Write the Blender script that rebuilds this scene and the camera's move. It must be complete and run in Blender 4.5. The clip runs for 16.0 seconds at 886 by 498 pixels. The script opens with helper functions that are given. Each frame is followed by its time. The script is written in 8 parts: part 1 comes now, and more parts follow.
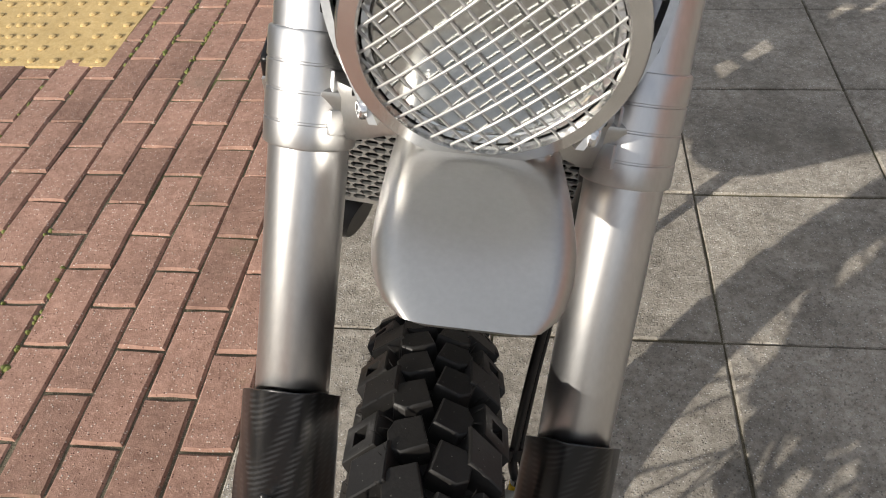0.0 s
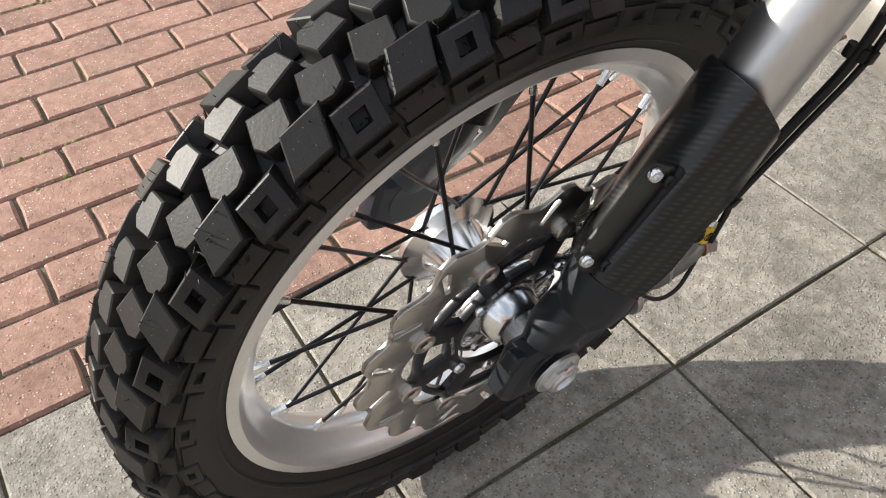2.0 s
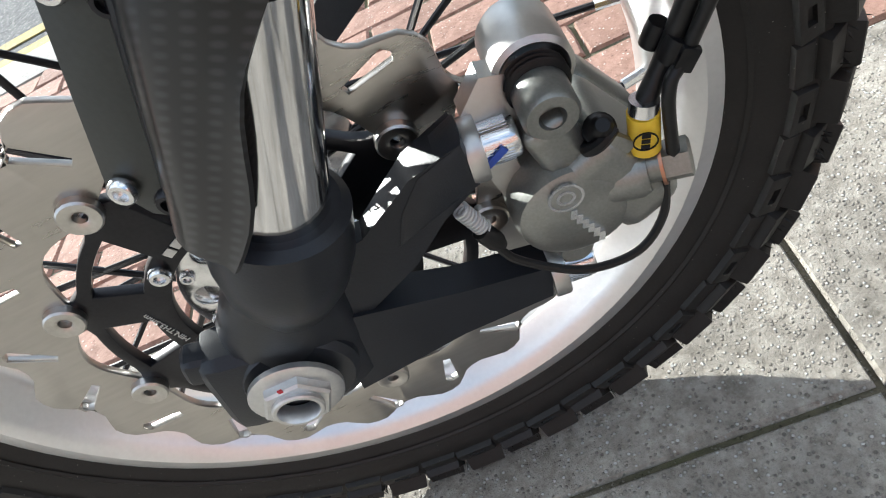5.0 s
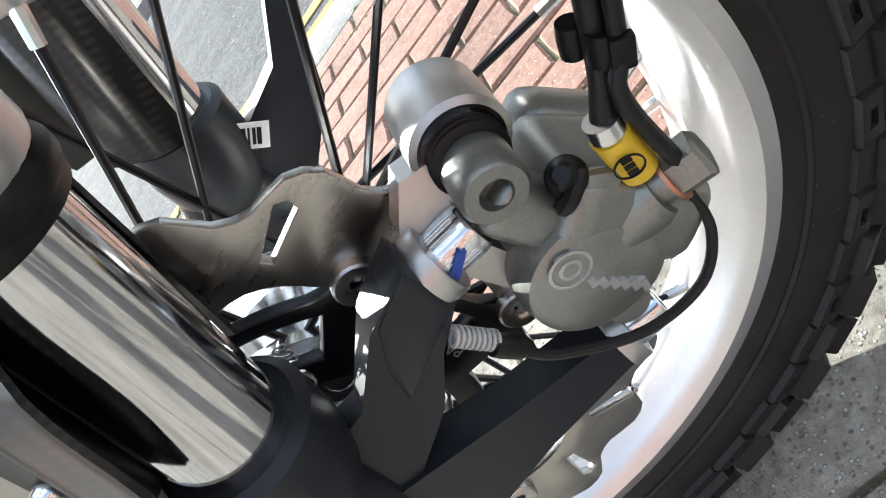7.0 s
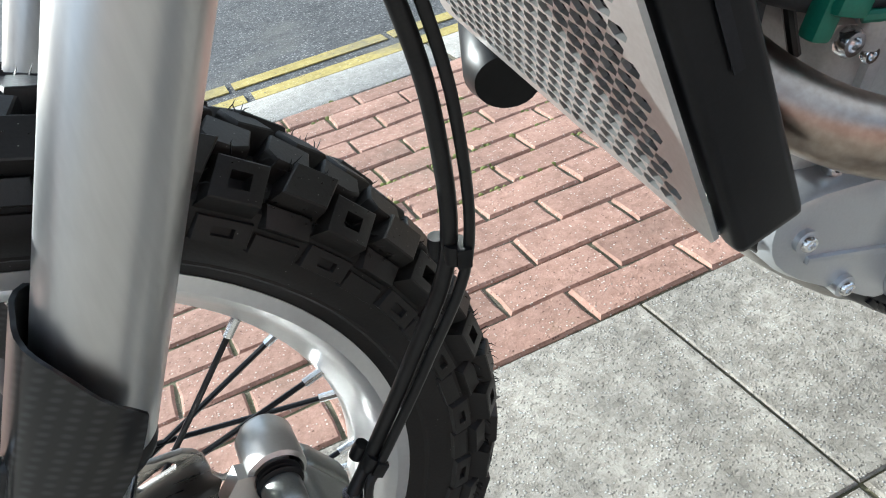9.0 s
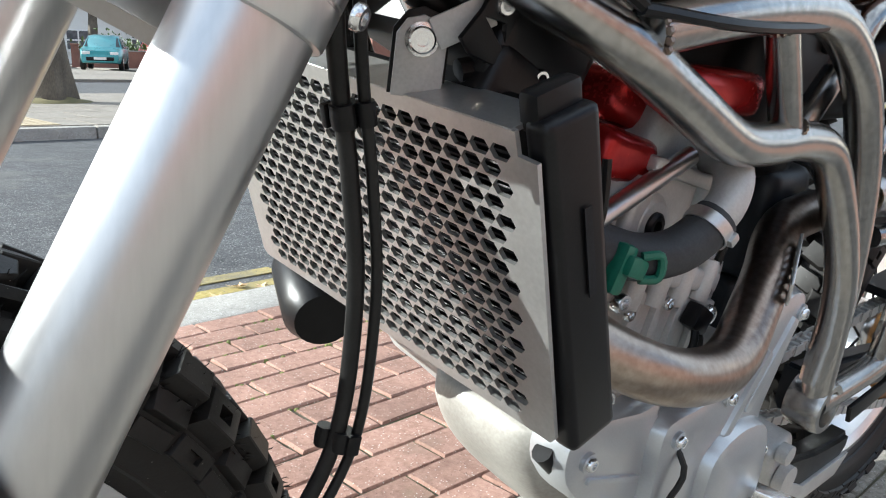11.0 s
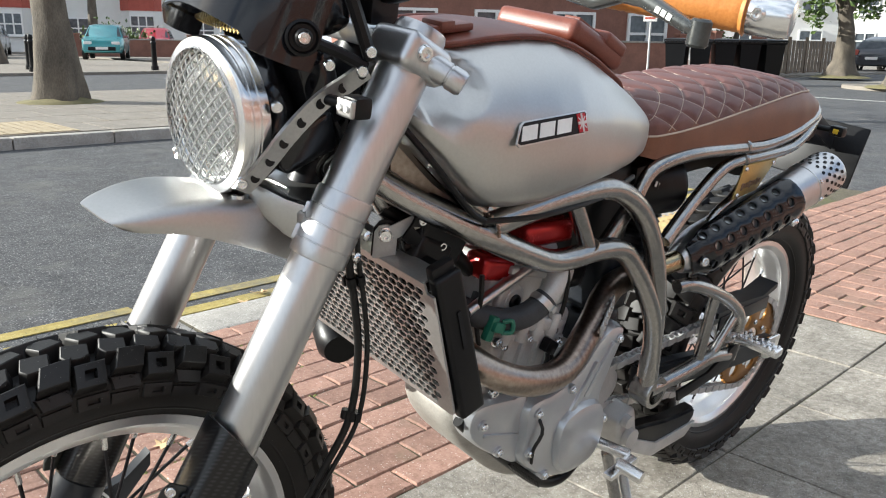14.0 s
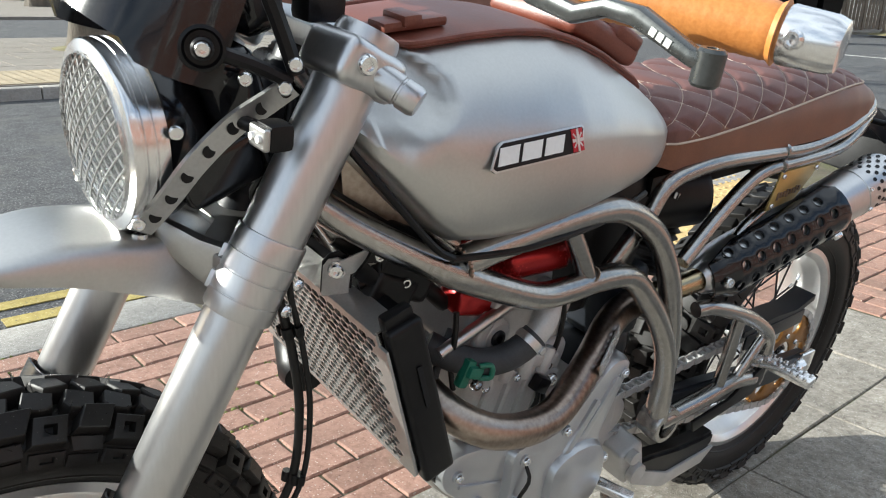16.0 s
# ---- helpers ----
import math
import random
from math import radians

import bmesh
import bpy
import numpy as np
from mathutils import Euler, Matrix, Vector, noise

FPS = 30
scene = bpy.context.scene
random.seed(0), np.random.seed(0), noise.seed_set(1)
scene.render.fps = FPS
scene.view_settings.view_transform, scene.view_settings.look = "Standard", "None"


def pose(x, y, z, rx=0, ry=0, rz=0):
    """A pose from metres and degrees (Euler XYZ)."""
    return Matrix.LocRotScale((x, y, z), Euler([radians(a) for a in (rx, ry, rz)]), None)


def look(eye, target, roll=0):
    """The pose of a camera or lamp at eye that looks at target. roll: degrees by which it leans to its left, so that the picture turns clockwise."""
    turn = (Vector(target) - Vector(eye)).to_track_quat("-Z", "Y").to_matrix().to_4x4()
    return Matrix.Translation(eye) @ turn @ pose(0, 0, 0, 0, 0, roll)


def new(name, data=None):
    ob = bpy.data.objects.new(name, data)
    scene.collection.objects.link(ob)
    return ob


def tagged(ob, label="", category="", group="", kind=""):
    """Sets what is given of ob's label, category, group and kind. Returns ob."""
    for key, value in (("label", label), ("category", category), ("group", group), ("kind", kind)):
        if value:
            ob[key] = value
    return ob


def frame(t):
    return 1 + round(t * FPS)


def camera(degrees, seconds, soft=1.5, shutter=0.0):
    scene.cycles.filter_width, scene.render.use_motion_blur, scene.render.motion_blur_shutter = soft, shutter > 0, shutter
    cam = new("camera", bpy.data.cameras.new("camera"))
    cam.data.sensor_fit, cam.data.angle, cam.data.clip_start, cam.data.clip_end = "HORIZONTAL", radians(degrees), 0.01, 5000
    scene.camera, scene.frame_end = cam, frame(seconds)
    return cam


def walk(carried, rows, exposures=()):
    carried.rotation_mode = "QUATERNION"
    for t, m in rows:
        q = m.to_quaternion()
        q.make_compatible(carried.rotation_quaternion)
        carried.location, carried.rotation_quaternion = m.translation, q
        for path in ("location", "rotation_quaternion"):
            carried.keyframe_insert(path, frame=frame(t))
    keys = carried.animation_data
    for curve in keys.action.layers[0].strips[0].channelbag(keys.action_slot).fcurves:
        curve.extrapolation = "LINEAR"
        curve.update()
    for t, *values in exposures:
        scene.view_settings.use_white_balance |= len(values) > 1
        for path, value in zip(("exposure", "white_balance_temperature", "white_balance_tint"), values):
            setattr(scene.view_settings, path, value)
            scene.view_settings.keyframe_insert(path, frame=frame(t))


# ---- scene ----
cam = camera(58.0, 16.0, soft=1.1)
PATH = [
    (0, (0.091, -0.023, 1.098), (-0.123, 1.406, -0.285), -4.3),
    (0.5, (0.172, -0.046, 1.091), (-0.381, 1.287, -0.294), -3.9),
    (1, (0.257, -0.093, 1.075), (-0.535, 1.096, -0.325), -3.6),
    (1.5, (0.314, -0.14, 1.006), (-0.672, 0.874, -0.408), -3.3),
    (2, (0.402, -0.088, 0.886), (-0.782, 0.64, -0.553), -1.9),
    (2.5, (0.449, -0.015, 0.843), (-0.866, 0.446, -0.592), -2.0),
    (3, (0.454, 0.056, 0.804), (-0.944, 0.288, -0.607), -2.4),
    (3.5, (0.445, 0.17, 0.703), (-0.997, 0.212, -0.682), -3.7),
    (4, (0.432, 0.241, 0.65), (-1.022, 0.131, -0.719), -8.1),
    (4.5, (0.4, 0.31, 0.621), (-1.058, 0.075, -0.728), -18.4),
    (4.7, (0.385, 0.334, 0.604), (-1.085, 0.042, -0.721), -24.4),
    (6.8, (0.293, 0.429, 0.508), (-1.292, -0.319, -0.455), -62.6),
    (7, (0.3, 0.427, 0.514), (-1.308, -0.268, -0.45), -61.6),
    (7.5, (0.3, 0.451, 0.543), (-1.221, -0.302, -0.515), -61.6),
    (8, (0.372, 0.415, 0.618), (-1.203, 0.132, -0.582), -45.0),
    (8.5, (0.435, 0.402, 0.707), (-1.138, 0.521, -0.522), -26.3),
    (9, (0.444, 0.387, 0.746), (-1.184, 0.863, -0.313), -13.5),
    (9.2, (0.435, 0.38, 0.749), (-1.207, 0.985, -0.219), -9.7),
    (11.3, (0.445, 0.235, 0.729), (-0.922, 1.638, 0.321), 2.0),
    (11.5, (0.456, 0.231, 0.736), (-0.898, 1.652, 0.354), 2.1),
    (12, (0.508, 0.188, 0.778), (-0.833, 1.633, 0.441), 2.0),
    (12.5, (0.617, 0.105, 0.863), (-0.731, 1.543, 0.528), 1.3),
    (13, (0.712, 0.038, 0.917), (-0.653, 1.451, 0.545), 0.9),
    (13.5, (0.778, -0.019, 0.949), (-0.606, 1.357, 0.513), 0.8),
    (14, (0.829, -0.05, 0.967), (-0.568, 1.292, 0.468), 0.8),
    (14.5, (0.859, -0.075, 0.995), (-0.543, 1.241, 0.445), 1.2),
    (15, (0.853, -0.068, 1.008), (-0.558, 1.228, 0.435), 1.5),
    (15.5, (0.82, -0.025, 1.015), (-0.601, 1.254, 0.427), 1.6),
    (16, (0.75, 0.128, 1.015), (-0.683, 1.38, 0.398), 1.7),
]
walk(cam, [(t, look(eye, target, roll)) for t, eye, target, roll in PATH],
     [(0.0, 0.5, 6500, 10), (1.0, 0.75, 6500, 10), (2.5, 1.2, 6150, 9), (4.0, 1.4, 5800, 5), (7.0, 1.75, 5800, 5), (9.0, 1.40, 5550, 2), (11.5, 1.42, 5800, 4), (13.0, 1.13, 6000, 5), (14.5, 1.12, 6050, 6), (16.0, 1.1, 6000, 4)])

from mathutils import geometry
# ---- light ----
SUN_AZ, SUN_EL = 225.0, 21.0  # where the sun stands: degrees from +y towards +x, and above the horizon
world = bpy.data.worlds.new("sky")
scene.world = world
world.use_nodes = True
wn, wl = world.node_tree.nodes, world.node_tree.links
sky = wn.new("ShaderNodeTexSky")
sky.sky_type = 'NISHITA'
sky.sun_disc = False
sky.sun_elevation, sky.sun_rotation = radians(SUN_EL), radians(SUN_AZ)
sky.air_density, sky.dust_density, sky.ozone_density = 1.0, 2.5, 1.0
cloud_map = wn.new("ShaderNodeTexCoord")
cloud_scale = wn.new("ShaderNodeMapping")
cloud_scale.inputs["Scale"].default_value = (1.0, 1.0, 2.6)
wl.new(cloud_map.outputs["Generated"], cloud_scale.inputs["Vector"])
cloud = wn.new("ShaderNodeTexNoise")
cloud.inputs["Scale"].default_value, cloud.inputs["Detail"].default_value = 2.2, 7.0
wl.new(cloud_scale.outputs["Vector"], cloud.inputs["Vector"])
cloud_ramp = wn.new("ShaderNodeValToRGB")
cloud_ramp.color_ramp.elements[0].position, cloud_ramp.color_ramp.elements[1].position = 0.36, 0.56
wl.new(cloud.outputs["Fac"], cloud_ramp.inputs["Fac"])
cloud_mix = wn.new("ShaderNodeMix")
cloud_mix.data_type = 'RGBA'
wl.new(cloud_ramp.outputs["Color"], cloud_mix.inputs["Factor"])
wl.new(sky.outputs["Color"], cloud_mix.inputs["A"])
cloud_mix.inputs["B"].default_value = (6.6, 6.8, 7.2, 1)
wl.new(cloud_mix.outputs["Result"], wn["Background"].inputs["Color"])
wn["Background"].inputs["Strength"].default_value = 0.085
sun = new("sun", bpy.data.lights.new("sun", 'SUN'))
sun.data.energy, sun.data.angle, sun.data.color = 5.0, radians(0.6), (1.0, 0.93, 0.82)
_az, _el = radians(SUN_AZ), radians(SUN_EL)
sun_dir = Vector((math.sin(_az) * math.cos(_el), math.cos(_az) * math.cos(_el), math.sin(_el)))
sun.matrix_world = look(sun_dir * 40, (0, 0, 0))


# ---- materials ----
def nodes_of(name):
    m = bpy.data.materials.new(name)
    m.use_nodes = True
    return m, m.node_tree.nodes, m.node_tree.links, m.node_tree.nodes["Principled BSDF"]


def ramp_node(n, stops):
    r = n.new("ShaderNodeValToRGB")
    e = r.color_ramp.elements
    while len(e) < len(stops):
        e.new(0.5)
    for el, (p, c) in zip(e, stops):
        el.position, el.color = p, (*c, 1) if len(c) == 3 else c
    return r


def surface(name, c1, c2, rough=0.5, metal=0.0, scale=20.0, fine=250.0, bump=0.1, stretch=(1, 1, 1), rvar=0.12,
            speck=None, speck_scale=160.0, speck_size=0.12, vary=0.0, coat=0.0, bump_dist=0.002, spec=0.5, aniso=0.0):
    """A surface whose colour goes from c1 to c2 in stains and grain, with fine relief."""
    m, n, l, b = nodes_of(name)
    tc, mp = n.new("ShaderNodeTexCoord"), n.new("ShaderNodeMapping")
    mp.inputs["Scale"].default_value = stretch
    l.new(tc.outputs["Object"], mp.inputs["Vector"])
    big, small = n.new("ShaderNodeTexNoise"), n.new("ShaderNodeTexNoise")
    for t, s, d in ((big, scale, 5.0), (small, fine, 3.0)):
        t.inputs["Scale"].default_value, t.inputs["Detail"].default_value = s, d
        l.new(mp.outputs["Vector"], t.inputs["Vector"])
    mixf = n.new("ShaderNodeMix")
    mixf.inputs["Factor"].default_value = 0.4
    l.new(big.outputs["Fac"], mixf.inputs["A"])
    l.new(small.outputs["Fac"], mixf.inputs["B"])
    cr = ramp_node(n, [(0.33, c1), (0.67, c2)])
    l.new(mixf.outputs["Result"], cr.inputs["Fac"])
    col = cr.outputs["Color"]
    if speck:
        v = n.new("ShaderNodeTexVoronoi")
        v.inputs["Scale"].default_value = speck_scale
        l.new(tc.outputs["Object"], v.inputs["Vector"])
        vr = ramp_node(n, [(speck_size * 0.6, (1, 1, 1)), (speck_size, (0, 0, 0))])
        l.new(v.outputs["Distance"], vr.inputs["Fac"])
        thin = n.new("ShaderNodeMath")
        thin.operation = 'MULTIPLY'
        pick = ramp_node(n, [(0.45, (0, 0, 0)), (0.55, (1, 1, 1))])
        l.new(v.outputs["Color"], pick.inputs["Fac"])
        l.new(vr.outputs["Color"], thin.inputs[0])
        l.new(pick.outputs["Color"], thin.inputs[1])
        sm = n.new("ShaderNodeMix")
        sm.data_type = 'RGBA'
        l.new(thin.outputs["Value"], sm.inputs["Factor"])
        l.new(col, sm.inputs["A"])
        sm.inputs["B"].default_value = (*speck, 1)
        col = sm.outputs["Result"]
    if vary:
        oi, hv = n.new("ShaderNodeObjectInfo"), n.new("ShaderNodeHueSaturation")
        mr = n.new("ShaderNodeMapRange")
        mr.inputs["To Min"].default_value, mr.inputs["To Max"].default_value = 1 - vary, 1 + vary
        l.new(oi.outputs["Random"], mr.inputs["Value"])
        l.new(mr.outputs["Result"], hv.inputs["Value"])
        mr2 = n.new("ShaderNodeMapRange")
        mr2.inputs["To Min"].default_value, mr2.inputs["To Max"].default_value = 0.5 + vary * 0.06, 0.5 - vary * 0.06
        l.new(oi.outputs["Random"], mr2.inputs["Value"])
        l.new(mr2.outputs["Result"], hv.inputs["Hue"])
        l.new(col, hv.inputs["Color"])
        col = hv.outputs["Color"]
    l.new(col, b.inputs["Base Color"])
    rr = n.new("ShaderNodeMapRange")
    rr.inputs["To Min"].default_value, rr.inputs["To Max"].default_value = max(0.02, rough - rvar), min(1, rough + rvar)
    l.new(mixf.outputs["Result"], rr.inputs["Value"])
    l.new(rr.outputs["Result"], b.inputs["Roughness"])
    b.inputs["Metallic"].default_value = metal
    b.inputs["Coat Weight"].default_value = coat
    b.inputs["Specular IOR Level"].default_value = spec
    b.inputs["Anisotropic"].default_value = aniso
    if bump:
        bp = n.new("ShaderNodeBump")
        bp.inputs["Strength"].default_value, bp.inputs["Distance"].default_value = bump, bump_dist
        l.new(mixf.outputs["Result"], bp.inputs["Height"])
        l.new(bp.outputs["Normal"], b.inputs["Normal"])
    return m


def carbon(name):
    """Twill carbon weave under clear lacquer."""
    m, n, l, b = nodes_of(name)
    tc = n.new("ShaderNodeTexCoord")
    out = []
    for turn in (0.55, -0.9):
        mp, w = n.new("ShaderNodeMapping"), n.new("ShaderNodeTexWave")
        mp.inputs["Rotation"].default_value = (turn, 0.5, 0.3)
        w.inputs["Scale"].default_value, w.inputs["Distortion"].default_value = 78.0 if turn > 0 else 36.0, 0.6
        w.bands_direction = 'Z'
        l.new(tc.outputs["Object"], mp.inputs["Vector"])
        l.new(mp.outputs["Vector"], w.inputs["Vector"])
        out.append(w.outputs["Fac"])
    mu = n.new("ShaderNodeMath")
    mu.operation = 'MULTIPLY'
    l.new(out[0], mu.inputs[0])
    l.new(out[1], mu.inputs[1])
    cr = ramp_node(n, [(0.15, (0.004, 0.004, 0.0045)), (0.85, (0.019, 0.0195, 0.021))])
    l.new(mu.outputs["Value"], cr.inputs["Fac"])
    l.new(cr.outputs["Color"], b.inputs["Base Color"])
    b.inputs["Roughness"].default_value = 0.28
    b.inputs["Coat Weight"].default_value, b.inputs["Coat Roughness"].default_value = 0.35, 0.15
    b.inputs["Specular IOR Level"].default_value = 0.3
    return m


def clear(name, tint=(1, 1, 1), rough=0.0, ior=1.45):
    m, n, l, b = nodes_of(name)
    b.inputs["Base Color"].default_value = (*tint, 1)
    b.inputs["Transmission Weight"].default_value, b.inputs["Roughness"].default_value, b.inputs["IOR"].default_value = 1.0, rough, ior
    return m


def mineral(name, dark, light, grains, grain=330.0, share=0.45, stain=(0.7, 1.15), vary=0.1, bump=0.7, dist=0.003, dirt=None, dirt_at=0.62, rough=0.88, odd=0.0, moss=None):
    """Worn stony ground: a stained base with pale and dark grains set in it, pits, and dirt in patches."""
    m, n, l, b = nodes_of(name)
    geo = n.new("ShaderNodeNewGeometry")
    pos = geo.outputs["Position"]

    def noise_of(scale, detail=5.0, rough_=0.6):
        t = n.new("ShaderNodeTexNoise")
        t.inputs["Scale"].default_value, t.inputs["Detail"].default_value, t.inputs["Roughness"].default_value = scale, detail, rough_
        l.new(pos, t.inputs["Vector"])
        return t.outputs["Fac"]

    def mixed(a, bcol, fac, mode='MIX'):
        x = n.new("ShaderNodeMix")
        x.data_type, x.blend_type = 'RGBA', mode
        for val, key in ((fac, "Factor"), (a, "A"), (bcol, "B")):
            if isinstance(val, (tuple, float, int)):
                x.inputs[key].default_value = (*val, 1) if isinstance(val, tuple) else val
            else:
                l.new(val, x.inputs[key])
        return x.outputs["Result"]

    base = ramp_node(n, [(0.36, dark), (0.64, light)])
    fine = noise_of(48, 8, 0.8)
    l.new(fine, base.inputs["Fac"])
    v = n.new("ShaderNodeTexVoronoi")
    v.inputs["Scale"].default_value = grain
    l.new(pos, v.inputs["Vector"])
    sep = n.new("ShaderNodeSeparateColor")
    l.new(v.outputs["Color"], sep.inputs["Color"])
    cols = ramp_node(n, [((i + 0.5) / len(grains), c) for i, c in enumerate(grains)])
    cols.color_ramp.interpolation = 'CONSTANT'
    l.new(sep.outputs["Red"], cols.inputs["Fac"])
    pick = ramp_node(n, [(1 - share - 0.02, (0, 0, 0)), (1 - share + 0.02, (1, 1, 1))])
    l.new(sep.outputs["Green"], pick.inputs["Fac"])
    edge = ramp_node(n, [(0.25, (1, 1, 1)), (0.45, (0, 0, 0))])
    l.new(v.outputs["Distance"], edge.inputs["Fac"])
    both = n.new("ShaderNodeMath")
    both.operation = 'MULTIPLY'
    l.new(pick.outputs["Color"], both.inputs[0])
    l.new(edge.outputs["Color"], both.inputs[1])
    col = mixed(base.outputs["Color"], cols.outputs["Color"], both.outputs["Value"])
    st = ramp_node(n, [(0.30, (stain[0],) * 3), (0.70, (stain[1],) * 3)])
    l.new(noise_of(5.5, 8, 0.68), st.inputs["Fac"])
    col = mixed(col, st.outputs["Color"], 1.0, 'MULTIPLY')
    for tone, where, scale in ((dirt, dirt_at, 2.1), (moss, 0.60, 3.3)):
        if tone:
            dm = ramp_node(n, [(where, (0, 0, 0)), (where + 0.16, (0.75, 0.75, 0.75))])
            l.new(noise_of(scale, 9, 0.7), dm.inputs["Fac"])
            col = mixed(col, tone, dm.outputs["Color"])
    oi, hv = n.new("ShaderNodeObjectInfo"), n.new("ShaderNodeHueSaturation")
    mr = ramp_node(n, [(0.0, (1 - vary,) * 3), (0.9 - odd, (1 + vary,) * 3), (0.93 - odd, (1 + vary if not odd else 1 - 2.6 * vary,) * 3), (1.0, (1 + vary if not odd else 1 - 2.2 * vary,) * 3)])
    l.new(oi.outputs["Random"], mr.inputs["Fac"])
    l.new(mr.outputs["Color"], hv.inputs["Value"])
    l.new(col, hv.inputs["Color"])
    l.new(hv.outputs["Color"], b.inputs["Base Color"])
    b.inputs["Roughness"].default_value, b.inputs["Specular IOR Level"].default_value = rough, 0.3
    hm = n.new("ShaderNodeMath")
    hm.operation = 'ADD'
    l.new(fine, hm.inputs[0])
    gm = n.new("ShaderNodeMath")
    gm.operation = 'MULTIPLY'
    gm.inputs[1].default_value = 0.5
    l.new(both.outputs["Value"], gm.inputs[0])
    l.new(gm.outputs["Value"], hm.inputs[1])
    bp = n.new("ShaderNodeBump")
    bp.inputs["Strength"].default_value, bp.inputs["Distance"].default_value = bump, dist
    l.new(hm.outputs["Value"], bp.inputs["Height"])
    l.new(bp.outputs["Normal"], b.inputs["Normal"])
    return m


ALU = surface("satin_aluminium", (0.47, 0.465, 0.45), (0.54, 0.535, 0.52), 0.38, 1.0, 7, 300, 0.04, (1, 1, 1), 0.04)
BRUSHED = surface("brushed_aluminium_tube", (0.53, 0.53, 0.535), (0.61, 0.61, 0.615), 0.33, 1.0, 9, 300, 0.0, (1, 1, 0.05), 0.03)
POLISHED = surface("polished_aluminium", (0.74, 0.74, 0.74), (0.84, 0.84, 0.835), 0.2, 1.0, 14, 200, 0.03, rvar=0.06)
ZINC = surface("zinc_plate", (0.50, 0.50, 0.50), (0.62, 0.62, 0.61), 0.34, 0.9, 40, 400, 0.08, rvar=0.1)
CHROME = surface("chrome", (0.62, 0.62, 0.63), (0.7, 0.7, 0.7), 0.1, 1.0, 10, 200, 0.0, rvar=0.03)
RIM = surface("rim_aluminium", (0.70, 0.70, 0.70), (0.78, 0.78, 0.78), 0.32, 0.85, 24, 260, 0.03, rvar=0.05)
STEEL = surface("bare_frame_steel", (0.27, 0.26, 0.245), (0.48, 0.47, 0.455), 0.25, 1.0, 5, 160, 0.0, (1, 1, 1), 0.04)
HEADER = surface("heat_tinted_steel", (0.19, 0.14, 0.115), (0.42, 0.36, 0.305), 0.32, 1.0, 5, 160, 0.0, rvar=0.04)
GOLDPIPE = surface("straw_tinted_steel", (0.42, 0.34, 0.2), (0.55, 0.47, 0.32), 0.26, 1.0, 12, 240, 0.04, rvar=0.06)
CAST = surface("cast_engine_alloy", (0.40, 0.40, 0.39), (0.52, 0.52, 0.51), 0.46, 0.3, 30, 500, 0.25, rvar=0.1, bump_dist=0.0008)
PALE_CAST = surface("painted_side_cover", (0.46, 0.48, 0.50), (0.53, 0.55, 0.57), 0.30, 0.65, 20, 500, 0.1, rvar=0.06, bump_dist=0.0006)
CALIPER = surface("bead_blasted_caliper", (0.21, 0.215, 0.198), (0.30, 0.305, 0.285), 0.38, 0.75, 40, 700, 0.25, rvar=0.1, bump_dist=0.0005)
DARKCAST = surface("dark_grey_casting", (0.008, 0.0098, 0.0135), (0.0145, 0.017, 0.022), 0.40, 0.0, 30, 900, 0.3, rvar=0.08, bump_dist=0.0006, spec=0.35)
BLACK = surface("black_plastic", (0.0035, 0.0035, 0.004), (0.008, 0.008, 0.009), 0.36, 0, 40, 500, 0.1, rvar=0.1, bump_dist=0.0006, spec=0.25)
GLOSSBLACK = surface("gloss_black_shell", (0.005, 0.0055, 0.007), (0.010, 0.0105, 0.0125), 0.14, 0, 18, 300, 0.03, rvar=0.06, coat=0.3, spec=0.35)
ANODISED = surface("black_anodised", (0.012, 0.012, 0.014), (0.022, 0.022, 0.026), 0.3, 0.6, 30, 400, 0.05, rvar=0.06)
RUBBER = surface("tyre_rubber", (0.0065, 0.0059, 0.0054), (0.016, 0.0145, 0.0133), 0.52, 0, 35, 420, 0.45, rvar=0.12, speck=(0.20, 0.19, 0.17), speck_scale=190, speck_size=0.08, bump_dist=0.0008, spec=0.36)
HOSE = surface("hose_rubber", (0.006, 0.006, 0.006), (0.013, 0.0128, 0.0125), 0.40, 0, 60, 600, 0.15, rvar=0.1, bump_dist=0.0006, spec=0.3)
DISC = surface("brushed_disc_steel", (0.41, 0.39, 0.36), (0.50, 0.475, 0.445), 0.29, 1.0, 16, 300, 0.06, (1, 0.15, 1), 0.08, bump_dist=0.0004)
LEATHER = surface("tan_brown_leather", (0.13, 0.048, 0.025), (0.21, 0.085, 0.045), 0.46, 0, 14, 420, 0.35, rvar=0.12, bump_dist=0.0012)
QUILT = surface("quilted_maroon_leather", (0.095, 0.036, 0.030), (0.155, 0.066, 0.054), 0.5, 0, 20, 460, 0.35, rvar=0.1, bump_dist=0.001)
BAG = surface("oxblood_leather", (0.12, 0.03, 0.018), (0.2, 0.062, 0.04), 0.42, 0, 18, 400, 0.35, rvar=0.12, bump_dist=0.0012)
GRIP = surface("orange_tan_leather", (0.42, 0.15, 0.03), (0.58, 0.24, 0.06), 0.45, 0, 25, 400, 0.3, rvar=0.1, bump_dist=0.001)
THREAD = surface("pale_thread", (0.45, 0.36, 0.29), (0.55, 0.46, 0.38), 0.8, 0, 80, 500, 0.2)
RED = surface("red_anodised", (0.34, 0.012, 0.014), (0.45, 0.022, 0.022), 0.25, 0.55, 20, 300, 0.05)
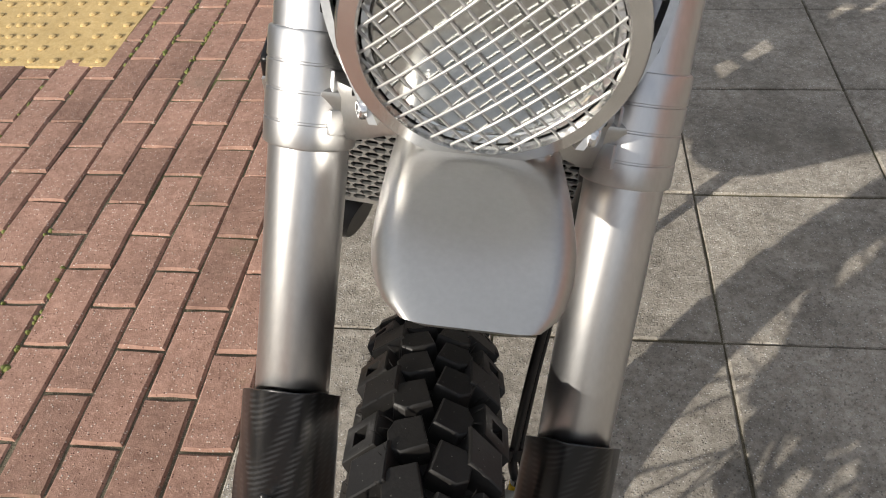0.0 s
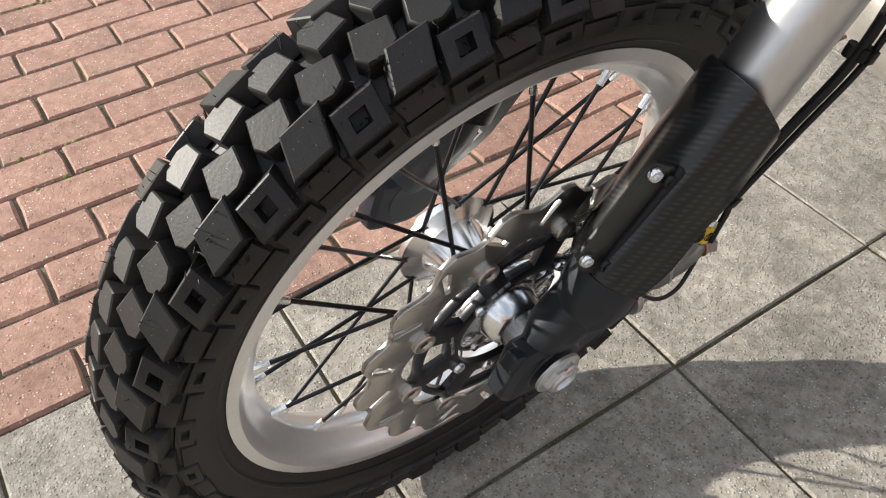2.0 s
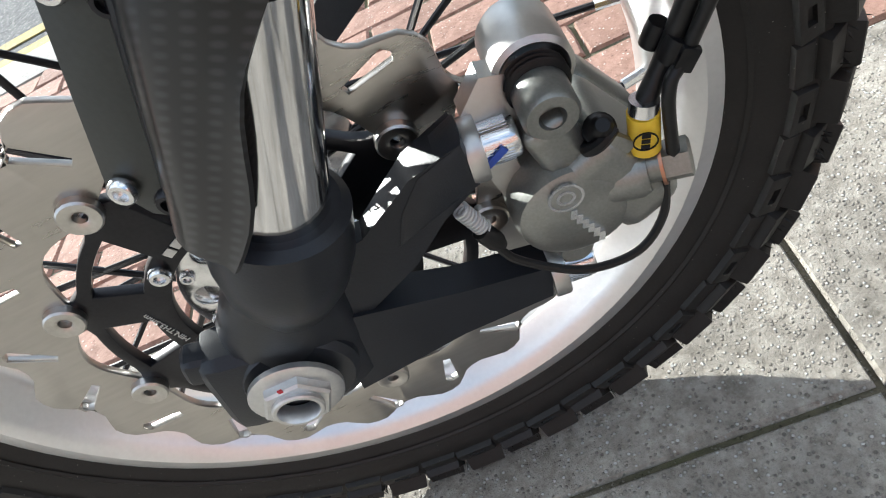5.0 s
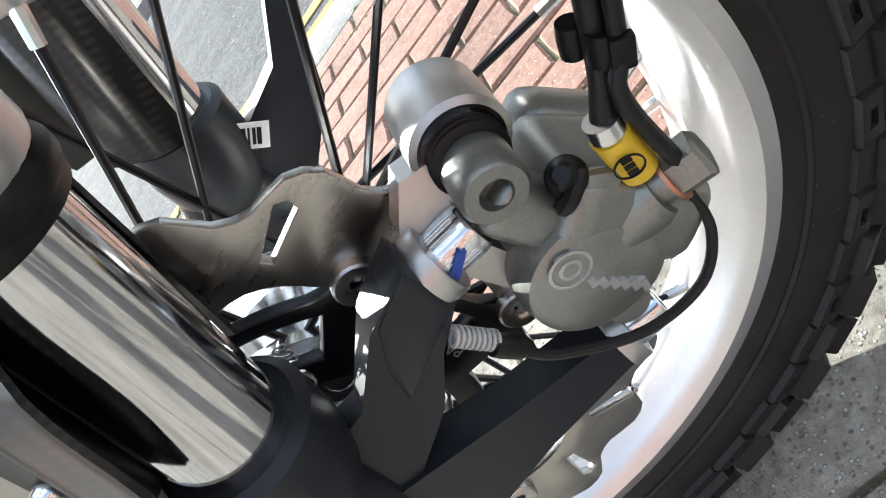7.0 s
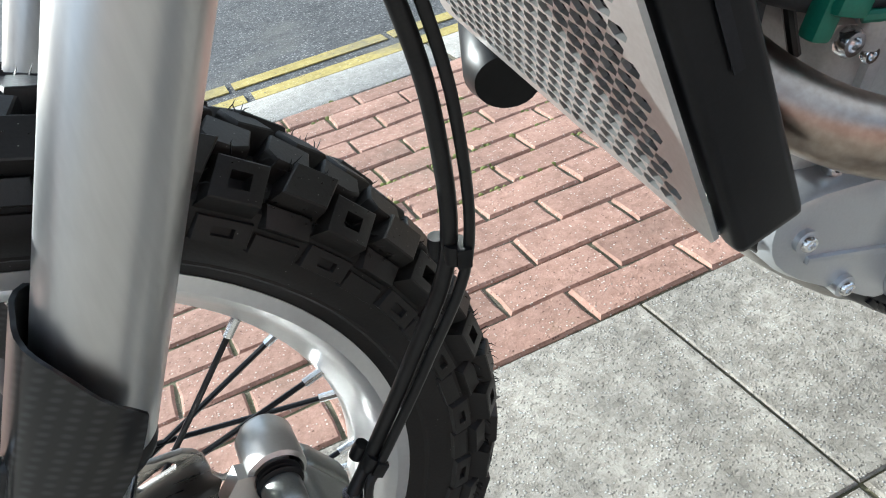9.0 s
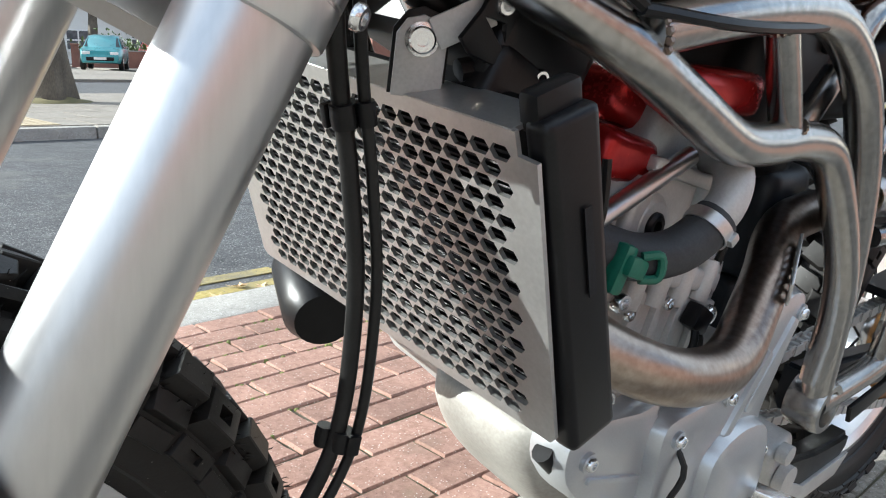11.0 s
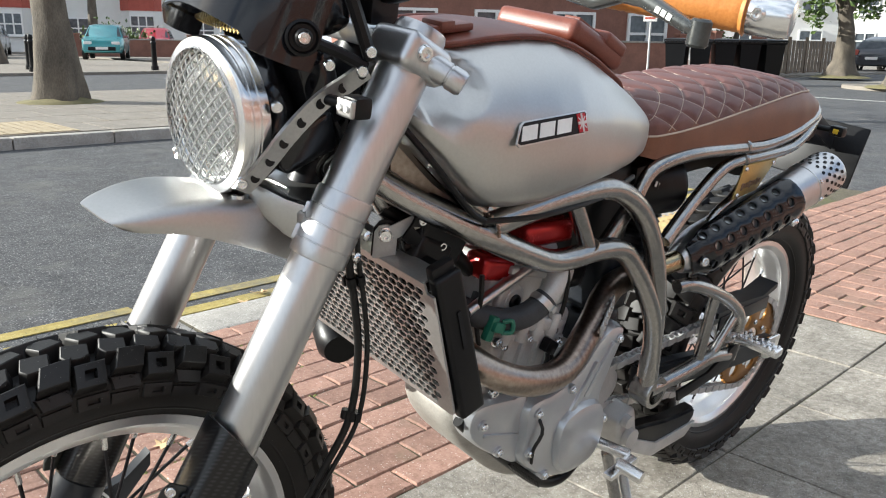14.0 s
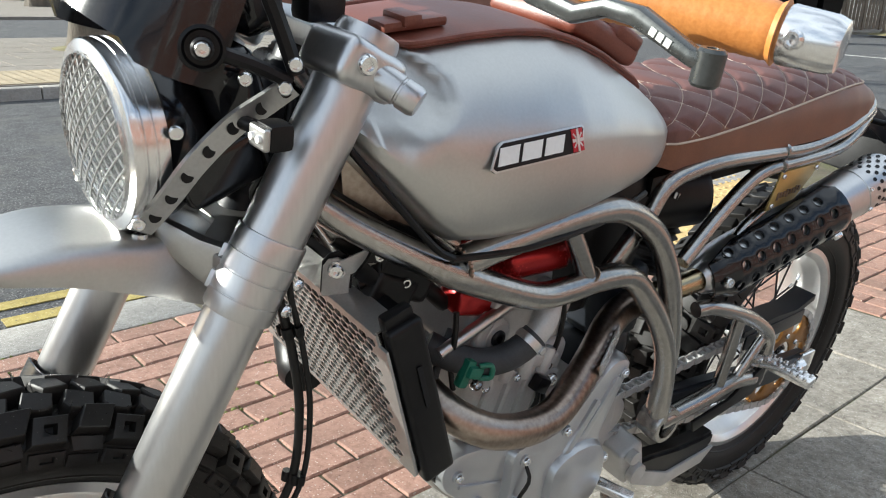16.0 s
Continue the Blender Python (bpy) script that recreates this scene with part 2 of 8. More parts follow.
ORANGE = surface("bronze_anodised_sprocket", (0.32, 0.15, 0.04), (0.42, 0.22, 0.07), 0.35, 0.8, 20, 300, 0.05)
GREEN = surface("green_clip", (0.01, 0.11, 0.07), (0.02, 0.16, 0.10), 0.45, 0, 40, 400, 0.05)
YELLOW = surface("yellow_sleeve", (0.62, 0.40, 0.02), (0.72, 0.5, 0.03), 0.4, 0, 40, 400, 0.05)
BRASS = surface("brass_plate", (0.45, 0.33, 0.12), (0.58, 0.44, 0.18), 0.34, 0.9, 30, 300, 0.08)
WHITE = surface("white_paint", (0.72, 0.72, 0.70), (0.82, 0.82, 0.80), 0.5, 0, 20, 200, 0.02)
SILVERINK = surface("silver_badge", (0.55, 0.55, 0.54), (0.66, 0.66, 0.65), 0.35, 0.8, 30, 200, 0.02)
BLUEMARK = surface("blue_paint_mark", (0.02, 0.05, 0.3), (0.03, 0.08, 0.4), 0.5, 0, 60, 300, 0.05)
REDMARK = surface("red_paint_mark", (0.4, 0.01, 0.02), (0.5, 0.02, 0.03), 0.5, 0, 60, 300, 0.05)
COPPER = surface("copper_washer", (0.42, 0.2, 0.12), (0.5, 0.26, 0.17), 0.35, 0.9, 60, 300, 0.05)
LEVER = surface("grey_anodised_lever", (0.06, 0.065, 0.065), (0.10, 0.105, 0.105), 0.28, 0.7, 20, 300, 0.05, rvar=0.05)
CARBON = carbon("carbon_twill")
PLATE = surface("satin_dark_plate", (0.020, 0.023, 0.021), (0.032, 0.036, 0.033), 0.36, 0.2, 20, 400, 0.05, rvar=0.06)
BOBBIN_STEEL = surface("bobbin_steel", (0.46, 0.44, 0.41), (0.58, 0.56, 0.53), 0.3, 1.0, 60, 400, 0.05, rvar=0.06)
WIRE = surface("grille_wire_steel", (0.26, 0.26, 0.255), (0.36, 0.36, 0.35), 0.46, 0.35, 60, 400, 0.0, rvar=0.06)
PUNCHED = surface("punched_guard_aluminium", (0.45, 0.45, 0.44), (0.57, 0.57, 0.56), 0.36, 0.85, 20, 300, 0.05, rvar=0.06)
BASH = surface("scuffed_bash_plate", (0.27, 0.255, 0.23), (0.40, 0.385, 0.35), 0.5, 0.3, 25, 300, 0.3, rvar=0.1)
GREYHOSE = surface("grey_hose_rubber", (0.030, 0.032, 0.035), (0.055, 0.058, 0.062), 0.55, 0, 40, 500, 0.3, rvar=0.1, bump_dist=0.0008, spec=0.3)
GLASS = clear("lamp_glass", (0.97, 0.98, 0.97))
SMOKE = clear("indicator_lens", (0.93, 0.9, 0.86), 0.08)
SLAB = mineral("concrete_slab", (0.195, 0.173, 0.144), (0.42, 0.388, 0.336), [(0.23, 0.21, 0.185), (0.48, 0.46, 0.43), (0.37, 0.335, 0.29), (0.58, 0.565, 0.54), (0.17, 0.155, 0.135)], 250, 0.5, (0.55, 1.25), 0.08, 1.0, 0.004, dirt=(0.14, 0.125, 0.10), dirt_at=0.53)
BRICK = mineral("red_clay_paver", (0.25, 0.142, 0.105), (0.40, 0.245, 0.19), [(0.62, 0.54, 0.48), (0.18, 0.10, 0.08), (0.44, 0.29, 0.225), (0.56, 0.46, 0.40)], 230, 0.20, (0.72, 1.15), 0.09, 0.9, 0.003, dirt=(0.19, 0.145, 0.11), dirt_at=0.57, odd=0.10, moss=(0.18, 0.15, 0.085))
JOINT = mineral("joint_dirt", (0.085, 0.075, 0.05), (0.15, 0.13, 0.09), [(0.22, 0.2, 0.16), (0.05, 0.045, 0.03)], 330, 0.4, (0.7, 1.2), 0.0, 0.9, 0.004, dirt=(0.10, 0.11, 0.035), dirt_at=0.5)
MOSSJOINT = surface("mossy_joint_dirt", (0.045, 0.05, 0.022), (0.11, 0.10, 0.065), 0.95, 0, 5, 160, 0.6, bump_dist=0.004)
ASPHALT = mineral("asphalt", (0.05, 0.051, 0.054), (0.125, 0.126, 0.13), [(0.24, 0.24, 0.24), (0.03, 0.03, 0.032), (0.34, 0.33, 0.32), (0.13, 0.13, 0.13)], 110, 0.65, (0.72, 1.2), 0.0, 1.0, 0.008, dirt=(0.15, 0.145, 0.135), dirt_at=0.52)
GRANITE = mineral("kerb_stone", (0.27, 0.255, 0.23), (0.42, 0.40, 0.365), [(0.6, 0.58, 0.55), (0.15, 0.14, 0.13), (0.45, 0.42, 0.38)], 260, 0.4, (0.75, 1.1), 0.1, 0.7, 0.003, dirt=(0.16, 0.15, 0.12), dirt_at=0.56)
TACTILE = mineral("buff_tactile_slab", (0.46, 0.32, 0.13), (0.60, 0.44, 0.21), [(0.66, 0.52, 0.3), (0.32, 0.22, 0.1)], 280, 0.3, (0.8, 1.08), 0.06, 0.5, 0.002, dirt=(0.36, 0.26, 0.13), dirt_at=0.58)
FARTACTILE = mineral("worn_buff_paving", (0.36, 0.29, 0.19), (0.46, 0.38, 0.26), [(0.52, 0.44, 0.32), (0.26, 0.21, 0.14)], 120, 0.3, (0.8, 1.08), 0.06, 0.5, 0.002, dirt=(0.28, 0.23, 0.15), dirt_at=0.55)
ROADYELLOW = mineral("yellow_road_paint", (0.30, 0.235, 0.07), (0.46, 0.37, 0.13), [(0.5, 0.42, 0.2), (0.14, 0.13, 0.11)], 120, 0.3, (0.75, 1.1), 0.0, 0.6, 0.004, dirt=(0.13, 0.125, 0.11), dirt_at=0.50)
ROADWHITE = surface("worn_white_road_paint", (0.4, 0.4, 0.39), (0.6, 0.6, 0.58), 0.8, 0, 6, 90, 0.3)
PAVE = mineral("far_pavement", (0.19, 0.17, 0.145), (0.29, 0.262, 0.225), [(0.38, 0.35, 0.3), (0.14, 0.125, 0.105)], 60, 0.4, (0.8, 1.12), 0.0, 0.5, 0.004, dirt=(0.22, 0.19, 0.15), dirt_at=0.54)
BARK = surface("plane_bark", (0.055, 0.047, 0.036), (0.16, 0.135, 0.105), 0.9, 0, 5, 60, 0.9, (1, 1, 0.45), bump_dist=0.03)
LEAF = surface("green_leaves", (0.035, 0.07, 0.012), (0.1, 0.15, 0.03), 0.6, 0, 1.5, 12, 0.0)
LEAF_Y = surface("autumn_leaves", (0.16, 0.12, 0.02), (0.3, 0.22, 0.05), 0.6, 0, 1.5, 12, 0.0)
MOSS = surface("joint_moss", (0.09, 0.11, 0.025), (0.17, 0.18, 0.05), 0.95, 0, 20, 200, 0.4)
LEAF_DRY = surface("dry_leaf", (0.42, 0.27, 0.13), (0.58, 0.42, 0.24), 0.8, 0, 30, 200, 0.2)
MUD = surface("tree_pit_moss", (0.10, 0.095, 0.04), (0.2, 0.17, 0.085), 0.95, 0, 4, 60, 0.6, bump_dist=0.01)
HOUSEBRICK = surface("house_brick", (0.18, 0.085, 0.062), (0.27, 0.13, 0.095), 0.85, 0, 2, 14, 0.4)
RENDER = surface("cream_render", (0.62, 0.56, 0.45), (0.72, 0.66, 0.56), 0.85, 0, 1.5, 30, 0.2)
WHITEWALL = surface("white_house_render", (0.68, 0.67, 0.64), (0.78, 0.77, 0.74), 0.85, 0, 1.5, 30, 0.2)
ROOF = surface("clay_roof_tiles", (0.14, 0.075, 0.052), (0.24, 0.13, 0.09), 0.85, 0, 2.2, 9, 0.6)
REDTILE = surface("hung_red_tiles", (0.33, 0.07, 0.05), (0.45, 0.11, 0.08), 0.8, 0, 3, 14, 0.5)
WINDOW = surface("house_window_glass", (0.05, 0.06, 0.07), (0.16, 0.18, 0.2), 0.08, 0, 0.9, 5, 0.0)
FENCEWOOD = surface("weathered_fence", (0.12, 0.09, 0.065), (0.21, 0.165, 0.12), 0.85, 0, 4, 40, 0.4)


# ---- building tools ----
def ident():
    return Matrix.Identity(4)


def finish(name, bm, material, smooth=40):
    me = bpy.data.meshes.new(name)
    bmesh.ops.recalc_face_normals(bm, faces=bm.faces)
    bm.to_mesh(me)
    bm.free()
    me.materials.append(material)
    if smooth:
        me.shade_smooth()
        me.set_sharp_from_angle(angle=radians(smooth))
    return me


def part(name, bm, material, parent=None, label="", m=None, smooth=40):
    """Link a bmesh (or a mesh) as ONE mesh object under a thing or a part."""
    me = finish(name, bm, material, smooth) if isinstance(bm, bmesh.types.BMesh) else bm
    ob = new(name, me)
    ob.parent = parent
    if m is not None:
        ob.matrix_basis = m
    return tagged(ob, label=label) if label else ob


def catmull(pts, sub=6):
    p = [Vector(q) for q in pts]
    if sub <= 1 or len(p) < 3:
        return p
    q = [2 * p[0] - p[1]] + p + [2 * p[-1] - p[-2]]
    out = []
    for i in range(1, len(q) - 2):
        a, b, c, d = q[i - 1:i + 3]
        for k in range(sub):
            t = k / sub
            out.append(0.5 * ((2 * b) + (c - a) * t + (2 * a - 5 * b + 4 * c - d) * t * t + (3 * b - a - 3 * c + d) * t ** 3))
    return out + [p[-1]]


def tube(bm, pts, r, n=14, sub=6, caps=True):
    """A round bar along a smooth line; r is one radius or one for each point given."""
    line = catmull(pts, sub)
    if isinstance(r, (int, float)):
        rr = [r] * len(line)
    else:
        rr = [r[min(int(i / (len(line) - 1) * (len(r) - 1)), len(r) - 2)] * (1 - f) + r[min(int(i / (len(line) - 1) * (len(r) - 1)) + 1, len(r) - 1)] * f
              for i in range(len(line)) for f in [(i / (len(line) - 1) * (len(r) - 1)) - min(int(i / (len(line) - 1) * (len(r) - 1)), len(r) - 2)]]
    up = Vector((0, 0, 1)) if abs((line[1] - line[0]).normalized().z) < 0.9 else Vector((1, 0, 0))
    rings = []
    for i, p in enumerate(line):
        d = (line[min(i + 1, len(line) - 1)] - line[max(i - 1, 0)]).normalized()
        s = d.cross(up).normalized()
        up = s.cross(d).normalized()
        rings.append([bm.verts.new(p + (s * math.cos(a) + up * math.sin(a)) * rr[i]) for a in (2 * math.pi * k / n for k in range(n))])
    for a, b in zip(rings, rings[1:]):
        for k in range(n):
            bm.faces.new((a[k], a[(k + 1) % n], b[(k + 1) % n], b[k]))
    if caps:
        bm.faces.new(rings[0][::-1])
        bm.faces.new(rings[-1])
    return bm


def axis_to(d):
    """The turn that brings +z onto d."""
    return Vector(d).to_track_quat('Z', 'Y').to_matrix().to_4x4()


def lathe(bm, prof, m=None, n=32, closed=False, span=2 * math.pi, start=0.0):
    """Turn a profile of (radius, height) round the z axis of m."""
    m = m or ident()
    full = abs(span - 2 * math.pi) < 1e-6
    cnt = n if full else n + 1
    rings = [[bm.verts.new(m @ Vector((r * math.cos(start + span * k / n), r * math.sin(start + span * k / n), h))) for k in range(cnt)] for r, h in prof]
    pairs = list(zip(rings, rings[1:])) + ([(rings[-1], rings[0])] if closed else [])
    for a, b in pairs:
        for k in range(n if full else n):
            j = (k + 1) % cnt if full else k + 1
            bm.faces.new((a[k], a[j], b[j], b[k]))
    if not closed and full:
        for ring, (r, h) in ((rings[0], prof[0]), (rings[-1], prof[-1])):
            if r > 1e-5:
                bm.faces.new(ring)
    return bm


def rod(bm, a, b, r, n=12, r2=None):
    a, b = Vector(a), Vector(b)
    m = Matrix.Translation(a) @ axis_to(b - a)
    return lathe(bm, [(r, 0), (r if r2 is None else r2, (b - a).length)], m, n)


def box(bm, size, m=None, bevel=0.0, seg=2):
    made = bmesh.ops.create_cube(bm, size=1.0, matrix=(m or ident()) @ Matrix.Diagonal((*size, 1)))
    if bevel:
        edges = list({e for v in made["verts"] for e in v.link_edges})
        bmesh.ops.bevel(bm, geom=edges, offset=bevel, segments=seg, affect='EDGES', profile=0.6)
    return bm


def at(x, y, z, rx=0, ry=0, rz=0):
    return pose(x, y, z, rx, ry, rz)


def cut_plate(outline, holes, thick, m=None, bevel=0.0, target=None):
    """A flat plate with holes, cut from an outline in the xy plane of m, thick along z, with rounded edges."""
    m = m or ident()
    bm = target or bmesh.new()
    steps = [(0.0, thick / 2)] if not bevel else [(bevel, thick / 2), (bevel * 0.3, thick / 2 - bevel * 0.3), (0.0, thick / 2 - bevel)]
    levels = steps + [(o, -h) for o, h in steps[::-1]]
    caps = {0: ([], []), len(levels) - 1: ([], [])}
    for hole, loop in [(False, outline)] + [(True, h) for h in holes]:
        pts = [Vector((x, y)) for x, y in loop]
        area = sum(a.x * b.y - b.x * a.y for a, b in zip(pts, pts[1:] + pts[:1]))
        if (area < 0) != hole:
            pts.reverse()
        n = len(pts)
        inward = []
        for i, p in enumerate(pts):
            a, b = (p - pts[i - 1]).normalized(), (pts[(i + 1) % n] - p).normalized()
            na, nb = Vector((-a.y, a.x)), Vector((-b.y, b.x))
            inward.append((na + nb) / max(0.5, 1 + na.dot(nb)))
        rings = [[bm.verts.new(m @ Vector((*(p + q * o), h))) for p, q in zip(pts, inward)] for o, h in levels]
        for a, b in zip(rings, rings[1:]):
            for k in range(n):
                bm.faces.new((a[k], a[(k + 1) % n], b[(k + 1) % n], b[k]))
        for lev, (verts, loops) in caps.items():
            loops.append((len(verts), n))
            verts += list(zip(rings[lev], (p + q * levels[lev][0] for p, q in zip(pts, inward))))
    for verts, loops in caps.values():
        flat = [Vector(p) for _, p in verts]
        edges = [(k0 + k, k0 + (k + 1) % n) for k0, n in loops for k in range(n)]
        got = geometry.delaunay_2d_cdt(flat, edges, [], 0, 1e-7)
        e0 = np.array([flat[a] for a, b in edges])
        e1 = np.array([flat[b] for a, b in edges])
        for tri in got[2]:
            q = [got[3][k][0] for k in tri if got[3][k]]
            if len(set(q)) < 3:
                continue
            cx, cy = (sum(flat[k][d] for k in q) / 3 for d in (0, 1))
            cross = (e0[:, 1] > cy) != (e1[:, 1] > cy)
            hit = e0[cross, 0] + (cy - e0[cross, 1]) / (e1[cross, 1] - e0[cross, 1]) * (e1[cross, 0] - e0[cross, 0]) > cx
            if hit.sum() % 2:
                face = [verts[k][0] for k in q]
                if not bm.faces.get(face):
                    bm.faces.new(face)
    return bm


def ring_pts(r, n=24, cx=0.0, cy=0.0, a0=0.0):
    return [(cx + r * math.cos(a0 + 2 * math.pi * k / n), cy + r * math.sin(a0 + 2 * math.pi * k / n)) for k in range(n)]


def loft(bm, loops, cap=True):
    rings = [[bm.verts.new(p) for p in lp] for lp in loops]
    n = len(rings[0])
    for a, b in zip(rings, rings[1:]):
        for k in range(n):
            bm.faces.new((a[k], a[(k + 1) % n], b[(k + 1) % n], b[k]))
    if cap:
        bm.faces.new(rings[0][::-1])
        bm.faces.new(rings[-1])
    return bm


def words(text, size, depth, m, material, parent, name="lettering", label="", shear=0.0, space=1.0, bold=0.0):
    cu = bpy.data.curves.new(name, 'FONT')
    cu.body, cu.size, cu.extrude, cu.shear, cu.space_character = text, size, depth, shear, space
    cu.offset = bold
    cu.align_x, cu.align_y = 'CENTER', 'CENTER'
    ob = bpy.data.objects.new(name, cu)
    me = bpy.data.meshes.new_from_object(ob)
    me.transform(m)
    bpy.data.objects.remove(ob)
    bpy.data.curves.remove(cu)
    me.materials.clear()
    me.materials.append(material)
    return part(name, me, material, parent, label)

# ---- the motorcycle: frame axes x to its left, y backwards, z up in its leaning plane ----
LEANED = 8.9
M_FRAME = at(-0.0945, 0.2035, -0.001) @ at(0, 0, 0, 0, 0, -1.7) @ at(0, 0, 0, 0, LEANED, 0)
M_FORK = at(-0.0705, 0.1955, -0.004) @ at(0, 0, 0, 0, 0, 1.8) @ at(0, 0, 0, 0, LEANED, 0)
bike = tagged(new("motorcycle"), "brushed aluminium scrambler motorcycle leaning on its side stand", "motorcycle")
bike.matrix_world = M_FRAME
STEER = M_FRAME.inverted() @ M_FORK
X_AXIS = axis_to((1, 0, 0))


def front(name, bm, material, label="", smooth=40):
    return part(name, bm, material, bike, label, STEER, smooth)


def bolt_mesh(r=0.006, h=0.004, material=None, hexed=True):
    """A cap screw: washer, domed head and a socket, along +z."""
    bm = bmesh.new()
    lathe(bm, [(r * 1.0, 0), (r, h * 0.6), (r * 0.8, h), (r * 0.52, h), (r * 0.5, h * 0.45), (0.0, h * 0.4)], None, 14)
    return finish("bolt", bm, material or POLISHED)


BOLT = bolt_mesh()
BOLT_S = bolt_mesh(0.0042, 0.003)
BOLT_L = bolt_mesh(0.009, 0.007)
BOLT_DARK = bolt_mesh(0.006, 0.004, ANODISED)


def bolt(parent, p, d, mesh=None, m=None, name="bolt"):
    return part(name, mesh or BOLT, None, parent, "", (m or ident()) @ Matrix.Translation(p) @ axis_to(d))


# wheels
def block(bm, frame_m, poly, h, slot=None):
    """One tread block over an outline (x across the tyre, y along it), h proud of the carcass, with worn edges."""
    cx, cy = sum(p[0] for p in poly) / len(poly), sum(p[1] for p in poly) / len(poly)

    def ring(k, z, pts=poly):
        return [bm.verts.new(frame_m @ Vector((cx + (x - cx) * k, cy + (y - cy) * k, z))) for x, y in pts]

    rings = [ring(1.10, -0.003), ring(1.0, h * 0.80), ring(0.975, h * 0.94), ring(0.90, h)]
    if slot:
        rings += [ring(0.40, h), ring(0.34, h * 0.3)]
    n = len(poly)
    for a, b in zip(rings, rings[1:]):
        for k in range(n):
            bm.faces.new((a[k], a[(k + 1) % n], b[(k + 1) % n], b[k]))
    bm.faces.new(rings[-1])


def quad(lx, ly, skew=0.0, nip=0.0):
    return [(-lx / 2, -ly / 2 - skew), (lx / 2, -ly / 2 * (1 - nip) + skew), (lx / 2, ly / 2 * (1 - nip) + skew), (-lx / 2, ly / 2 - skew)]


def tyre_spot(a, w, r, tilt, yaw=0.0):
    return at(0, 0, 0, math.degrees(a)) @ at(w, 0, r) @ at(0, 0, 0, 0, tilt, yaw)


def tyre_mesh(R, half, rim_r):
    """The carcass of a tyre round the x axis."""
    bm = bmesh.new()
    prof = [(rim_r - 0.008, -half * 0.62), (rim_r + 0.004, -half * 0.72), (rim_r + 0.018, -half * 0.93), (rim_r + 0.034, -half * 1.0), (R - 0.028, -half * 0.96),
            (R - 0.020, -half * 0.75), (R - 0.0165, -half * 0.4), (R - 0.0155, 0)]
    prof = prof + [(r, -w) for r, w in prof[-2::-1]]
    inner = [(rim_r - 0.012, half * 0.5), (rim_r - 0.012, -half * 0.5)]
    lathe(bm, prof + inner, X_AXIS, 96, closed=True)
    for s in (-1, 1):
        lathe(bm, [(rim_r + 0.010, s * half * 0.83), (rim_r + 0.012, s * half * 0.87), (rim_r + 0.014, s * half * 0.865)], X_AXIS, 72, closed=True)
    return finish("tyre", bm, RUBBER, 38)


def tread(wheel, R, half, pitches):
    """Tread blocks in staggered chevrons: centre block, then by turns a wing or a slotted shoulder block."""
    step, k = 2 * math.pi / pitches, half / 0.054
    centre = [(-0.0135, -0.0120), (0.008, -0.0150), (0.0160, -0.0090), (0.0150, 0.004), (0.008, 0.0125), (-0.0125, 0.0135)]
    kinds = {"centre": (centre, 0.0160, False), "wing": (quad(0.0290, 0.030, -0.0055, 0.0), 0.0145, False), "low": (quad(0.0150, 0.030, 0.001, 0.08), 0.0085, False),
             "side": (quad(0.013, 0.028), 0.0035, False), "slot": (quad(0.0290, 0.030, -0.0025, 0.0), 0.0130, True), "slot_side": (quad(0.016, 0.031), 0.0045, True)}
    meshes = {}
    for key, (poly, h, slot) in kinds.items():
        for s in (1, -1):
            bm = bmesh.new()
            block(bm, ident(), [(s * x * k, y) for x, y in poly], h, slot)
            meshes[key, s] = finish("tread_block", bm, RUBBER, 38)
    for i in range(pitches * 2):
        for s, ph in ((1, 0.0), (-1, 0.25)):
            b = i * step / 2 + ph * step
            spots = [("centre", tyre_spot(b, s * half * 0.255, R - 0.0165, s * 9, s * -12))]
            if i % 2:
                c = b - 0.02 * step
                spots += [("wing", tyre_spot(c - 0.10 * step, s * half * 0.635, R - 0.0185, s * 28)), ("low", tyre_spot(c, s * half * 0.885, R - 0.0310, s * 60)), ("side", tyre_spot(c, s * half * 0.975, R - 0.0450, s * 82))]
            else:
                c = b - 0.04 * step
                spots += [("slot", tyre_spot(c, s * half * 0.765, R - 0.0225, s * 41)), ("slot_side", tyre_spot(c, s * half * 0.965, R - 0.0420, s * 79))]
            for key, m in spots:
                part("tread_block", meshes[key, s], None, wheel, "", m)


def tyre_hairs(R, half, count, seed):
    """The fine rubber hairs that a new tyre has from its mould."""
    rnd = random.Random(seed)
    bm = bmesh.new()
    for _ in range(count):
        a, s = rnd.random() * 2 * math.pi, rnd.choice((-1, 1))
        w = rnd.choice((rnd.uniform(0.55, 0.8), rnd.uniform(0.75, 0.95), rnd.uniform(0.85, 1.0), rnd.uniform(0.9, 1.0)))
        m = tyre_spot(a, s * half * w, R - 0.001 - 0.024 * max(0, w - 0.5) ** 1.4 * 2.6, s * 68 * w ** 1.4) @ at(0, 0, 0, rnd.uniform(-30, 30), rnd.uniform(-30, 30), 0)
        q = [bm.verts.new(m @ Vector((0.0005 * math.cos(t), 0.0005 * math.sin(t), -0.004))) for t in (0, 2.1, 4.2)]
        p = [bm.verts.new(m @ Vector((0.0004 * math.cos(t), 0.0004 * math.sin(t), 0.004))) for t in (0, 2.1, 4.2)]
        tip = bm.verts.new(m @ Vector((rnd.uniform(-0.002, 0.002), rnd.uniform(-0.002, 0.002), rnd.uniform(0.005, 0.009))))
        for j in range(3):
            bm.faces.new((q[j], q[(j + 1) % 3], p[(j + 1) % 3], p[j]))
            bm.faces.new((p[j], p[(j + 1) % 3], tip))
    return finish("moulding_hairs", bm, RUBBER, 0)


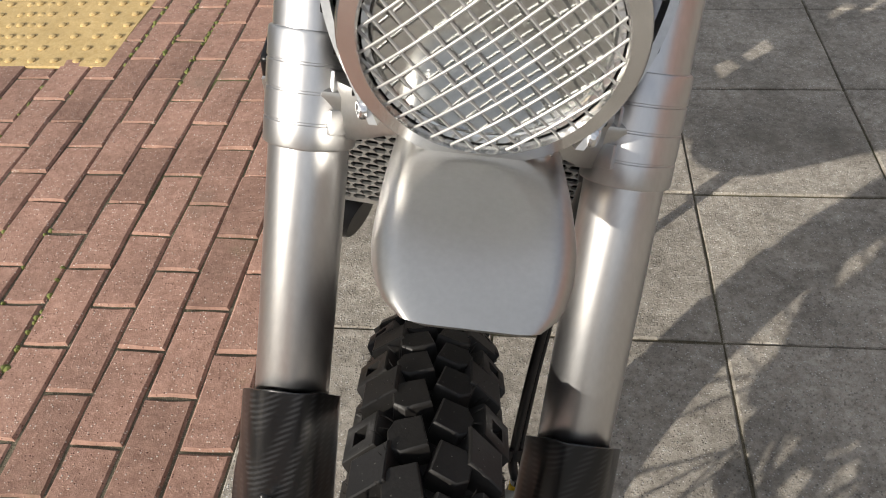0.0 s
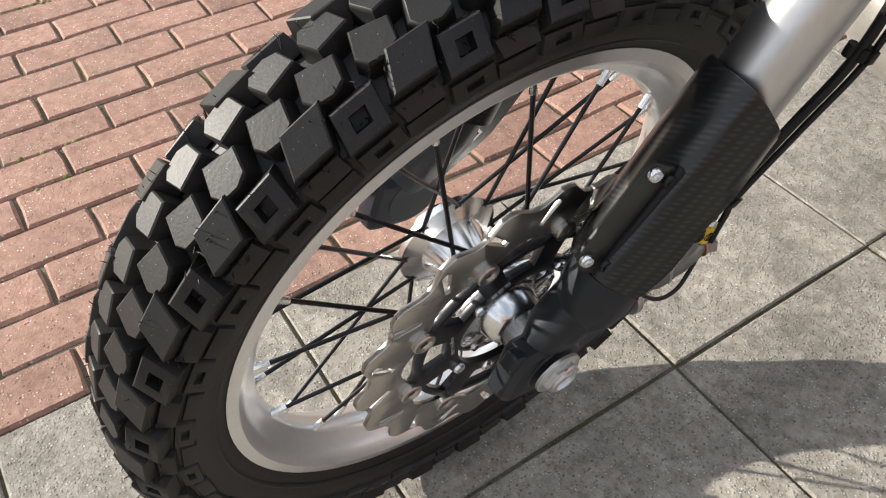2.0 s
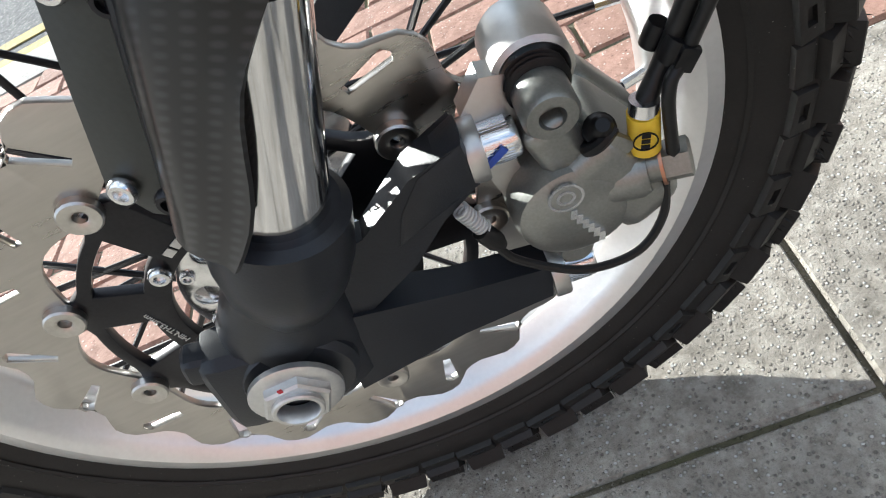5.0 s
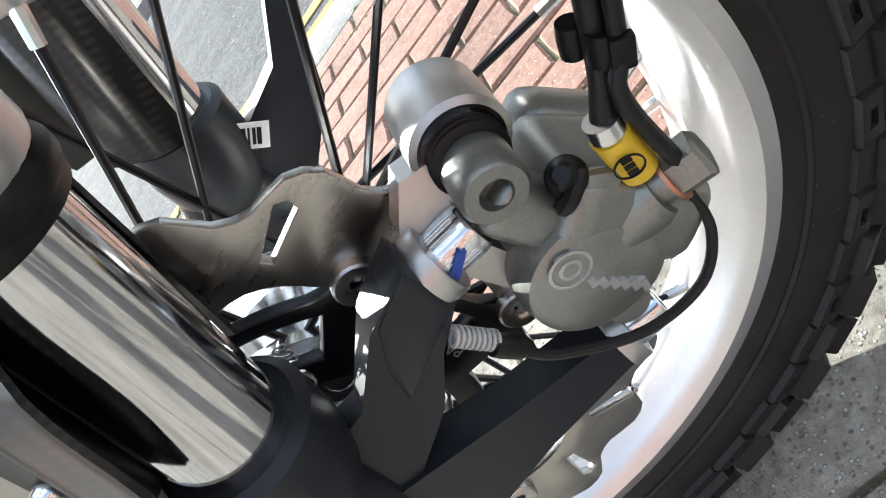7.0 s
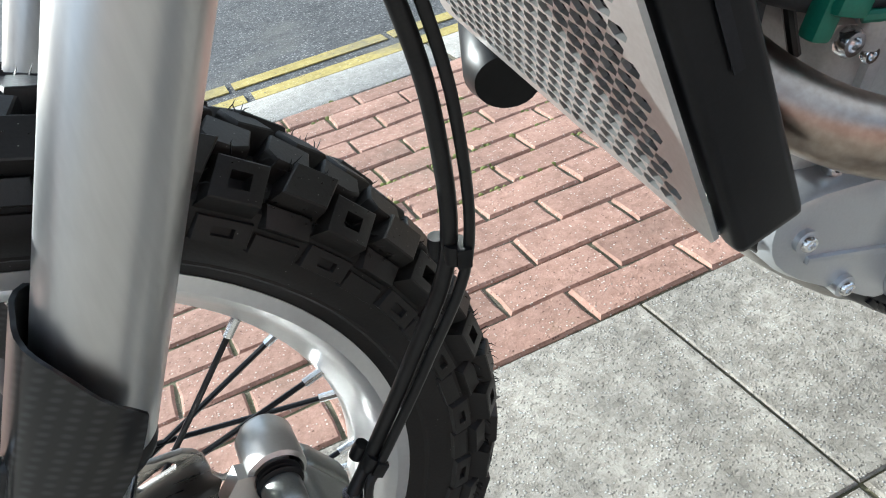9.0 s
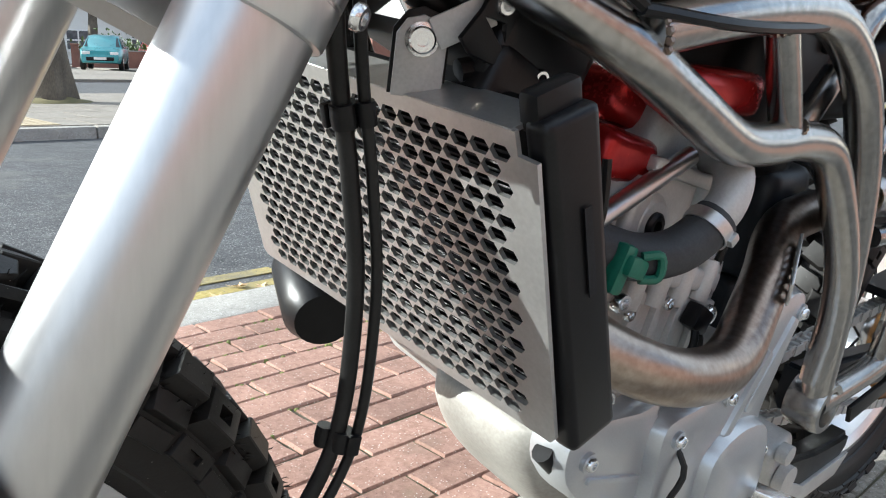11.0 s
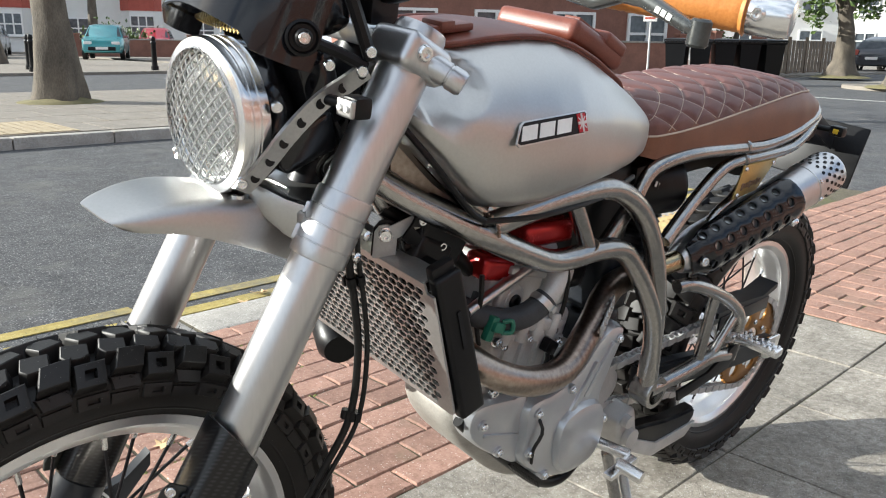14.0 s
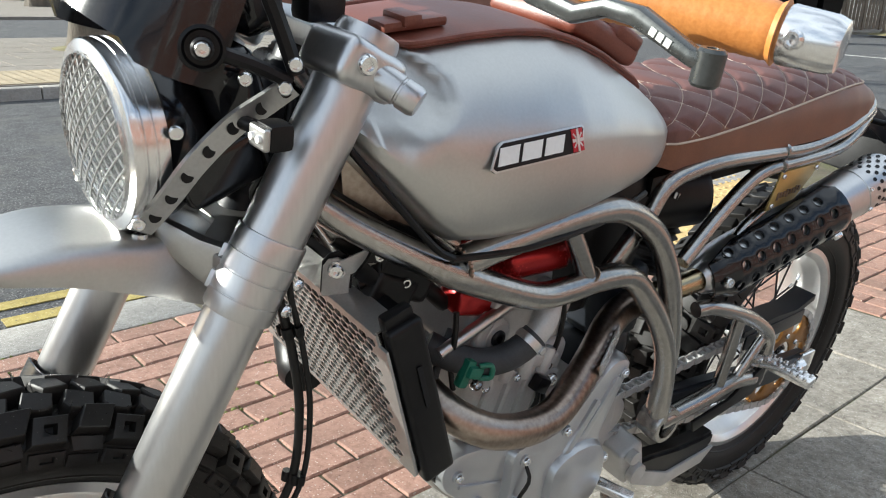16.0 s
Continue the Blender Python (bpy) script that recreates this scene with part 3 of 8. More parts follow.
def rim_mesh(r, half):
    bm = bmesh.new()
    prof = [(r, -half), (r, -half + 0.004), (r - 0.013, -half + 0.006), (r - 0.016, -half + 0.014), (r - 0.027, -half * 0.35), (r - 0.027, half * 0.35), (r - 0.016, half - 0.014),
            (r - 0.013, half - 0.006), (r, half - 0.004), (r, half), (r - 0.010, half + 0.0008), (r - 0.0155, half - 0.003), (r - 0.021, half - 0.009), (r - 0.024, half * 0.55),
            (r - 0.033, half * 0.34), (r - 0.036, half * 0.18), (r - 0.036, -half * 0.18), (r - 0.033, -half * 0.34), (r - 0.024, -half * 0.55), (r - 0.021, -half + 0.009), (r - 0.0155, -half + 0.003), (r - 0.010, -half - 0.0008)]
    lathe(bm, prof, X_AXIS, 96, closed=True)
    return finish("rim", bm, RIM, 32)


def spokes(wheel, hub_r, hub_x, rim_r, count=32, turn=0.0):
    """Black laced spokes, each with a silver nipple at the rim."""
    made = {}
    for k in range(count):
        s, way = (1 if k % 2 else -1), (1 if (k // 2) % 2 else -1)
        if (s, way) not in made:
            lean_a = way * radians(38)
            p0 = Vector((s * hub_x, hub_r * math.sin(lean_a), hub_r * math.cos(lean_a)))
            p1 = Vector((s * 0.006, 0, rim_r))
            d = (p1 - p0).normalized()
            b1, b2 = bmesh.new(), bmesh.new()
            rod(b1, p0, p1 - d * 0.012, 0.0021, 8)
            lathe(b2, [(0.0032, 0), (0.0034, 0.014), (0.0042, 0.016), (0.0060, 0.018), (0.0064, 0.022)], Matrix.Translation(p1 - d * 0.018) @ axis_to(d), 8)
            made[s, way] = finish("spoke", b1, ANODISED), finish("nipple", b2, POLISHED)
        m = at(0, 0, 0, 360 * k / count + turn)
        part("spoke", made[s, way][0], None, wheel, "", m)
        part("nipple", made[s, way][1], None, wheel, "", m)


FW = STEER @ at(0, 0, 0.347)
bm = bmesh.new()
lathe(bm, [(0.014, -0.062), (0.026, -0.06), (0.028, -0.045), (0.052, -0.042), (0.054, -0.034), (0.034, -0.028), (0.027, 0.0), (0.034, 0.026), (0.058, 0.032), (0.060, 0.040),
           (0.047, 0.044), (0.046, 0.052), (0.032, 0.056), (0.026, 0.075), (0.022, 0.078), (0.021, 0.098), (0.014, 0.1)], X_AXIS, 48)
front_wheel = part("front_wheel", bm, POLISHED, bike, "laced front wheel with knobbly tyre and polished hub", FW)
tyre = part("tyre", tyre_mesh(0.337, 0.047, 0.257), None, front_wheel, "black knobbly tyre with moulding hairs")
tagged(part("moulding_hairs", tyre_hairs(0.337, 0.047, 1600, 3), None, front_wheel), kind="stuff")
tread(front_wheel, 0.337, 0.047, 28)
part("rim", rim_mesh(0.257, 0.033), None, front_wheel, "bright aluminium rim")
spokes(front_wheel, 0.047, 0.034, 0.226, 32, 4)
flange = cut_plate(ring_pts(0.058, 48), [ring_pts(0.030, 28)] + [ring_pts(0.0075, 12, 0.045 * math.cos(q), 0.045 * math.sin(q)) for q in (2 * math.pi * (k + 0.5) / 8 + 0.2 for k in range(8))], 0.006, at(0.052, 0, 0) @ X_AXIS, 0.0012)
part("hub_flange", flange, POLISHED, front_wheel, "drilled polished hub flange", smooth=30)
for k in range(8):
    a = 2 * math.pi * k / 8 + 0.2
    bolt(front_wheel, (0.055, 0.052 * math.cos(a), 0.052 * math.sin(a)), (1, 0, 0), BOLT_S)


def polar(r, a):
    return (r * math.cos(a), r * math.sin(a))


DISC_M = at(0.065, 0, 0) @ Matrix(((0, 0, 1, 0), (1, 0, 0, 0), (0, 1, 0, 0), (0, 0, 0, 1)))  # disc plane: (y, z), thick along x
lobes, wave, inner_wave = 18, [], []
for k in range(lobes * 8):
    a = 2 * math.pi * k / (lobes * 8)
    ph = math.cos(a * lobes)
    wave.append(polar(0.1565 + 0.0062 * math.copysign(abs(ph) ** 0.6, ph), a))
for k in range(9 * 12):
    a = 2 * math.pi * k / (9 * 12)
    inner_wave.append(polar(0.1135 + 0.0055 * math.cos((a - radians(33)) * 9 + math.pi), a))
slots = []
for k in range(lobes):
    a, skew = 2 * math.pi * (k + 0.25) / lobes, (0.55 if k % 2 else -0.5)
    c, u = Vector(polar(0.141, a)), Vector((math.cos(a + skew), math.sin(a + skew)))
    v = Vector((-u.y, u.x))
    slots.append([tuple(c - u * 0.013 + v * 0.0022), tuple(c - u * 0.013 - v * 0.0022), tuple(c + u * 0.011 - v * 0.0042), tuple(c + u * 0.0135), tuple(c + u * 0.011 + v * 0.0042)])
part("brake_disc", cut_plate(wave, [inner_wave] + slots, 0.005, DISC_M, 0.0007), DISC, front_wheel, "wave-edged steel brake disc", smooth=25)
outer, windows = [], []
for k in range(9 * 14):
    a = 2 * math.pi * k / (9 * 14)
    outer.append(polar(0.104 + 0.0075 * max(0, math.cos((a - radians(33)) * 9)) ** 2, a))
for k in range(9):
    a0, a1 = radians(33 + 40 * k + 7.5), radians(33 + 40 * (k + 1) - 7.5)
    windows.append([polar(0.097, a0 + (a1 - a0) * j / 6) for j in range(7)] + [polar(0.073, a1 - 0.03 - (a1 - a0 - 0.06) * j / 6) for j in range(7)])
part("disc_carrier", cut_plate(outer, [ring_pts(0.0595, 48)] + windows, 0.0075, DISC_M @ at(0, 0, -0.001), 0.0008), ANODISED, front_wheel, "black anodised disc carrier", smooth=25)
bm = bmesh.new()
lathe(bm, [(0.0035, 0.0), (0.0035, 0.0042), (0.0055, 0.0056), (0.0095, 0.0056), (0.0105, 0.0046), (0.0105, 0.0)], None, 20, closed=True)
BOBBIN = finish("disc_bobbin", bm, BOBBIN_STEEL)
for k in range(9):
    y, z = polar(0.1125, radians(33 + 40 * k))
    part("disc_bobbin", BOBBIN, None, front_wheel, "", at(0.067, y, z) @ X_AXIS)
    if k % 2 == 0 or k == 5:
        y, z = polar(0.0665, radians(33 + 40 * k + 18))
        bolt(front_wheel, (0.068, y, z), (1, 0, 0), BOLT)
words("1827", 0.009, 0.0002, DISC_M @ at(0.052, 0.068, 0.0033, 0, 0, 65) @ at(0, 0, 0, 0, 0, 180), SILVERINK, front_wheel)
words("PATENTED", 0.008, 0.0002, DISC_M @ at(0.078, 0.012, 0.0033, 0, 0, 95), SILVERINK, front_wheel)
words("MIN.TH3.5mm", 0.0052, 0.0002, DISC_M @ at(-0.0675, 0.014, 0.0033, 0, 0, 98), SILVERINK, front_wheel)
bm = bmesh.new()
for j in range(3):
    box(bm, (0.0055, 0.005, 0.0006), DISC_M @ at(-0.030 + 0.0065 * j, 0.06 + 0.003 * j, 0.0033, 0, 0, 25), 0.0)
part("maker_mark", bm, SILVERINK, front_wheel)

# fork legs
FORK_D = Vector((0, 0.49, 1)).normalized()


def fork_p(side, z):
    return Vector((0.113 if side > 0 else -0.104, 0.223 + 0.49 * (z - 0.80), z))


def fork_m(side, z):
    """Axes on a fork leg: z up the leg, x to the bike's left."""
    return Matrix.Translation(fork_p(side, z)) @ at(0, 0, 0, -math.degrees(math.atan(0.49)))


for side, word in ((1, "left"), (-1, "right")):
    bm = bmesh.new()
    L = (fork_p(side, 1.015) - fork_p(side, 0.548)).length
    lathe(bm, [(0.0225, 0.003), (0.0262, 0.0), (0.0275, 0.004), (0.0275, 0.27), (0.0285, 0.30), (0.0285, L - 0.006), (0.0265, L), (0.0, L)], fork_m(side, 0.548), 40)
    leg = front("fork_leg", bm, BRUSHED, "brushed silver upside-down fork leg")
    bm = bmesh.new()
    lathe(bm, [(0.0275, -0.004), (0.0285, -0.002), (0.0285, 0.002), (0.026, 0.006)], fork_m(side, 0.544), 32)
    lathe(bm, [(0.0222, -0.010), (0.0265, -0.008), (0.0275, -0.004), (0.0225, -0.003)], fork_m(side, 0.544), 32)
    part("dust_wiper", bm, BLACK, leg)
    bm = bmesh.new()
    rod(bm, fork_p(side, 0.405), fork_p(side, 0.555), 0.0222, 32)
    part("inner_tube", bm, CHROME, leg, "polished inner tube")
    # guard: a carbon shell over the front and outside of the lower leg
    bm = bmesh.new()
    rows = []
    for i in range(15):
        u = i / 14
        row = []
        first, last = -200.0, 24 * u - 24 * (1 - u) + 5 * math.sin(3 * math.pi * u)
        for j in range(23):
            v = j / 22
            deg = first + (last - first) * v
            ang = radians(deg if side > 0 else 180 - deg)
            top = (0.606 if side > 0 else 0.620) - 0.026 * max(0, (deg + 70) / 95) ** 1.4 - 0.02 * max(0, (-130 - deg) / 70)
            z = 0.448 + (top - 0.448) * u
            r = 0.0395 - 0.004 * u + 0.0012 * math.cos(6 * ang) + (0.0025 if j == 22 else 0)
            row.append(bm.verts.new(fork_m(side, z) @ Vector((r * math.cos(ang), r * math.sin(ang), 0))))
        rows.append(row)
    for a, b in zip(rows, rows[1:]):
        for j in range(22):
            bm.faces.new((a[j], a[j + 1], b[j + 1], b[j]))
    bmesh.ops.recalc_face_normals(bm, faces=bm.faces)
    bmesh.ops.solidify(bm, geom=bm.faces[:], thickness=0.0022)
    part("fork_guard", bm, CARBON, leg, "lacquered carbon fork guard", smooth=50)
    # foot casting
    bm = bmesh.new()
    lathe(bm, [(0.0262, 0.0), (0.0305, -0.003), (0.0305, -0.010), (0.0310, -0.026), (0.0275, -0.044), (0.020, -0.060), (0.010, -0.068)], fork_m(side, 0.445), 36)
    ax = Vector((side * 0.116, 0, 0.347))
    loft(bm, [[fork_p(side, 0.432) + Vector((0.027 * math.cos(t) * 1.0, 0.026 * math.sin(t), 0)) for t in (2 * math.pi * k / 20 for k in range(20))],
              [Vector((side * 0.108, 0.014, 0.390)) + Vector((0.024 * math.cos(t), 0.032 * math.sin(t), 0)) for t in (2 * math.pi * k / 20 for k in range(20))],
              [ax + Vector((-side * 0.006 + 0.013 * math.cos(t), 0.036 * math.sin(t), -0.002)) for t in (2 * math.pi * k / 20 for k in range(20))],
              [ax + Vector((-side * 0.006 + 0.011 * math.cos(t), 0.030 * math.sin(t), -0.030)) for t in (2 * math.pi * k / 20 for k in range(20))],
              [ax + Vector((-side * 0.006 + 0.007 * math.cos(t), 0.016 * math.sin(t), -0.040)) for t in (2 * math.pi * k / 20 for k in range(20))]])
    box(bm, (0.030, 0.060, 0.066), at(side * 0.110, -0.016, 0.346, -14), 0.013, 3)
    box(bm, (0.016, 0.020, 0.020), at(side * 0.112, -0.036, 0.374, -20), 0.006, 3)
    lathe(bm, [(0.028, -0.022), (0.030, -0.016), (0.030, 0.006), (0.027, 0.010)], Matrix.Translation(ax) @ axis_to((side, 0, 0)), 28)
    if side > 0:
        # two arms that carry the caliper
        sq = ((-1, -1), (1, -1), (1, 1), (-1, 1))
        loft(bm, [[Vector((0.104, 0.020, 0.374)) + Vector((sx * 0.011, 0, 0)) + Vector((0, -0.3, 1)).normalized() * sy * 0.026 for sx, sy in sq],
                  [Vector((0.099, 0.070, 0.380)) + Vector((sx * 0.006, 0, 0)) + Vector((0, -0.4, 1)).normalized() * sy * 0.017 for sx, sy in sq],
                  [Vector((0.096, 0.098, 0.400)) + Vector((sx * 0.009, 0, 0)) + Vector((0, -0.1, 1)).normalized() * sy * 0.016 for sx, sy in sq],
                  [Vector((0.094, 0.120, 0.408)) + Vector((sx * 0.011, 0, 0)) + Vector((0, 0.15, 1)).normalized() * sy * 0.014 for sx, sy in sq]])
        loft(bm, [[Vector((0.104, 0.020, 0.335)) + Vector((sx * 0.012, 0, 0)) + Vector((0, 0.2, 1)).normalized() * sy * 0.032 for sx, sy in sq],
                  [Vector((0.099, 0.080, 0.318)) + Vector((sx * 0.009, 0, 0)) + Vector((0, 0.3, 1)).normalized() * sy * 0.018 for sx, sy in sq],
                  [Vector((0.095, 0.128, 0.306)) + Vector((sx * 0.009, 0, 0)) + Vector((0, 0.3, 1)).normalized() * sy * 0.012 for sx, sy in sq]])
        cut_plate([(0.074, 0.380), (0.084, 0.400), (0.099, 0.4155), (0.1240, 0.4235), (0.1225, 0.3950), (0.104, 0.390)], [], 0.022, Matrix(((0, 0, 1, 0.0955), (1, 0, 0, 0), (0, 1, 0, 0), (0, 0, 0, 1))), 0.004, bm)
    else:
        loft(bm, [[Vector((-0.112, 0.03, 0.37)) + Vector((sx * 0.008, 0, sy * 0.030)) for sx, sy in ((-1, -1), (1, -1), (1, 1), (-1, 1))],
                  [Vector((-0.112, 0.10, 0.395)) + Vector((sx * 0.007, 0, sy * 0.017)) for sx, sy in ((-1, -1), (1, -1), (1, 1), (-1, 1))],
                  [Vector((-0.112, 0.135, 0.43)) + Vector((sx * 0.007, 0, sy * 0.010)) for sx, sy in ((-1, -1), (1, -1), (1, 1), (-1, 1))]])
    foot = part("fork_foot", bm, DARKCAST, leg, "dark grey cast fork foot", smooth=35)
    # bracket plate on the guard with its four screws
    p1, p2, p3, p4 = (Vector((side * x + (0.010 if side < 0 else 0), y, z)) for x, y, z in ((0.1095, 0.0492, 0.5579), (0.1145, 0.0621, 0.5485), (0.1060, 0.0116, 0.4824), (0.1138, 0.0264, 0.4745)))
    ux = (p1 - p3).normalized()
    nz = ux.cross(p2 - p1).normalized() * side
    nz = -nz if nz.x * side < 0 else nz
    uy = nz.cross(ux)
    pm = Matrix((ux, uy, nz)).transposed().to_4x4()
    pm.translation = (p1 + p4) / 2 + nz * 0.004
    bm = cut_plate([(-0.056, -0.012), (-0.046, -0.016), (0.040, -0.016), (0.050, -0.010), (0.050, 0.012), (0.040, 0.017), (-0.044, 0.017), (-0.056, 0.002)], [], 0.004, pm, 0.001)
    plate = part("guard_plate", bm, PLATE, leg, "flat black bracket plate")
    bm = bmesh.new()
    box(bm, (0.112, 0.017, 0.013), pm @ at(-0.002, (0.0145 if side > 0 else -0.0145) * -1, 0.0015), 0.006, 3)
    part("rubber_pad", bm, BLACK, leg)
    for p, mesh in ((p1, BOLT), (p2, BOLT_DARK), (p3, BOLT), (p4, BOLT_DARK)):
        bolt(leg, p + nz * 0.008, nz, mesh)
    # axle end
    bm = bmesh.new()
    ax2 = Vector((side * 0.1310, -0.002, 0.349))
    m = Matrix.Translation(ax2) @ axis_to((side, 0, 0))
    lathe(bm, [(0.0232, 0.0), (0.0232, 0.003), (0.0215, 0.0042), (0.0120, 0.0045), (0.0120, 0.0)], m, 32, closed=True)
    lathe(bm, [(0.0180, 0.002), (0.0180, 0.0085), (0.0165, 0.0098), (0.0125, 0.0098), (0.0125, 0.002)], m, 6, closed=True)
    lathe(bm, [(0.0128, 0.006), (0.0128, 0.0118), (0.0120, 0.0126), (0.0104, 0.0126), (0.0098, 0.0118), (0.0096, 0.003)], m, 28, closed=True)
    nut = part("axle_nut", bm, ZINC, leg, "zinc-plated axle nut with red paint mark")
    bm = bmesh.new()
    lathe(bm, [(0.0119, 0.0005), (0.0119, 0.0022), (0.0, 0.0024)], m, 24)
    part("axle_bore", bm, BLACK, leg)
    if side > 0:
        bm = bmesh.new()
        box(bm, (0.0008, 0.0022, 0.006), at(0.1399, -0.002, 0.3630, 0), 0)
        part("paint_mark", bm, REDMARK, leg)
        bm = bmesh.new()
        lathe(bm, [(0.019, 0.0), (0.019, 0.03)], at(0.084, 0, 0.347) @ X_AXIS, 28)
        part("wheel_spacer", bm, POLISHED, leg)
    else:
        bm = bmesh.new()
        box(bm, (0.001, 0.034, 0.016), at(-0.0925, 0.060, 0.412, -55), 0.0)
        part("sticker", bm, WHITE, leg, "white barcode sticker")
        bm = bmesh.new()
        for j in range(9):
            box(bm, (0.001, 0.0012 + 0.0006 * (j % 3), 0.010), at(-0.0925, 0.060, 0.412, -55) @ at(0.0007, -0.011 + 0.0028 * j, 0.0), 0.0)
        part("barcode", bm, BLACK, leg)

# calliper, its mount, bolts and lines
bm = bmesh.new()
lathe(bm, [(0.028, -0.004), (0.0295, 0.002), (0.0295, 0.020), (0.0275, 0.027), (0.022, 0.0305), (0.0, 0.031)], at(0.080, 0.154, 0.353) @ X_AXIS, 36)
box(bm, (0.058, 0.036, 0.062), at(0.081, 0.176, 0.356, 26), 0.012, 4)
box(bm, (0.020, 0.024, 0.040), at(0.094, 0.159, 0.388, 10), 0.008, 3)
lathe(bm, [(0.011, -0.020), (0.0128, -0.017), (0.0128, 0.002), (0.0112, 0.004), (0.0062, 0.004), (0.0056, -0.004), (0, -0.004)], at(0.100, 0.161, 0.411) @ X_AXIS, 24)
lathe(bm, [(0.013, 0), (0.0128, 0.020), (0.0108, 0.024)], at(0.097, 0.168, 0.357) @ axis_to((0.25, 0.85, 0.0)), 20)
box(bm, (0.026, 0.050, 0.056), at(0.046, 0.172, 0.352, 26), 0.011, 3)
lathe(bm, [(0.009, -0.012), (0.0105, -0.008), (0.0105, 0.006), (0.008, 0.010)], at(0.092, 0.146, 0.319) @ X_AXIS, 18)
box(bm, (0.020, 0.020, 0.022), at(0.092, 0.148, 0.327, 20), 0.006, 3)
box(bm, (0.006, 0.040, 0.014), at(0.104, 0.170, 0.372, 35), 0.003, 2)
caliper = front("brake_caliper", bm, CALIPER, "bead-blasted grey brake caliper")
bm = bmesh.new()
lathe(bm, [(0.008, -0.026), (0.0150, -0.024), (0.0185, -0.018), (0.0190, 0.0), (0.0190, 0.012), (0.0165, 0.014), (0.0150, 0.013), (0.0145, 0.004), (0.0, 0.004)], at(0.064, 0.162, 0.414) @ X_AXIS, 32)
loft(bm, [[Vector((0.072, 0.156, 0.420)) + Vector((sx * 0.006, sy * 0.016, -sy * 0.006)) for sx, sy in sq],
          [Vector((0.080, 0.138, 0.410)) + Vector((sx * 0.006, sy * 0.012, -sy * 0.008)) for sx, sy in sq],
          [Vector((0.084, 0.131, 0.392)) + Vector((sx * 0.006, sy * 0.008, -sy * 0.004)) for sx, sy in sq],
          [Vector((0.084, 0.136, 0.330)) + Vector((sx * 0.004, sy * 0.006, 0)) for sx, sy in sq],
          [Vector((0.090, 0.138, 0.306)) + Vector((sx * 0.006, sy * 0.008, 0)) for sx, sy in sq]])
part("mounting_bracket", bm, ALU, caliper, "silver caliper mounting bracket")
bm = bmesh.new()
for i in range(3):
    lathe(bm, [(0.0125, i * 0.003), (0.0148, i * 0.003 + 0.0015), (0.0125, i * 0.003 + 0.003)], at(0.0765, 0.1615, 0.4125) @ X_AXIS, 24)
part("pin_boot", bm, BLACK, caliper)
for p, d in (((0.0925, 0.121, 0.405), (0, 0.98, -0.15)), ((0.095, 0.128, 0.305), (0, 0.98, -0.15))):
    bm = bmesh.new()
    m = Matrix.Translation(p) @ axis_to(d)
    lathe(bm, [(0.0148, 0), (0.0152, 0.001), (0.0152, 0.007), (0.0145, 0.008), (0.0100, 0.0082)], m, 28)
    part("bolt_seat", bm, ALU, caliper)
    bm = bmesh.new()
    lathe(bm, [(0.0098, 0.006), (0.0098, 0.0225), (0.0088, 0.024), (0.0058, 0.024), (0.0052, 0.015), (0, 0.015)], m, 36)
    for q in range(36):
        box(bm, (0.0006, 0.0008, 0.013), m @ at(0, 0, 0, 0, 0, q * 10) @ at(0.0098, 0, 0.014), 0)
    part("mount_bolt", bm, POLISHED, caliper, "knurled zinc bolt with blue paint mark")
bm = bmesh.new()
box(bm, (0.0010, 0.014, 0.0036), at(0.1035, 0.132, 0.404, 28), 0)
part("paint_mark", bm, BLUEMARK, caliper)
bm = bmesh.new()
m = Matrix.Translation((0.1025, 0.190, 0.358)) @ axis_to((0.25, 0.85, 0.0))
lathe(bm, [(0.0085, -0.012), (0.0085, 0.010)], m, 20)
lathe(bm, [(0.010, 0.008), (0.010, 0.020), (0.008, 0.021)], m, 6)
part("banjo_bolt", bm, CALIPER, caliper)
bm = bmesh.new()
for h in (-0.006, 0.007):
    lathe(bm, [(0.0088, h), (0.0108, h), (0.0108, h + 0.0016), (0.0088, h + 0.0016)], m, 24, closed=True)
part("copper_washer", bm, COPPER, caliper)
bm = bmesh.new()
lathe(bm, [(0.0055, 0), (0.0075, 0.003), (0.0075, 0.010), (0.0055, 0.012), (0.005, 0.018), (0.003, 0.020)], at(0.096, 0.176, 0.384) @ axis_to((0.55, 0.1, 0.7)), 18)
tube(bm, [(0.100, 0.170, 0.385), (0.107, 0.169, 0.388), (0.110, 0.175, 0.392), (0.106, 0.182, 0.393)], 0.0032, 8)
part("bleed_cap", bm, BLACK, caliper, "black rubber bleed cap")
bm = bmesh.new()
tube(bm, [(0.108, 0.113, 0.360), (0.111, 0.120, 0.343), (0.116, 0.145, 0.322), (0.115, 0.172, 0.316), (0.110, 0.190, 0.328), (0.107, 0.197, 0.352)], 0.0022, 8)
lathe(bm, [(0.0045, 0), (0.005, 0.004), (0.005, 0.012), (0.003, 0.017)], at(0.107, 0.111, 0.370) @ axis_to((0.0, 0.3, -1)), 12)
part("sensor_cable", bm, HOSE, caliper, "thin black wheel speed sensor cable")
bm = bmesh.new()
coil = Matrix.Translation((0.106, 0.108, 0.388)) @ axis_to((0, 0.25, -1))
tube(bm, [coil @ Vector((0.0036 * math.cos(k * 0.6), 0.0036 * math.sin(k * 0.6), 0.02 * k / 94)) for k in range(95)], 0.0009, 6, 1)
part("sensor_spring", bm, CAST, caliper)
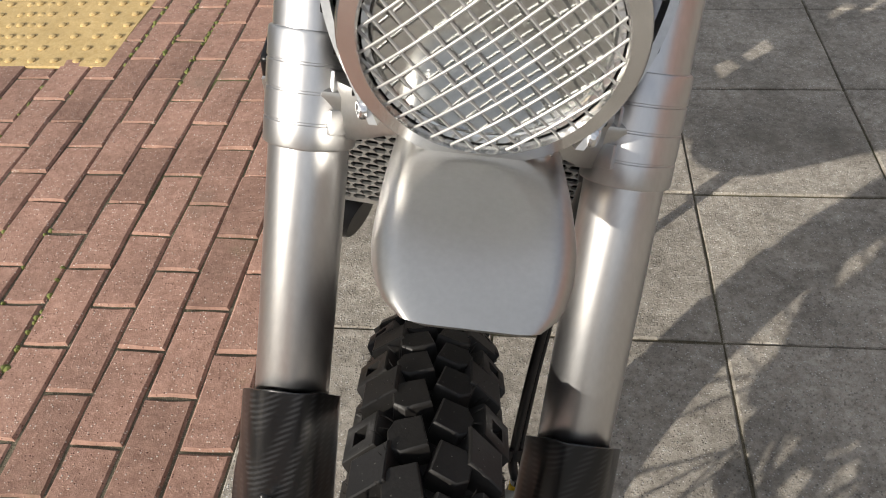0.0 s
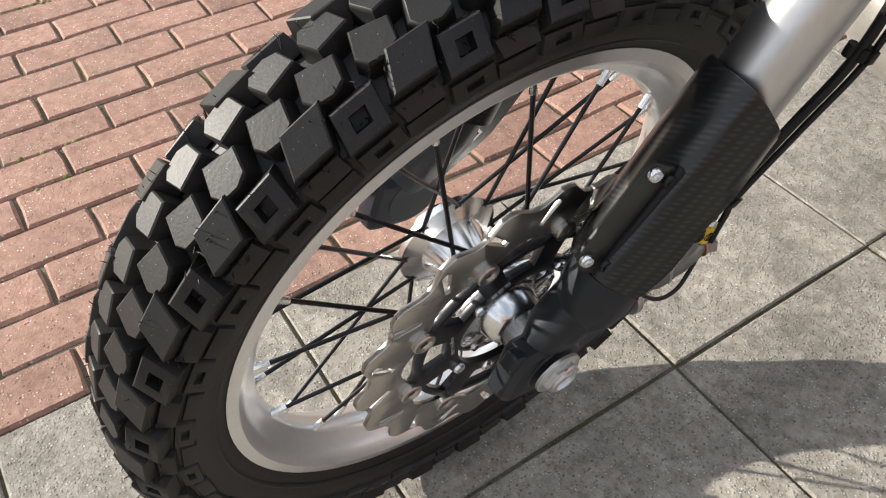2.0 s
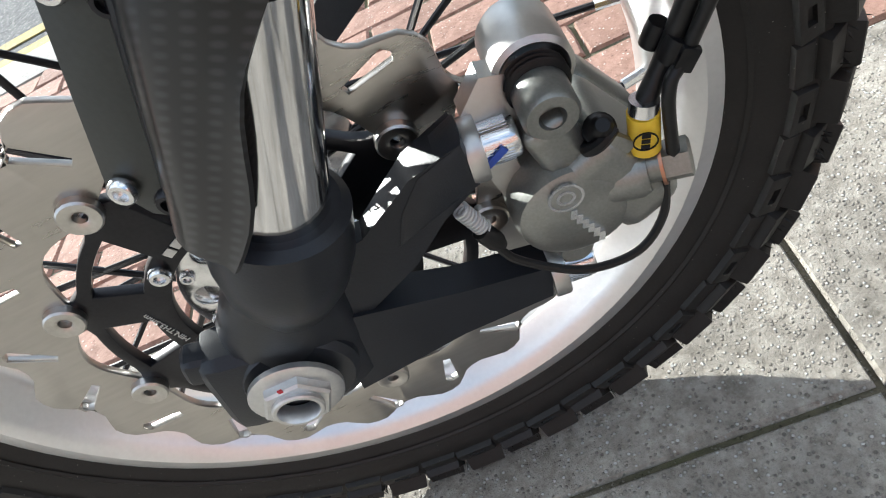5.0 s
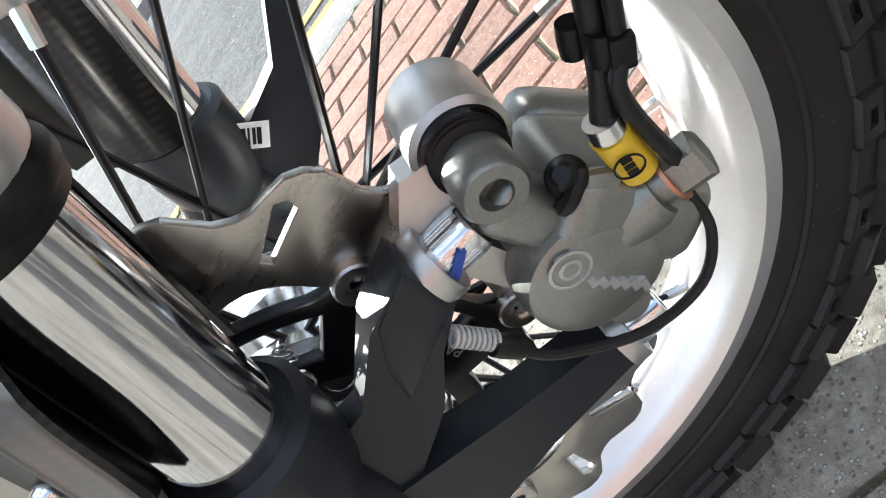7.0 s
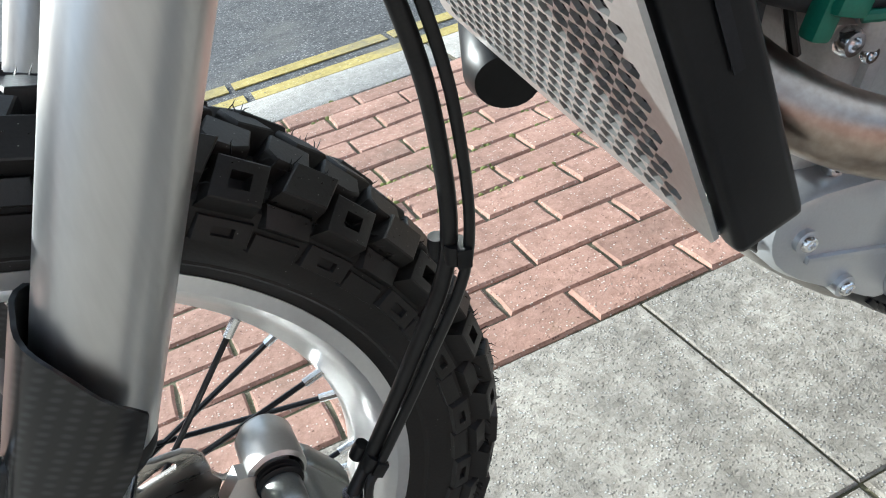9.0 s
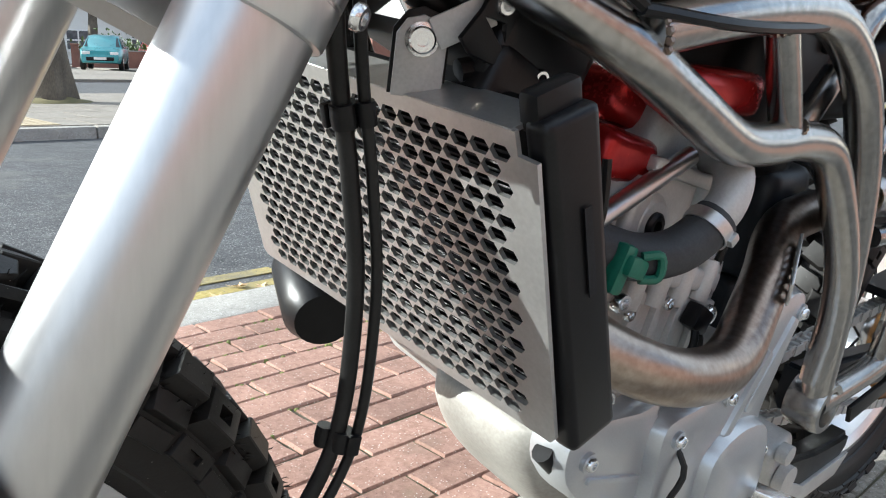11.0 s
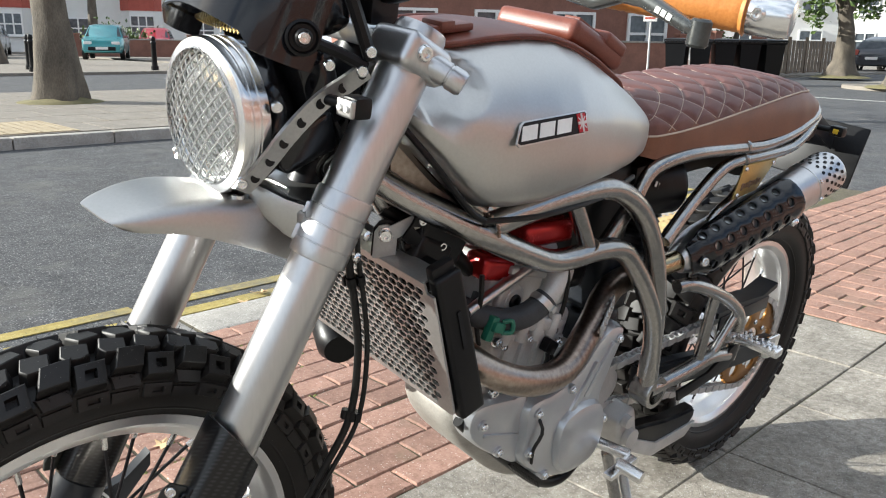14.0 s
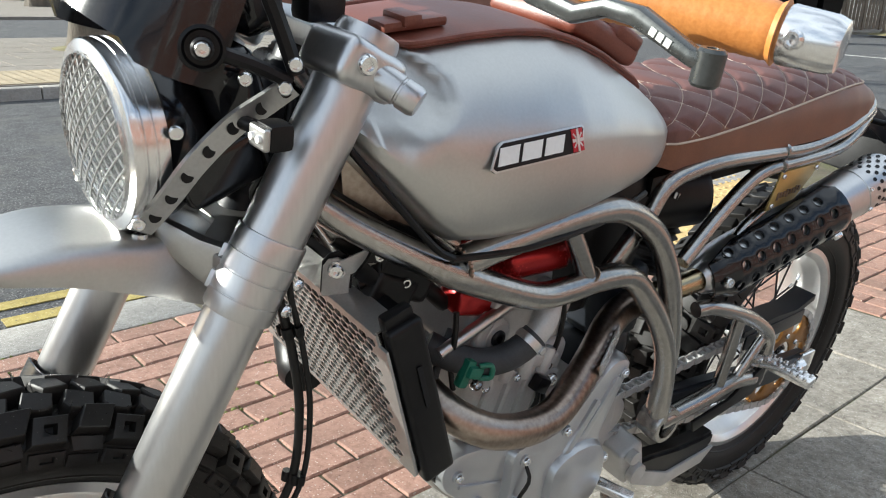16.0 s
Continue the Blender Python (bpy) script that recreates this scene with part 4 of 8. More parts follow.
# cast lettering on the body stays a plain raised ring and bars
bm = bmesh.new()
lathe(bm, [(0.0085, 0), (0.0085, 0.0012), (0.0072, 0.0012), (0.0072, 0)], at(0.1100, 0.152, 0.370) @ X_AXIS, 28, closed=True)
lathe(bm, [(0.0045, 0), (0.0045, 0.0012), (0.003, 0.0012), (0.003, 0)], at(0.1100, 0.152, 0.370) @ X_AXIS, 20, closed=True)
part("cast_ring", bm, POLISHED, caliper)
for j in range(6):
    bm = bmesh.new()
    box(bm, (0.0014, 0.003, 0.006), at(0.1108, 0.152 + 0.0016 * j, 0.3575 - 0.0046 * j, -18), 0)
    part("cast_letter", bm, POLISHED, caliper)
HOSE_LINE = [(0.103, 0.193, 0.372), (0.102, 0.197, 0.392), (0.096, 0.214, 0.410), (0.100, 0.253, 0.48), (0.106, 0.285, 0.552), (0.106, 0.289, 0.635), (0.103, 0.280, 0.700), (0.103, 0.268, 0.745), (0.112, 0.252, 0.79), (0.09, 0.262, 0.85), (0.06, 0.29, 0.95)]
bm = bmesh.new()
tube(bm, HOSE_LINE, 0.0047, 12, 8)
hose = front("brake_hose", bm, HOSE, "braided black brake hose clipped to a sensor cable")
bm = bmesh.new()
tube(bm, [(0.109, 0.202, 0.362), (0.107, 0.208, 0.40), (0.103, 0.221, 0.414), (0.107, 0.261, 0.482), (0.113, 0.293, 0.552), (0.113, 0.297, 0.636), (0.110, 0.288, 0.702), (0.110, 0.276, 0.748), (0.119, 0.260, 0.792), (0.097, 0.27, 0.85), (0.065, 0.3, 0.95)], 0.0031, 10, 8)
part("sensor_cable", bm, HOSE, hose)
bm = bmesh.new()
rod(bm, (0.103, 0.1925, 0.370), (0.1025, 0.1965, 0.3905), 0.0072, 20)
part("yellow_sleeve", bm, YELLOW, hose, "yellow sleeve on the hose end")
bm = bmesh.new()
lathe(bm, [(0.0055, 0), (0.0055, 0.0006), (0.0049, 0.0006), (0.0049, 0)], at(0.1100, 0.1925, 0.381) @ axis_to((1, -0.2, 0)), 20, closed=True)
part("sleeve_mark", bm, BLACK, hose)
for k in range(3):
    bm = bmesh.new()
    box(bm, (0.0022, 0.0038, 0.0004), at(0.1103, 0.1925, 0.381) @ axis_to((1, -0.2, 0)) @ at(0, 0, 0, 0, 0, 75) @ at(-0.0032 + 0.0032 * k, 0, 0), 0)
    part("hose_mark", bm, BLACK, hose)
bm = bmesh.new()
rod(bm, (0.1025, 0.1965, 0.3905), (0.1020, 0.1985, 0.3965), 0.0066, 16)
part("ferrule", bm, POLISHED, hose)
for c, d in (((0.0965, 0.2165, 0.4120), (0.1, 0.5, 0.8)), ((0.1075, 0.2875, 0.555), (0.02, 0.1, 1)), ((0.1045, 0.272, 0.735), (0, -0.3, 1))):
    bm = bmesh.new()
    m = Matrix.Translation(c) @ axis_to(d)
    lathe(bm, [(0.0064, -0.006), (0.0068, 0), (0.0064, 0.006)], m @ at(-0.001, -0.001, 0), 14)
    lathe(bm, [(0.0046, -0.006), (0.0050, 0), (0.0046, 0.006)], m @ at(0.006, 0.007, 0), 14)
    box(bm, (0.004, 0.008, 0.012), m @ at(-0.008, -0.004, 0), 0.001)
    part("hose_clip", bm, BLACK, hose)

# yokes
bm = bmesh.new()
pts = [(-0.100, 0.232), (-0.07, 0.250), (-0.035, 0.285), (0.035, 0.285), (0.07, 0.250), (0.100, 0.232), (0.098, 0.188), (0.06, 0.188), (0.02, 0.222), (-0.02, 0.222), (-0.06, 0.188), (-0.098, 0.188)]
cut_plate(pts, [], 0.028, at(0.004, 0.013, 0.812), 0.004, bm)
lower_yoke = front("lower_yoke", bm, ALU, "machined aluminium lower yoke with grooved fork clamps")
for side in (1, -1):
    bm = bmesh.new()
    m = fork_m(side, 0.812)
    lathe(bm, [(0.029, -0.040), (0.0306, -0.0395), (0.0312, -0.038), (0.0312, -0.0235), (0.0305, -0.0230), (0.0305, -0.0218), (0.0312, -0.0213), (0.0312, -0.0035), (0.0305, -0.003), (0.0305, -0.0018), (0.0312, -0.0013),
               (0.0312, 0.0145), (0.0305, 0.015), (0.0305, 0.0162), (0.0312, 0.0167), (0.0312, 0.034), (0.0306, 0.0355), (0.029, 0.036)], m, 64)
    clamp = part("fork_clamp", bm, BRUSHED, lower_yoke, "", smooth=25)
    # web that reaches forwards to the lamp bracket
    bm = bmesh.new()
    sect = [(-1, -0.7), (-0.7, -1), (0.7, -1), (1, -0.7), (1, 0.7), (0.7, 1), (-0.7, 1), (-1, 0.7)]
    loft(bm, [[Vector((0.004 + side * x, y, z)) + Vector((side * 0.003 * a, -tk * a, hh_ * b)) for a, b in sect] for x, y, z, tk, hh_ in ((0.092, 0.216, 0.806, 0.006, 0.023), (0.072, 0.198, 0.815, 0.006, 0.019), (0.054, 0.182, 0.828, 0.005, 0.015), (0.038, 0.174, 0.834, 0.004, 0.012))])
    part("lamp_arm", bm, ALU, lower_yoke, smooth=28)
    for h in (0.005, -0.020):
        bm = bmesh.new()
        box(bm, (0.014, 0.008, 0.0165), m @ at(0, 0, h) @ at(0, 0, 0, 0, 0, -side * 42) @ at(0, -0.0300, 0), 0.0015, 2)
        part("clamp_pad", bm, BRUSHED, lower_yoke, smooth=30)
        bolt(lower_yoke, m @ Vector((side * 0.026, 0.026, h)), m.to_3x3() @ Vector((side, 0.5, 0)), BOLT)
bm = cut_plate([(-0.11, 0.305), (-0.05, 0.345), (0.05, 0.345), (0.11, 0.305), (0.105, 0.275), (0.04, 0.30), (-0.04, 0.30), (-0.105, 0.275)], [], 0.022, at(0.004, 0.013, 0.995), 0.003)
upper_yoke = front("upper_yoke", bm, BRUSHED, "machined aluminium upper yoke with bar clamps")
for side in (1, -1):
    m = fork_m(side, 0.985)
    bm = bmesh.new()
    box(bm, (0.066, 0.068, 0.040), m @ at(0, -0.002, 0.002), 0.012, 4)
    part("fork_clamp", bm, BRUSHED, upper_yoke, "machined upper fork clamp")
    bm = bmesh.new()
    lathe(bm, [(0.0265, 0.02), (0.0265, 0.030), (0.024, 0.033), (0.014, 0.033), (0.013, 0.029), (0, 0.029)], m, 32)
    part("fork_cap", bm, ALU, upper_yoke)
    bm = bmesh.new()
    lathe(bm, [(0.0125, -0.020), (0.0135, -0.016), (0.0135, 0.014), (0.0122, 0.0148), (0.0122, 0.0165), (0.0135, 0.0172), (0.0135, 0.030), (0.0115, 0.034)], m @ at(side * 0.030, 0.012, 0.0) @ axis_to((side * 0.75, 0.62, -0.12)), 28)
    part("pinch_barrel", bm, BRUSHED, upper_yoke, "round machined clamp barrel")
    bolt(upper_yoke, m @ Vector((side * 0.0325, -0.016, 0.004)), (side, -0.15, 0), BOLT_L)
bm = bmesh.new()
rod(bm, (0, 0.272, 0.80), (0, 0.345, 0.99), 0.026, 28)
lathe(bm, [(0.034, 0), (0.036, 0.01), (0.036, 0.12), (0.034, 0.13)], Matrix.Translation((0, 0.290, 0.835)) @ axis_to((0, 0.40, 1)), 28)
front("steering_stem", bm, DARKCAST)

# handlebar, grip and lever on the left, mirrored bar on the right
bm = bmesh.new()
tube(bm, [(-0.44, 0.400, 1.078), (-0.30, 0.365, 1.082), (-0.17, 0.335, 1.085), (-0.09, 0.318, 1.05), (-0.05, 0.316, 1.045), (0.05, 0.316, 1.045), (0.09, 0.318, 1.05), (0.17, 0.335, 1.085), (0.30, 0.365, 1.082), (0.44, 0.400, 1.078)], 0.0115, 16, 5)
for x in (-0.05, 0.05):
    box(bm, (0.03, 0.04, 0.05), at(x, 0.318, 1.035), 0.006)
bar = front("handlebar", bm, ANODISED, "black handlebar with tan leather grips")
for side in (1, -1):
    bm = bmesh.new()
    a, b = Vector((side * 0.285, 0.361, 1.082)), Vector((side * 0.425, 0.396, 1.0785))
    prof, n = [], 40
    d = (b - a).length
    for i in range(n + 1):
        prof.append((0.0178 + 0.00035 * math.sin(i * 2.7) + (0.002 if i in (0, n) else 0), d * i / n))
    lathe(bm, prof, Matrix.Translation(a) @ axis_to(b - a), 28)
    part("grip", bm, GRIP, bar, "stitched orange-tan leather grip")
    bm = bmesh.new()
    lathe(bm, [(0.0165, 0), (0.0185, 0.004), (0.0175, 0.03), (0.0155, 0.036), (0.012, 0.037)], Matrix.Translation(b) @ axis_to(b - a), 28)
    e = part("bar_end", bm, POLISHED, bar, "machined aluminium bar end")
    bolt(bar, b + (b - a).normalized() * 0.016 + Vector((0, -0.018, 0.0)), (0, -1, 0), BOLT)
    bm = bmesh.new()
    cut_plate([(side * x, z) for x, z in ((0.205, 1.096), (0.25, 1.093), (0.285, 1.082), (0.322, 1.076), (0.345, 1.084), (0.370, 1.083), (0.410, 1.068), (0.422, 1.067), (0.422, 1.056), (0.410, 1.057), (0.366, 1.071), (0.345, 1.072), (0.320, 1.063), (0.282, 1.068), (0.245, 1.079), (0.205, 1.082))],
              [], 0.016, at(0, 0.330, 0) @ at(0, 0, 0, 90), 0.004, bm)
    lathe(bm, [(0.0070, -0.012), (0.0088, -0.010), (0.0088, 0.008), (0.0070, 0.010), (0.004, 0.010), (0.0035, 0.005), (0, 0.005)], at(side * 0.420, 0.330, 1.060), 24)
    lever = part("lever", bm, LEVER, bar, "grey machined clutch lever")
    if side > 0:
        for k in range(3):
            bm = bmesh.new()
            box(bm, (0.0045, 0.005, 0.0006), at(0.390, 0.3218, 1.0695) @ at(0, 0, 0, 90, 19, 0) @ at(-0.006 + 0.006 * k, 0, 0), 0)
            part("lever_mark", bm, SILVERINK, bar)
    bm = bmesh.new()
    box(bm, (0.050, 0.034, 0.030), at(side * 0.215, 0.338, 1.086), 0.006)
    lathe(bm, [(0.018, -0.016), (0.018, 0.016)], at(side * 0.24, 0.350, 1.085) @ X_AXIS, 20)
    part("lever_perch", bm, ANODISED, bar)

# mudguard
bm = bmesh.new()
rows = []
for i in range(29):
    u = i / 28
    e = 1 - min(1, u / 0.33)
    y = 0.022 + 0.235 * u
    w = (0.0570 - 0.004 * max(0, 0.5 - u)) * (0.66 + 0.34 * (1 - e ** 2.2) ** 0.6) - 0.004 * max(0, u - 0.5)
    top = 0.824 + 0.015 * math.sin(min(1, u * 3) * math.pi / 2) - 0.045 * max(0, u - 0.33) ** 1.4
    drop = 0.010 + 0.066 * u ** 0.9
    row = []
    for j in range(25):
        v = -1 + 2 * j / 24
        a = abs(v)
        x = w * math.copysign(math.sin(a * math.pi / 2) ** 0.86, v)
        row.append(bm.verts.new((x + 0.009, y + 0.016 * a ** 4 * e, top - drop * (0.22 * a ** 2 + 0.78 * max(0, (a - 0.5) / 0.5) ** 1.8))))
    rows.append(row)
for a, b in zip(rows, rows[1:]):
    for j in range(24):
        bm.faces.new((a[j], a[j + 1], b[j + 1], b[j]))
bmesh.ops.recalc_face_normals(bm, faces=bm.faces)
bmesh.ops.solidify(bm, geom=bm.faces[:], thickness=0.0022)
guard = front("front_mudguard", bm, ALU, "satin aluminium front mudguard", 50)
for x in (-0.035, 0.035):
    bm = bmesh.new()
    lathe(bm, [(0.007, 0), (0.007, 0.012)], at(x + 0.009, 0.158, 0.822), 18)
    part("spacer", bm, POLISHED, guard)

# headlight
HL = at(0.004, 0.139, 0.907) @ Matrix(((1, 0, 0, 0), (0, 0, -1, 0), (0, 1, 0, 0), (0, 0, 0, 1)))  # z axis points forward (-y)
HL = HL @ at(0, 0, 0, 3) @ Matrix.Diagonal((0.815, 0.815, 0.66, 1))
bm = bmesh.new()
lathe(bm, [(0.0835, 0.006), (0.0835, 0.0), (0.0855, 0.0015), (0.0965, -0.001), (0.0985, -0.004), (0.0985, -0.012), (0.0965, -0.0135), (0.0965, -0.0155), (0.0985, -0.017), (0.0985, -0.025), (0.0965, -0.0265), (0.0965, -0.0285),
           (0.0985, -0.030), (0.0985, -0.044), (0.092, -0.047), (0.088, -0.044), (0.0835, -0.010)], HL, 72, closed=True)
headlight = front("headlight", bm, POLISHED, "round headlight in a grooved aluminium ring with a wire grille")
bm = bmesh.new()
lathe(bm, [(0.093, -0.044), (0.092, -0.07), (0.080, -0.10), (0.05, -0.125), (0.0, -0.132)], HL, 48)
part("bowl", bm, GLOSSBLACK, headlight)
bm = bmesh.new()
lathe(bm, [(0.080, -0.012), (0.076, -0.034), (0.066, -0.060), (0.048, -0.084), (0.030, -0.097), (0.012, -0.103), (0.0, -0.103)], HL, 96)
for v in bm.verts:
    q = HL.inverted() @ v.co
    v.co = HL @ Vector((q.x, q.y, q.z + 0.0012 * math.cos(24 * math.atan2(q.y, q.x)) * min(1, math.hypot(q.x, q.y) / 0.06)))
part("reflector", bm, CHROME, headlight, "bright fluted reflector", smooth=70)
bm = bmesh.new()
lathe(bm, [(0.0825, -0.012), (0.0825, -0.007), (0.076, -0.0095), (0.0745, -0.014)], HL, 72, closed=True)
part("lens_rim", bm, POLISHED, headlight, "bright rim round the lens")
bm = bmesh.new()
lathe(bm, [(0.014, -0.098), (0.018, -0.060), (0.016, -0.034), (0.006, -0.030), (0.0, -0.030)], HL, 24)
part("bulb_shield", bm, DARKCAST, headlight)
bm = bmesh.new()
lathe(bm, [(0.082, -0.013), (0.082, -0.010), (0.065, -0.0045), (0.04, -0.001), (0.0, 0.0), (0.0, -0.003), (0.04, -0.004), (0.065, -0.0075)], HL, 64, closed=True)
lens = part("lens", bm, GLASS, headlight, "clear fluted headlamp glass")
lens.visible_shadow = False
bm = bmesh.new()
for k in range(26):
    for s in (1, -1):
        c = (k - 12.5) * 0.0132
        half = math.sqrt(max(0, 0.0836 ** 2 - c * c))
        if abs(c) < 0.082 and half > 0.006:
            line = []
            for j in range(9):
                t = -half + 2 * half * j / 8
                x, y = (c * 0.7071 + s * t * 0.7071), (-s * c * 0.7071 + t * 0.7071)
                line.append(HL @ Vector((x, y, 0.0115 - 0.012 * (x * x + y * y) / 0.0836 ** 2 + (0.0006 if s > 0 else -0.0006))))
            tube(bm, line, 0.0009, 6, 1)
part("wire_grille", bm, WIRE, headlight, "crossed steel wire grille")
for side in (1, -1):
    bm = bmesh.new()
    mid = [Vector((0.004 + side * x, y, z)) for x, y, z in ((0.058, 0.150, 0.844), (0.072, 0.160, 0.866), (0.083, 0.168, 0.885), (0.091, 0.178, 0.905), (0.097, 0.194, 0.926), (0.102, 0.212, 0.944), (0.110, 0.232, 0.960), (0.120, 0.246, 0.975))]
    line = catmull(mid, 4)
    strips = []
    for i, p in enumerate(line):
        d = (line[min(i + 1, len(line) - 1)] - line[max(i - 1, 0)]).normalized()
        nrm = Vector((1, 0, 0)).cross(d).normalized()
        strips.append([p + nrm * s * 0.0098 + Vector((side * t * 0.0025, 0, 0)) for s, t in ((-1, -1), (1, -1), (1, 1), (-1, 1))])
    loft(bm, strips)
    br = part("lamp_bracket", bm, PUNCHED, headlight, "drilled aluminium headlight bracket")
    for i in range(3, len(line) - 1, 4):
        b2 = bmesh.new()
        lathe(b2, [(0.0050, 0.0), (0.0054, 0.0004), (0.0054, 0.0012), (0.0, 0.0008)], Matrix.Translation(line[i] + Vector((side * 0.002, 0, 0))) @ axis_to((side, 0, 0)), 18)
        part("drilled_hole", b2, BLACK, headlight)
    for p in ((0.064, 0.147, 0.854), (0.084, 0.170, 0.934), (0.093, 0.222, 0.975)):
        bolt(headlight, (0.004 + side * p[0], p[1], p[2]), (side, -0.4, 0), BOLT)
    # indicator
    bm = bmesh.new()
    box(bm, (0.024, 0.022, 0.022), at(side * 0.144, 0.222, 0.944), 0.005)
    rod(bm, (side * 0.100, 0.214, 0.944), (side * 0.136, 0.222, 0.944), 0.006, 12)
    indicator = part("indicator", bm, BLACK, headlight, "small indicator with a clear lens")
    bm = bmesh.new()
    box(bm, (0.024, 0.006, 0.018), at(side * 0.144, 0.209, 0.944), 0.0028, 3)
    part("indicator_lens", bm, ALU, headlight)
    bm = bmesh.new()
    for dx in (-0.005, 0.005):
        lathe(bm, [(0.0035, 0), (0.003, 0.003)], at(side * 0.144 + dx, 0.2065, 0.944) @ axis_to((0, -1, 0)), 10)
    part("indicator_led", bm, WHITE, headlight)

# fly screen
bm = bmesh.new()
rows = []
for i in range(15):
    u = i / 14
    row = []
    for j in range(25):
        v = -1 + 2 * j / 24
        w = 0.108 - 0.018 * u
        low = 1.000 + 0.006 * math.cos(v * math.pi) - 0.024 * abs(v) ** 1.5 + (0.012 if abs(v) < 0.55 else 0)
        z = low + (1.185 - low) * u
        y = 0.118 + 0.075 * abs(v) ** 2.2 + 0.075 * u + 0.02 * u * u
        row.append(bm.verts.new((w * math.sin(v * 1.45) / math.sin(1.45), y, z)))
    rows.append(row)
for a, b in zip(rows, rows[1:]):
    for j in range(24):
        bm.faces.new((a[j], a[j + 1], b[j + 1], b[j]))
bmesh.ops.recalc_face_normals(bm, faces=bm.faces)
bmesh.ops.solidify(bm, geom=bm.faces[:], thickness=0.003)
screen = front("fly_screen", bm, GLOSSBLACK, "gloss black fly screen above the headlight", 50)
for side in (1, -1):
    bm = bmesh.new()
    m = Matrix.Translation((side * 0.1085, 0.180, 1.003)) @ axis_to((side * 0.95, -0.45, 0.1))
    lathe(bm, [(0.0165, 0.000), (0.0170, 0.003), (0.0145, 0.004), (0.0125, 0.001), (0.0, 0.001)], m, 32)
    lathe(bm, [(0.0085, 0.001), (0.0085, 0.008), (0.0068, 0.010), (0, 0.010)], m, 24)
    part("rubber_mount", bm, BLACK, screen)
    bolt(screen, m @ Vector((0, 0, 0.009)), (side * 0.95, -0.45, 0.1), BOLT)
    bm = bmesh.new()
    tube(bm, [(side * 0.108, 0.190, 1.0), (side * 0.115, 0.220, 0.990), (side * 0.124, 0.246, 0.978)], 0.006, 8, 3)
    tube(bm, [(side * 0.104, 0.210, 1.09), (side * 0.115, 0.235, 1.03), (side * 0.126, 0.250, 0.985)], 0.007, 8, 3)
    part("screen_stay", bm, BLACK, screen)
    for p in ((0.1295, 0.2460, 0.9934), (0.1260, 0.2400, 0.9747)):
        bolt(screen, (side * p[0], p[1], p[2]), (side, -0.5, 0), BOLT)
bm = bmesh.new()
for k in range(34):
    for s in (1, -1):
        v = -0.10 + 0.2 * k / 33
        tube(bm, [(v, 0.165 + 2.2 * v * v, 0.992), (v + s * 0.012, 0.170 + 2.2 * v * v, 1.012 - 0.2 * abs(v))], 0.0007, 4, 1)
part("brass_mesh", bm, BRASS, screen, "gold expanded mesh strip")
bm = bmesh.new()
box(bm, (0.16, 0.05, 0.10), at(0, 0.235, 0.945, 20), 0.02, 3)
pod = front("instrument_pod", bm, GLOSSBLACK, "black shell and wiring behind the headlight")
bm = bmesh.new()
box(bm, (0.10, 0.05, 0.07), at(0.0, 0.26, 1.03, 20), 0.02, 3)
part("dial_housing", bm, GLOSSBLACK, pod)
bm = bmesh.new()
box(bm, (0.17, 0.075, 0.05), at(0, 0.215, 0.895, 20), 0.012, 3)
part("wiring_shell", bm, GLOSSBLACK, pod)
bm = bmesh.new()
rnd = random.Random(5)
for k in range(9):
    x = -0.07 + 0.0175 * k
    tube(bm, [(x, 0.245, 0.93), (x * 0.9 + 0.02, 0.262 + 0.01 * rnd.random(), 0.88), (x * 0.7, 0.275, 0.835 + 0.02 * rnd.random()), (x * 0.8, 0.31, 0.80)], 0.0034, 7, 4)
front("wiring_loom", bm, HOSE, "black wires and clutch cable behind the lamp")

# ---- frame, tank, seat, engine, rear wheel (frame axes) ----
def rear(name, bm, material, label="", smooth=40):
    return part(name, bm, material, bike, label, None, smooth)


def mirror_pts(pts, s):
    return [(s * x, y, z) for x, y, z in pts]


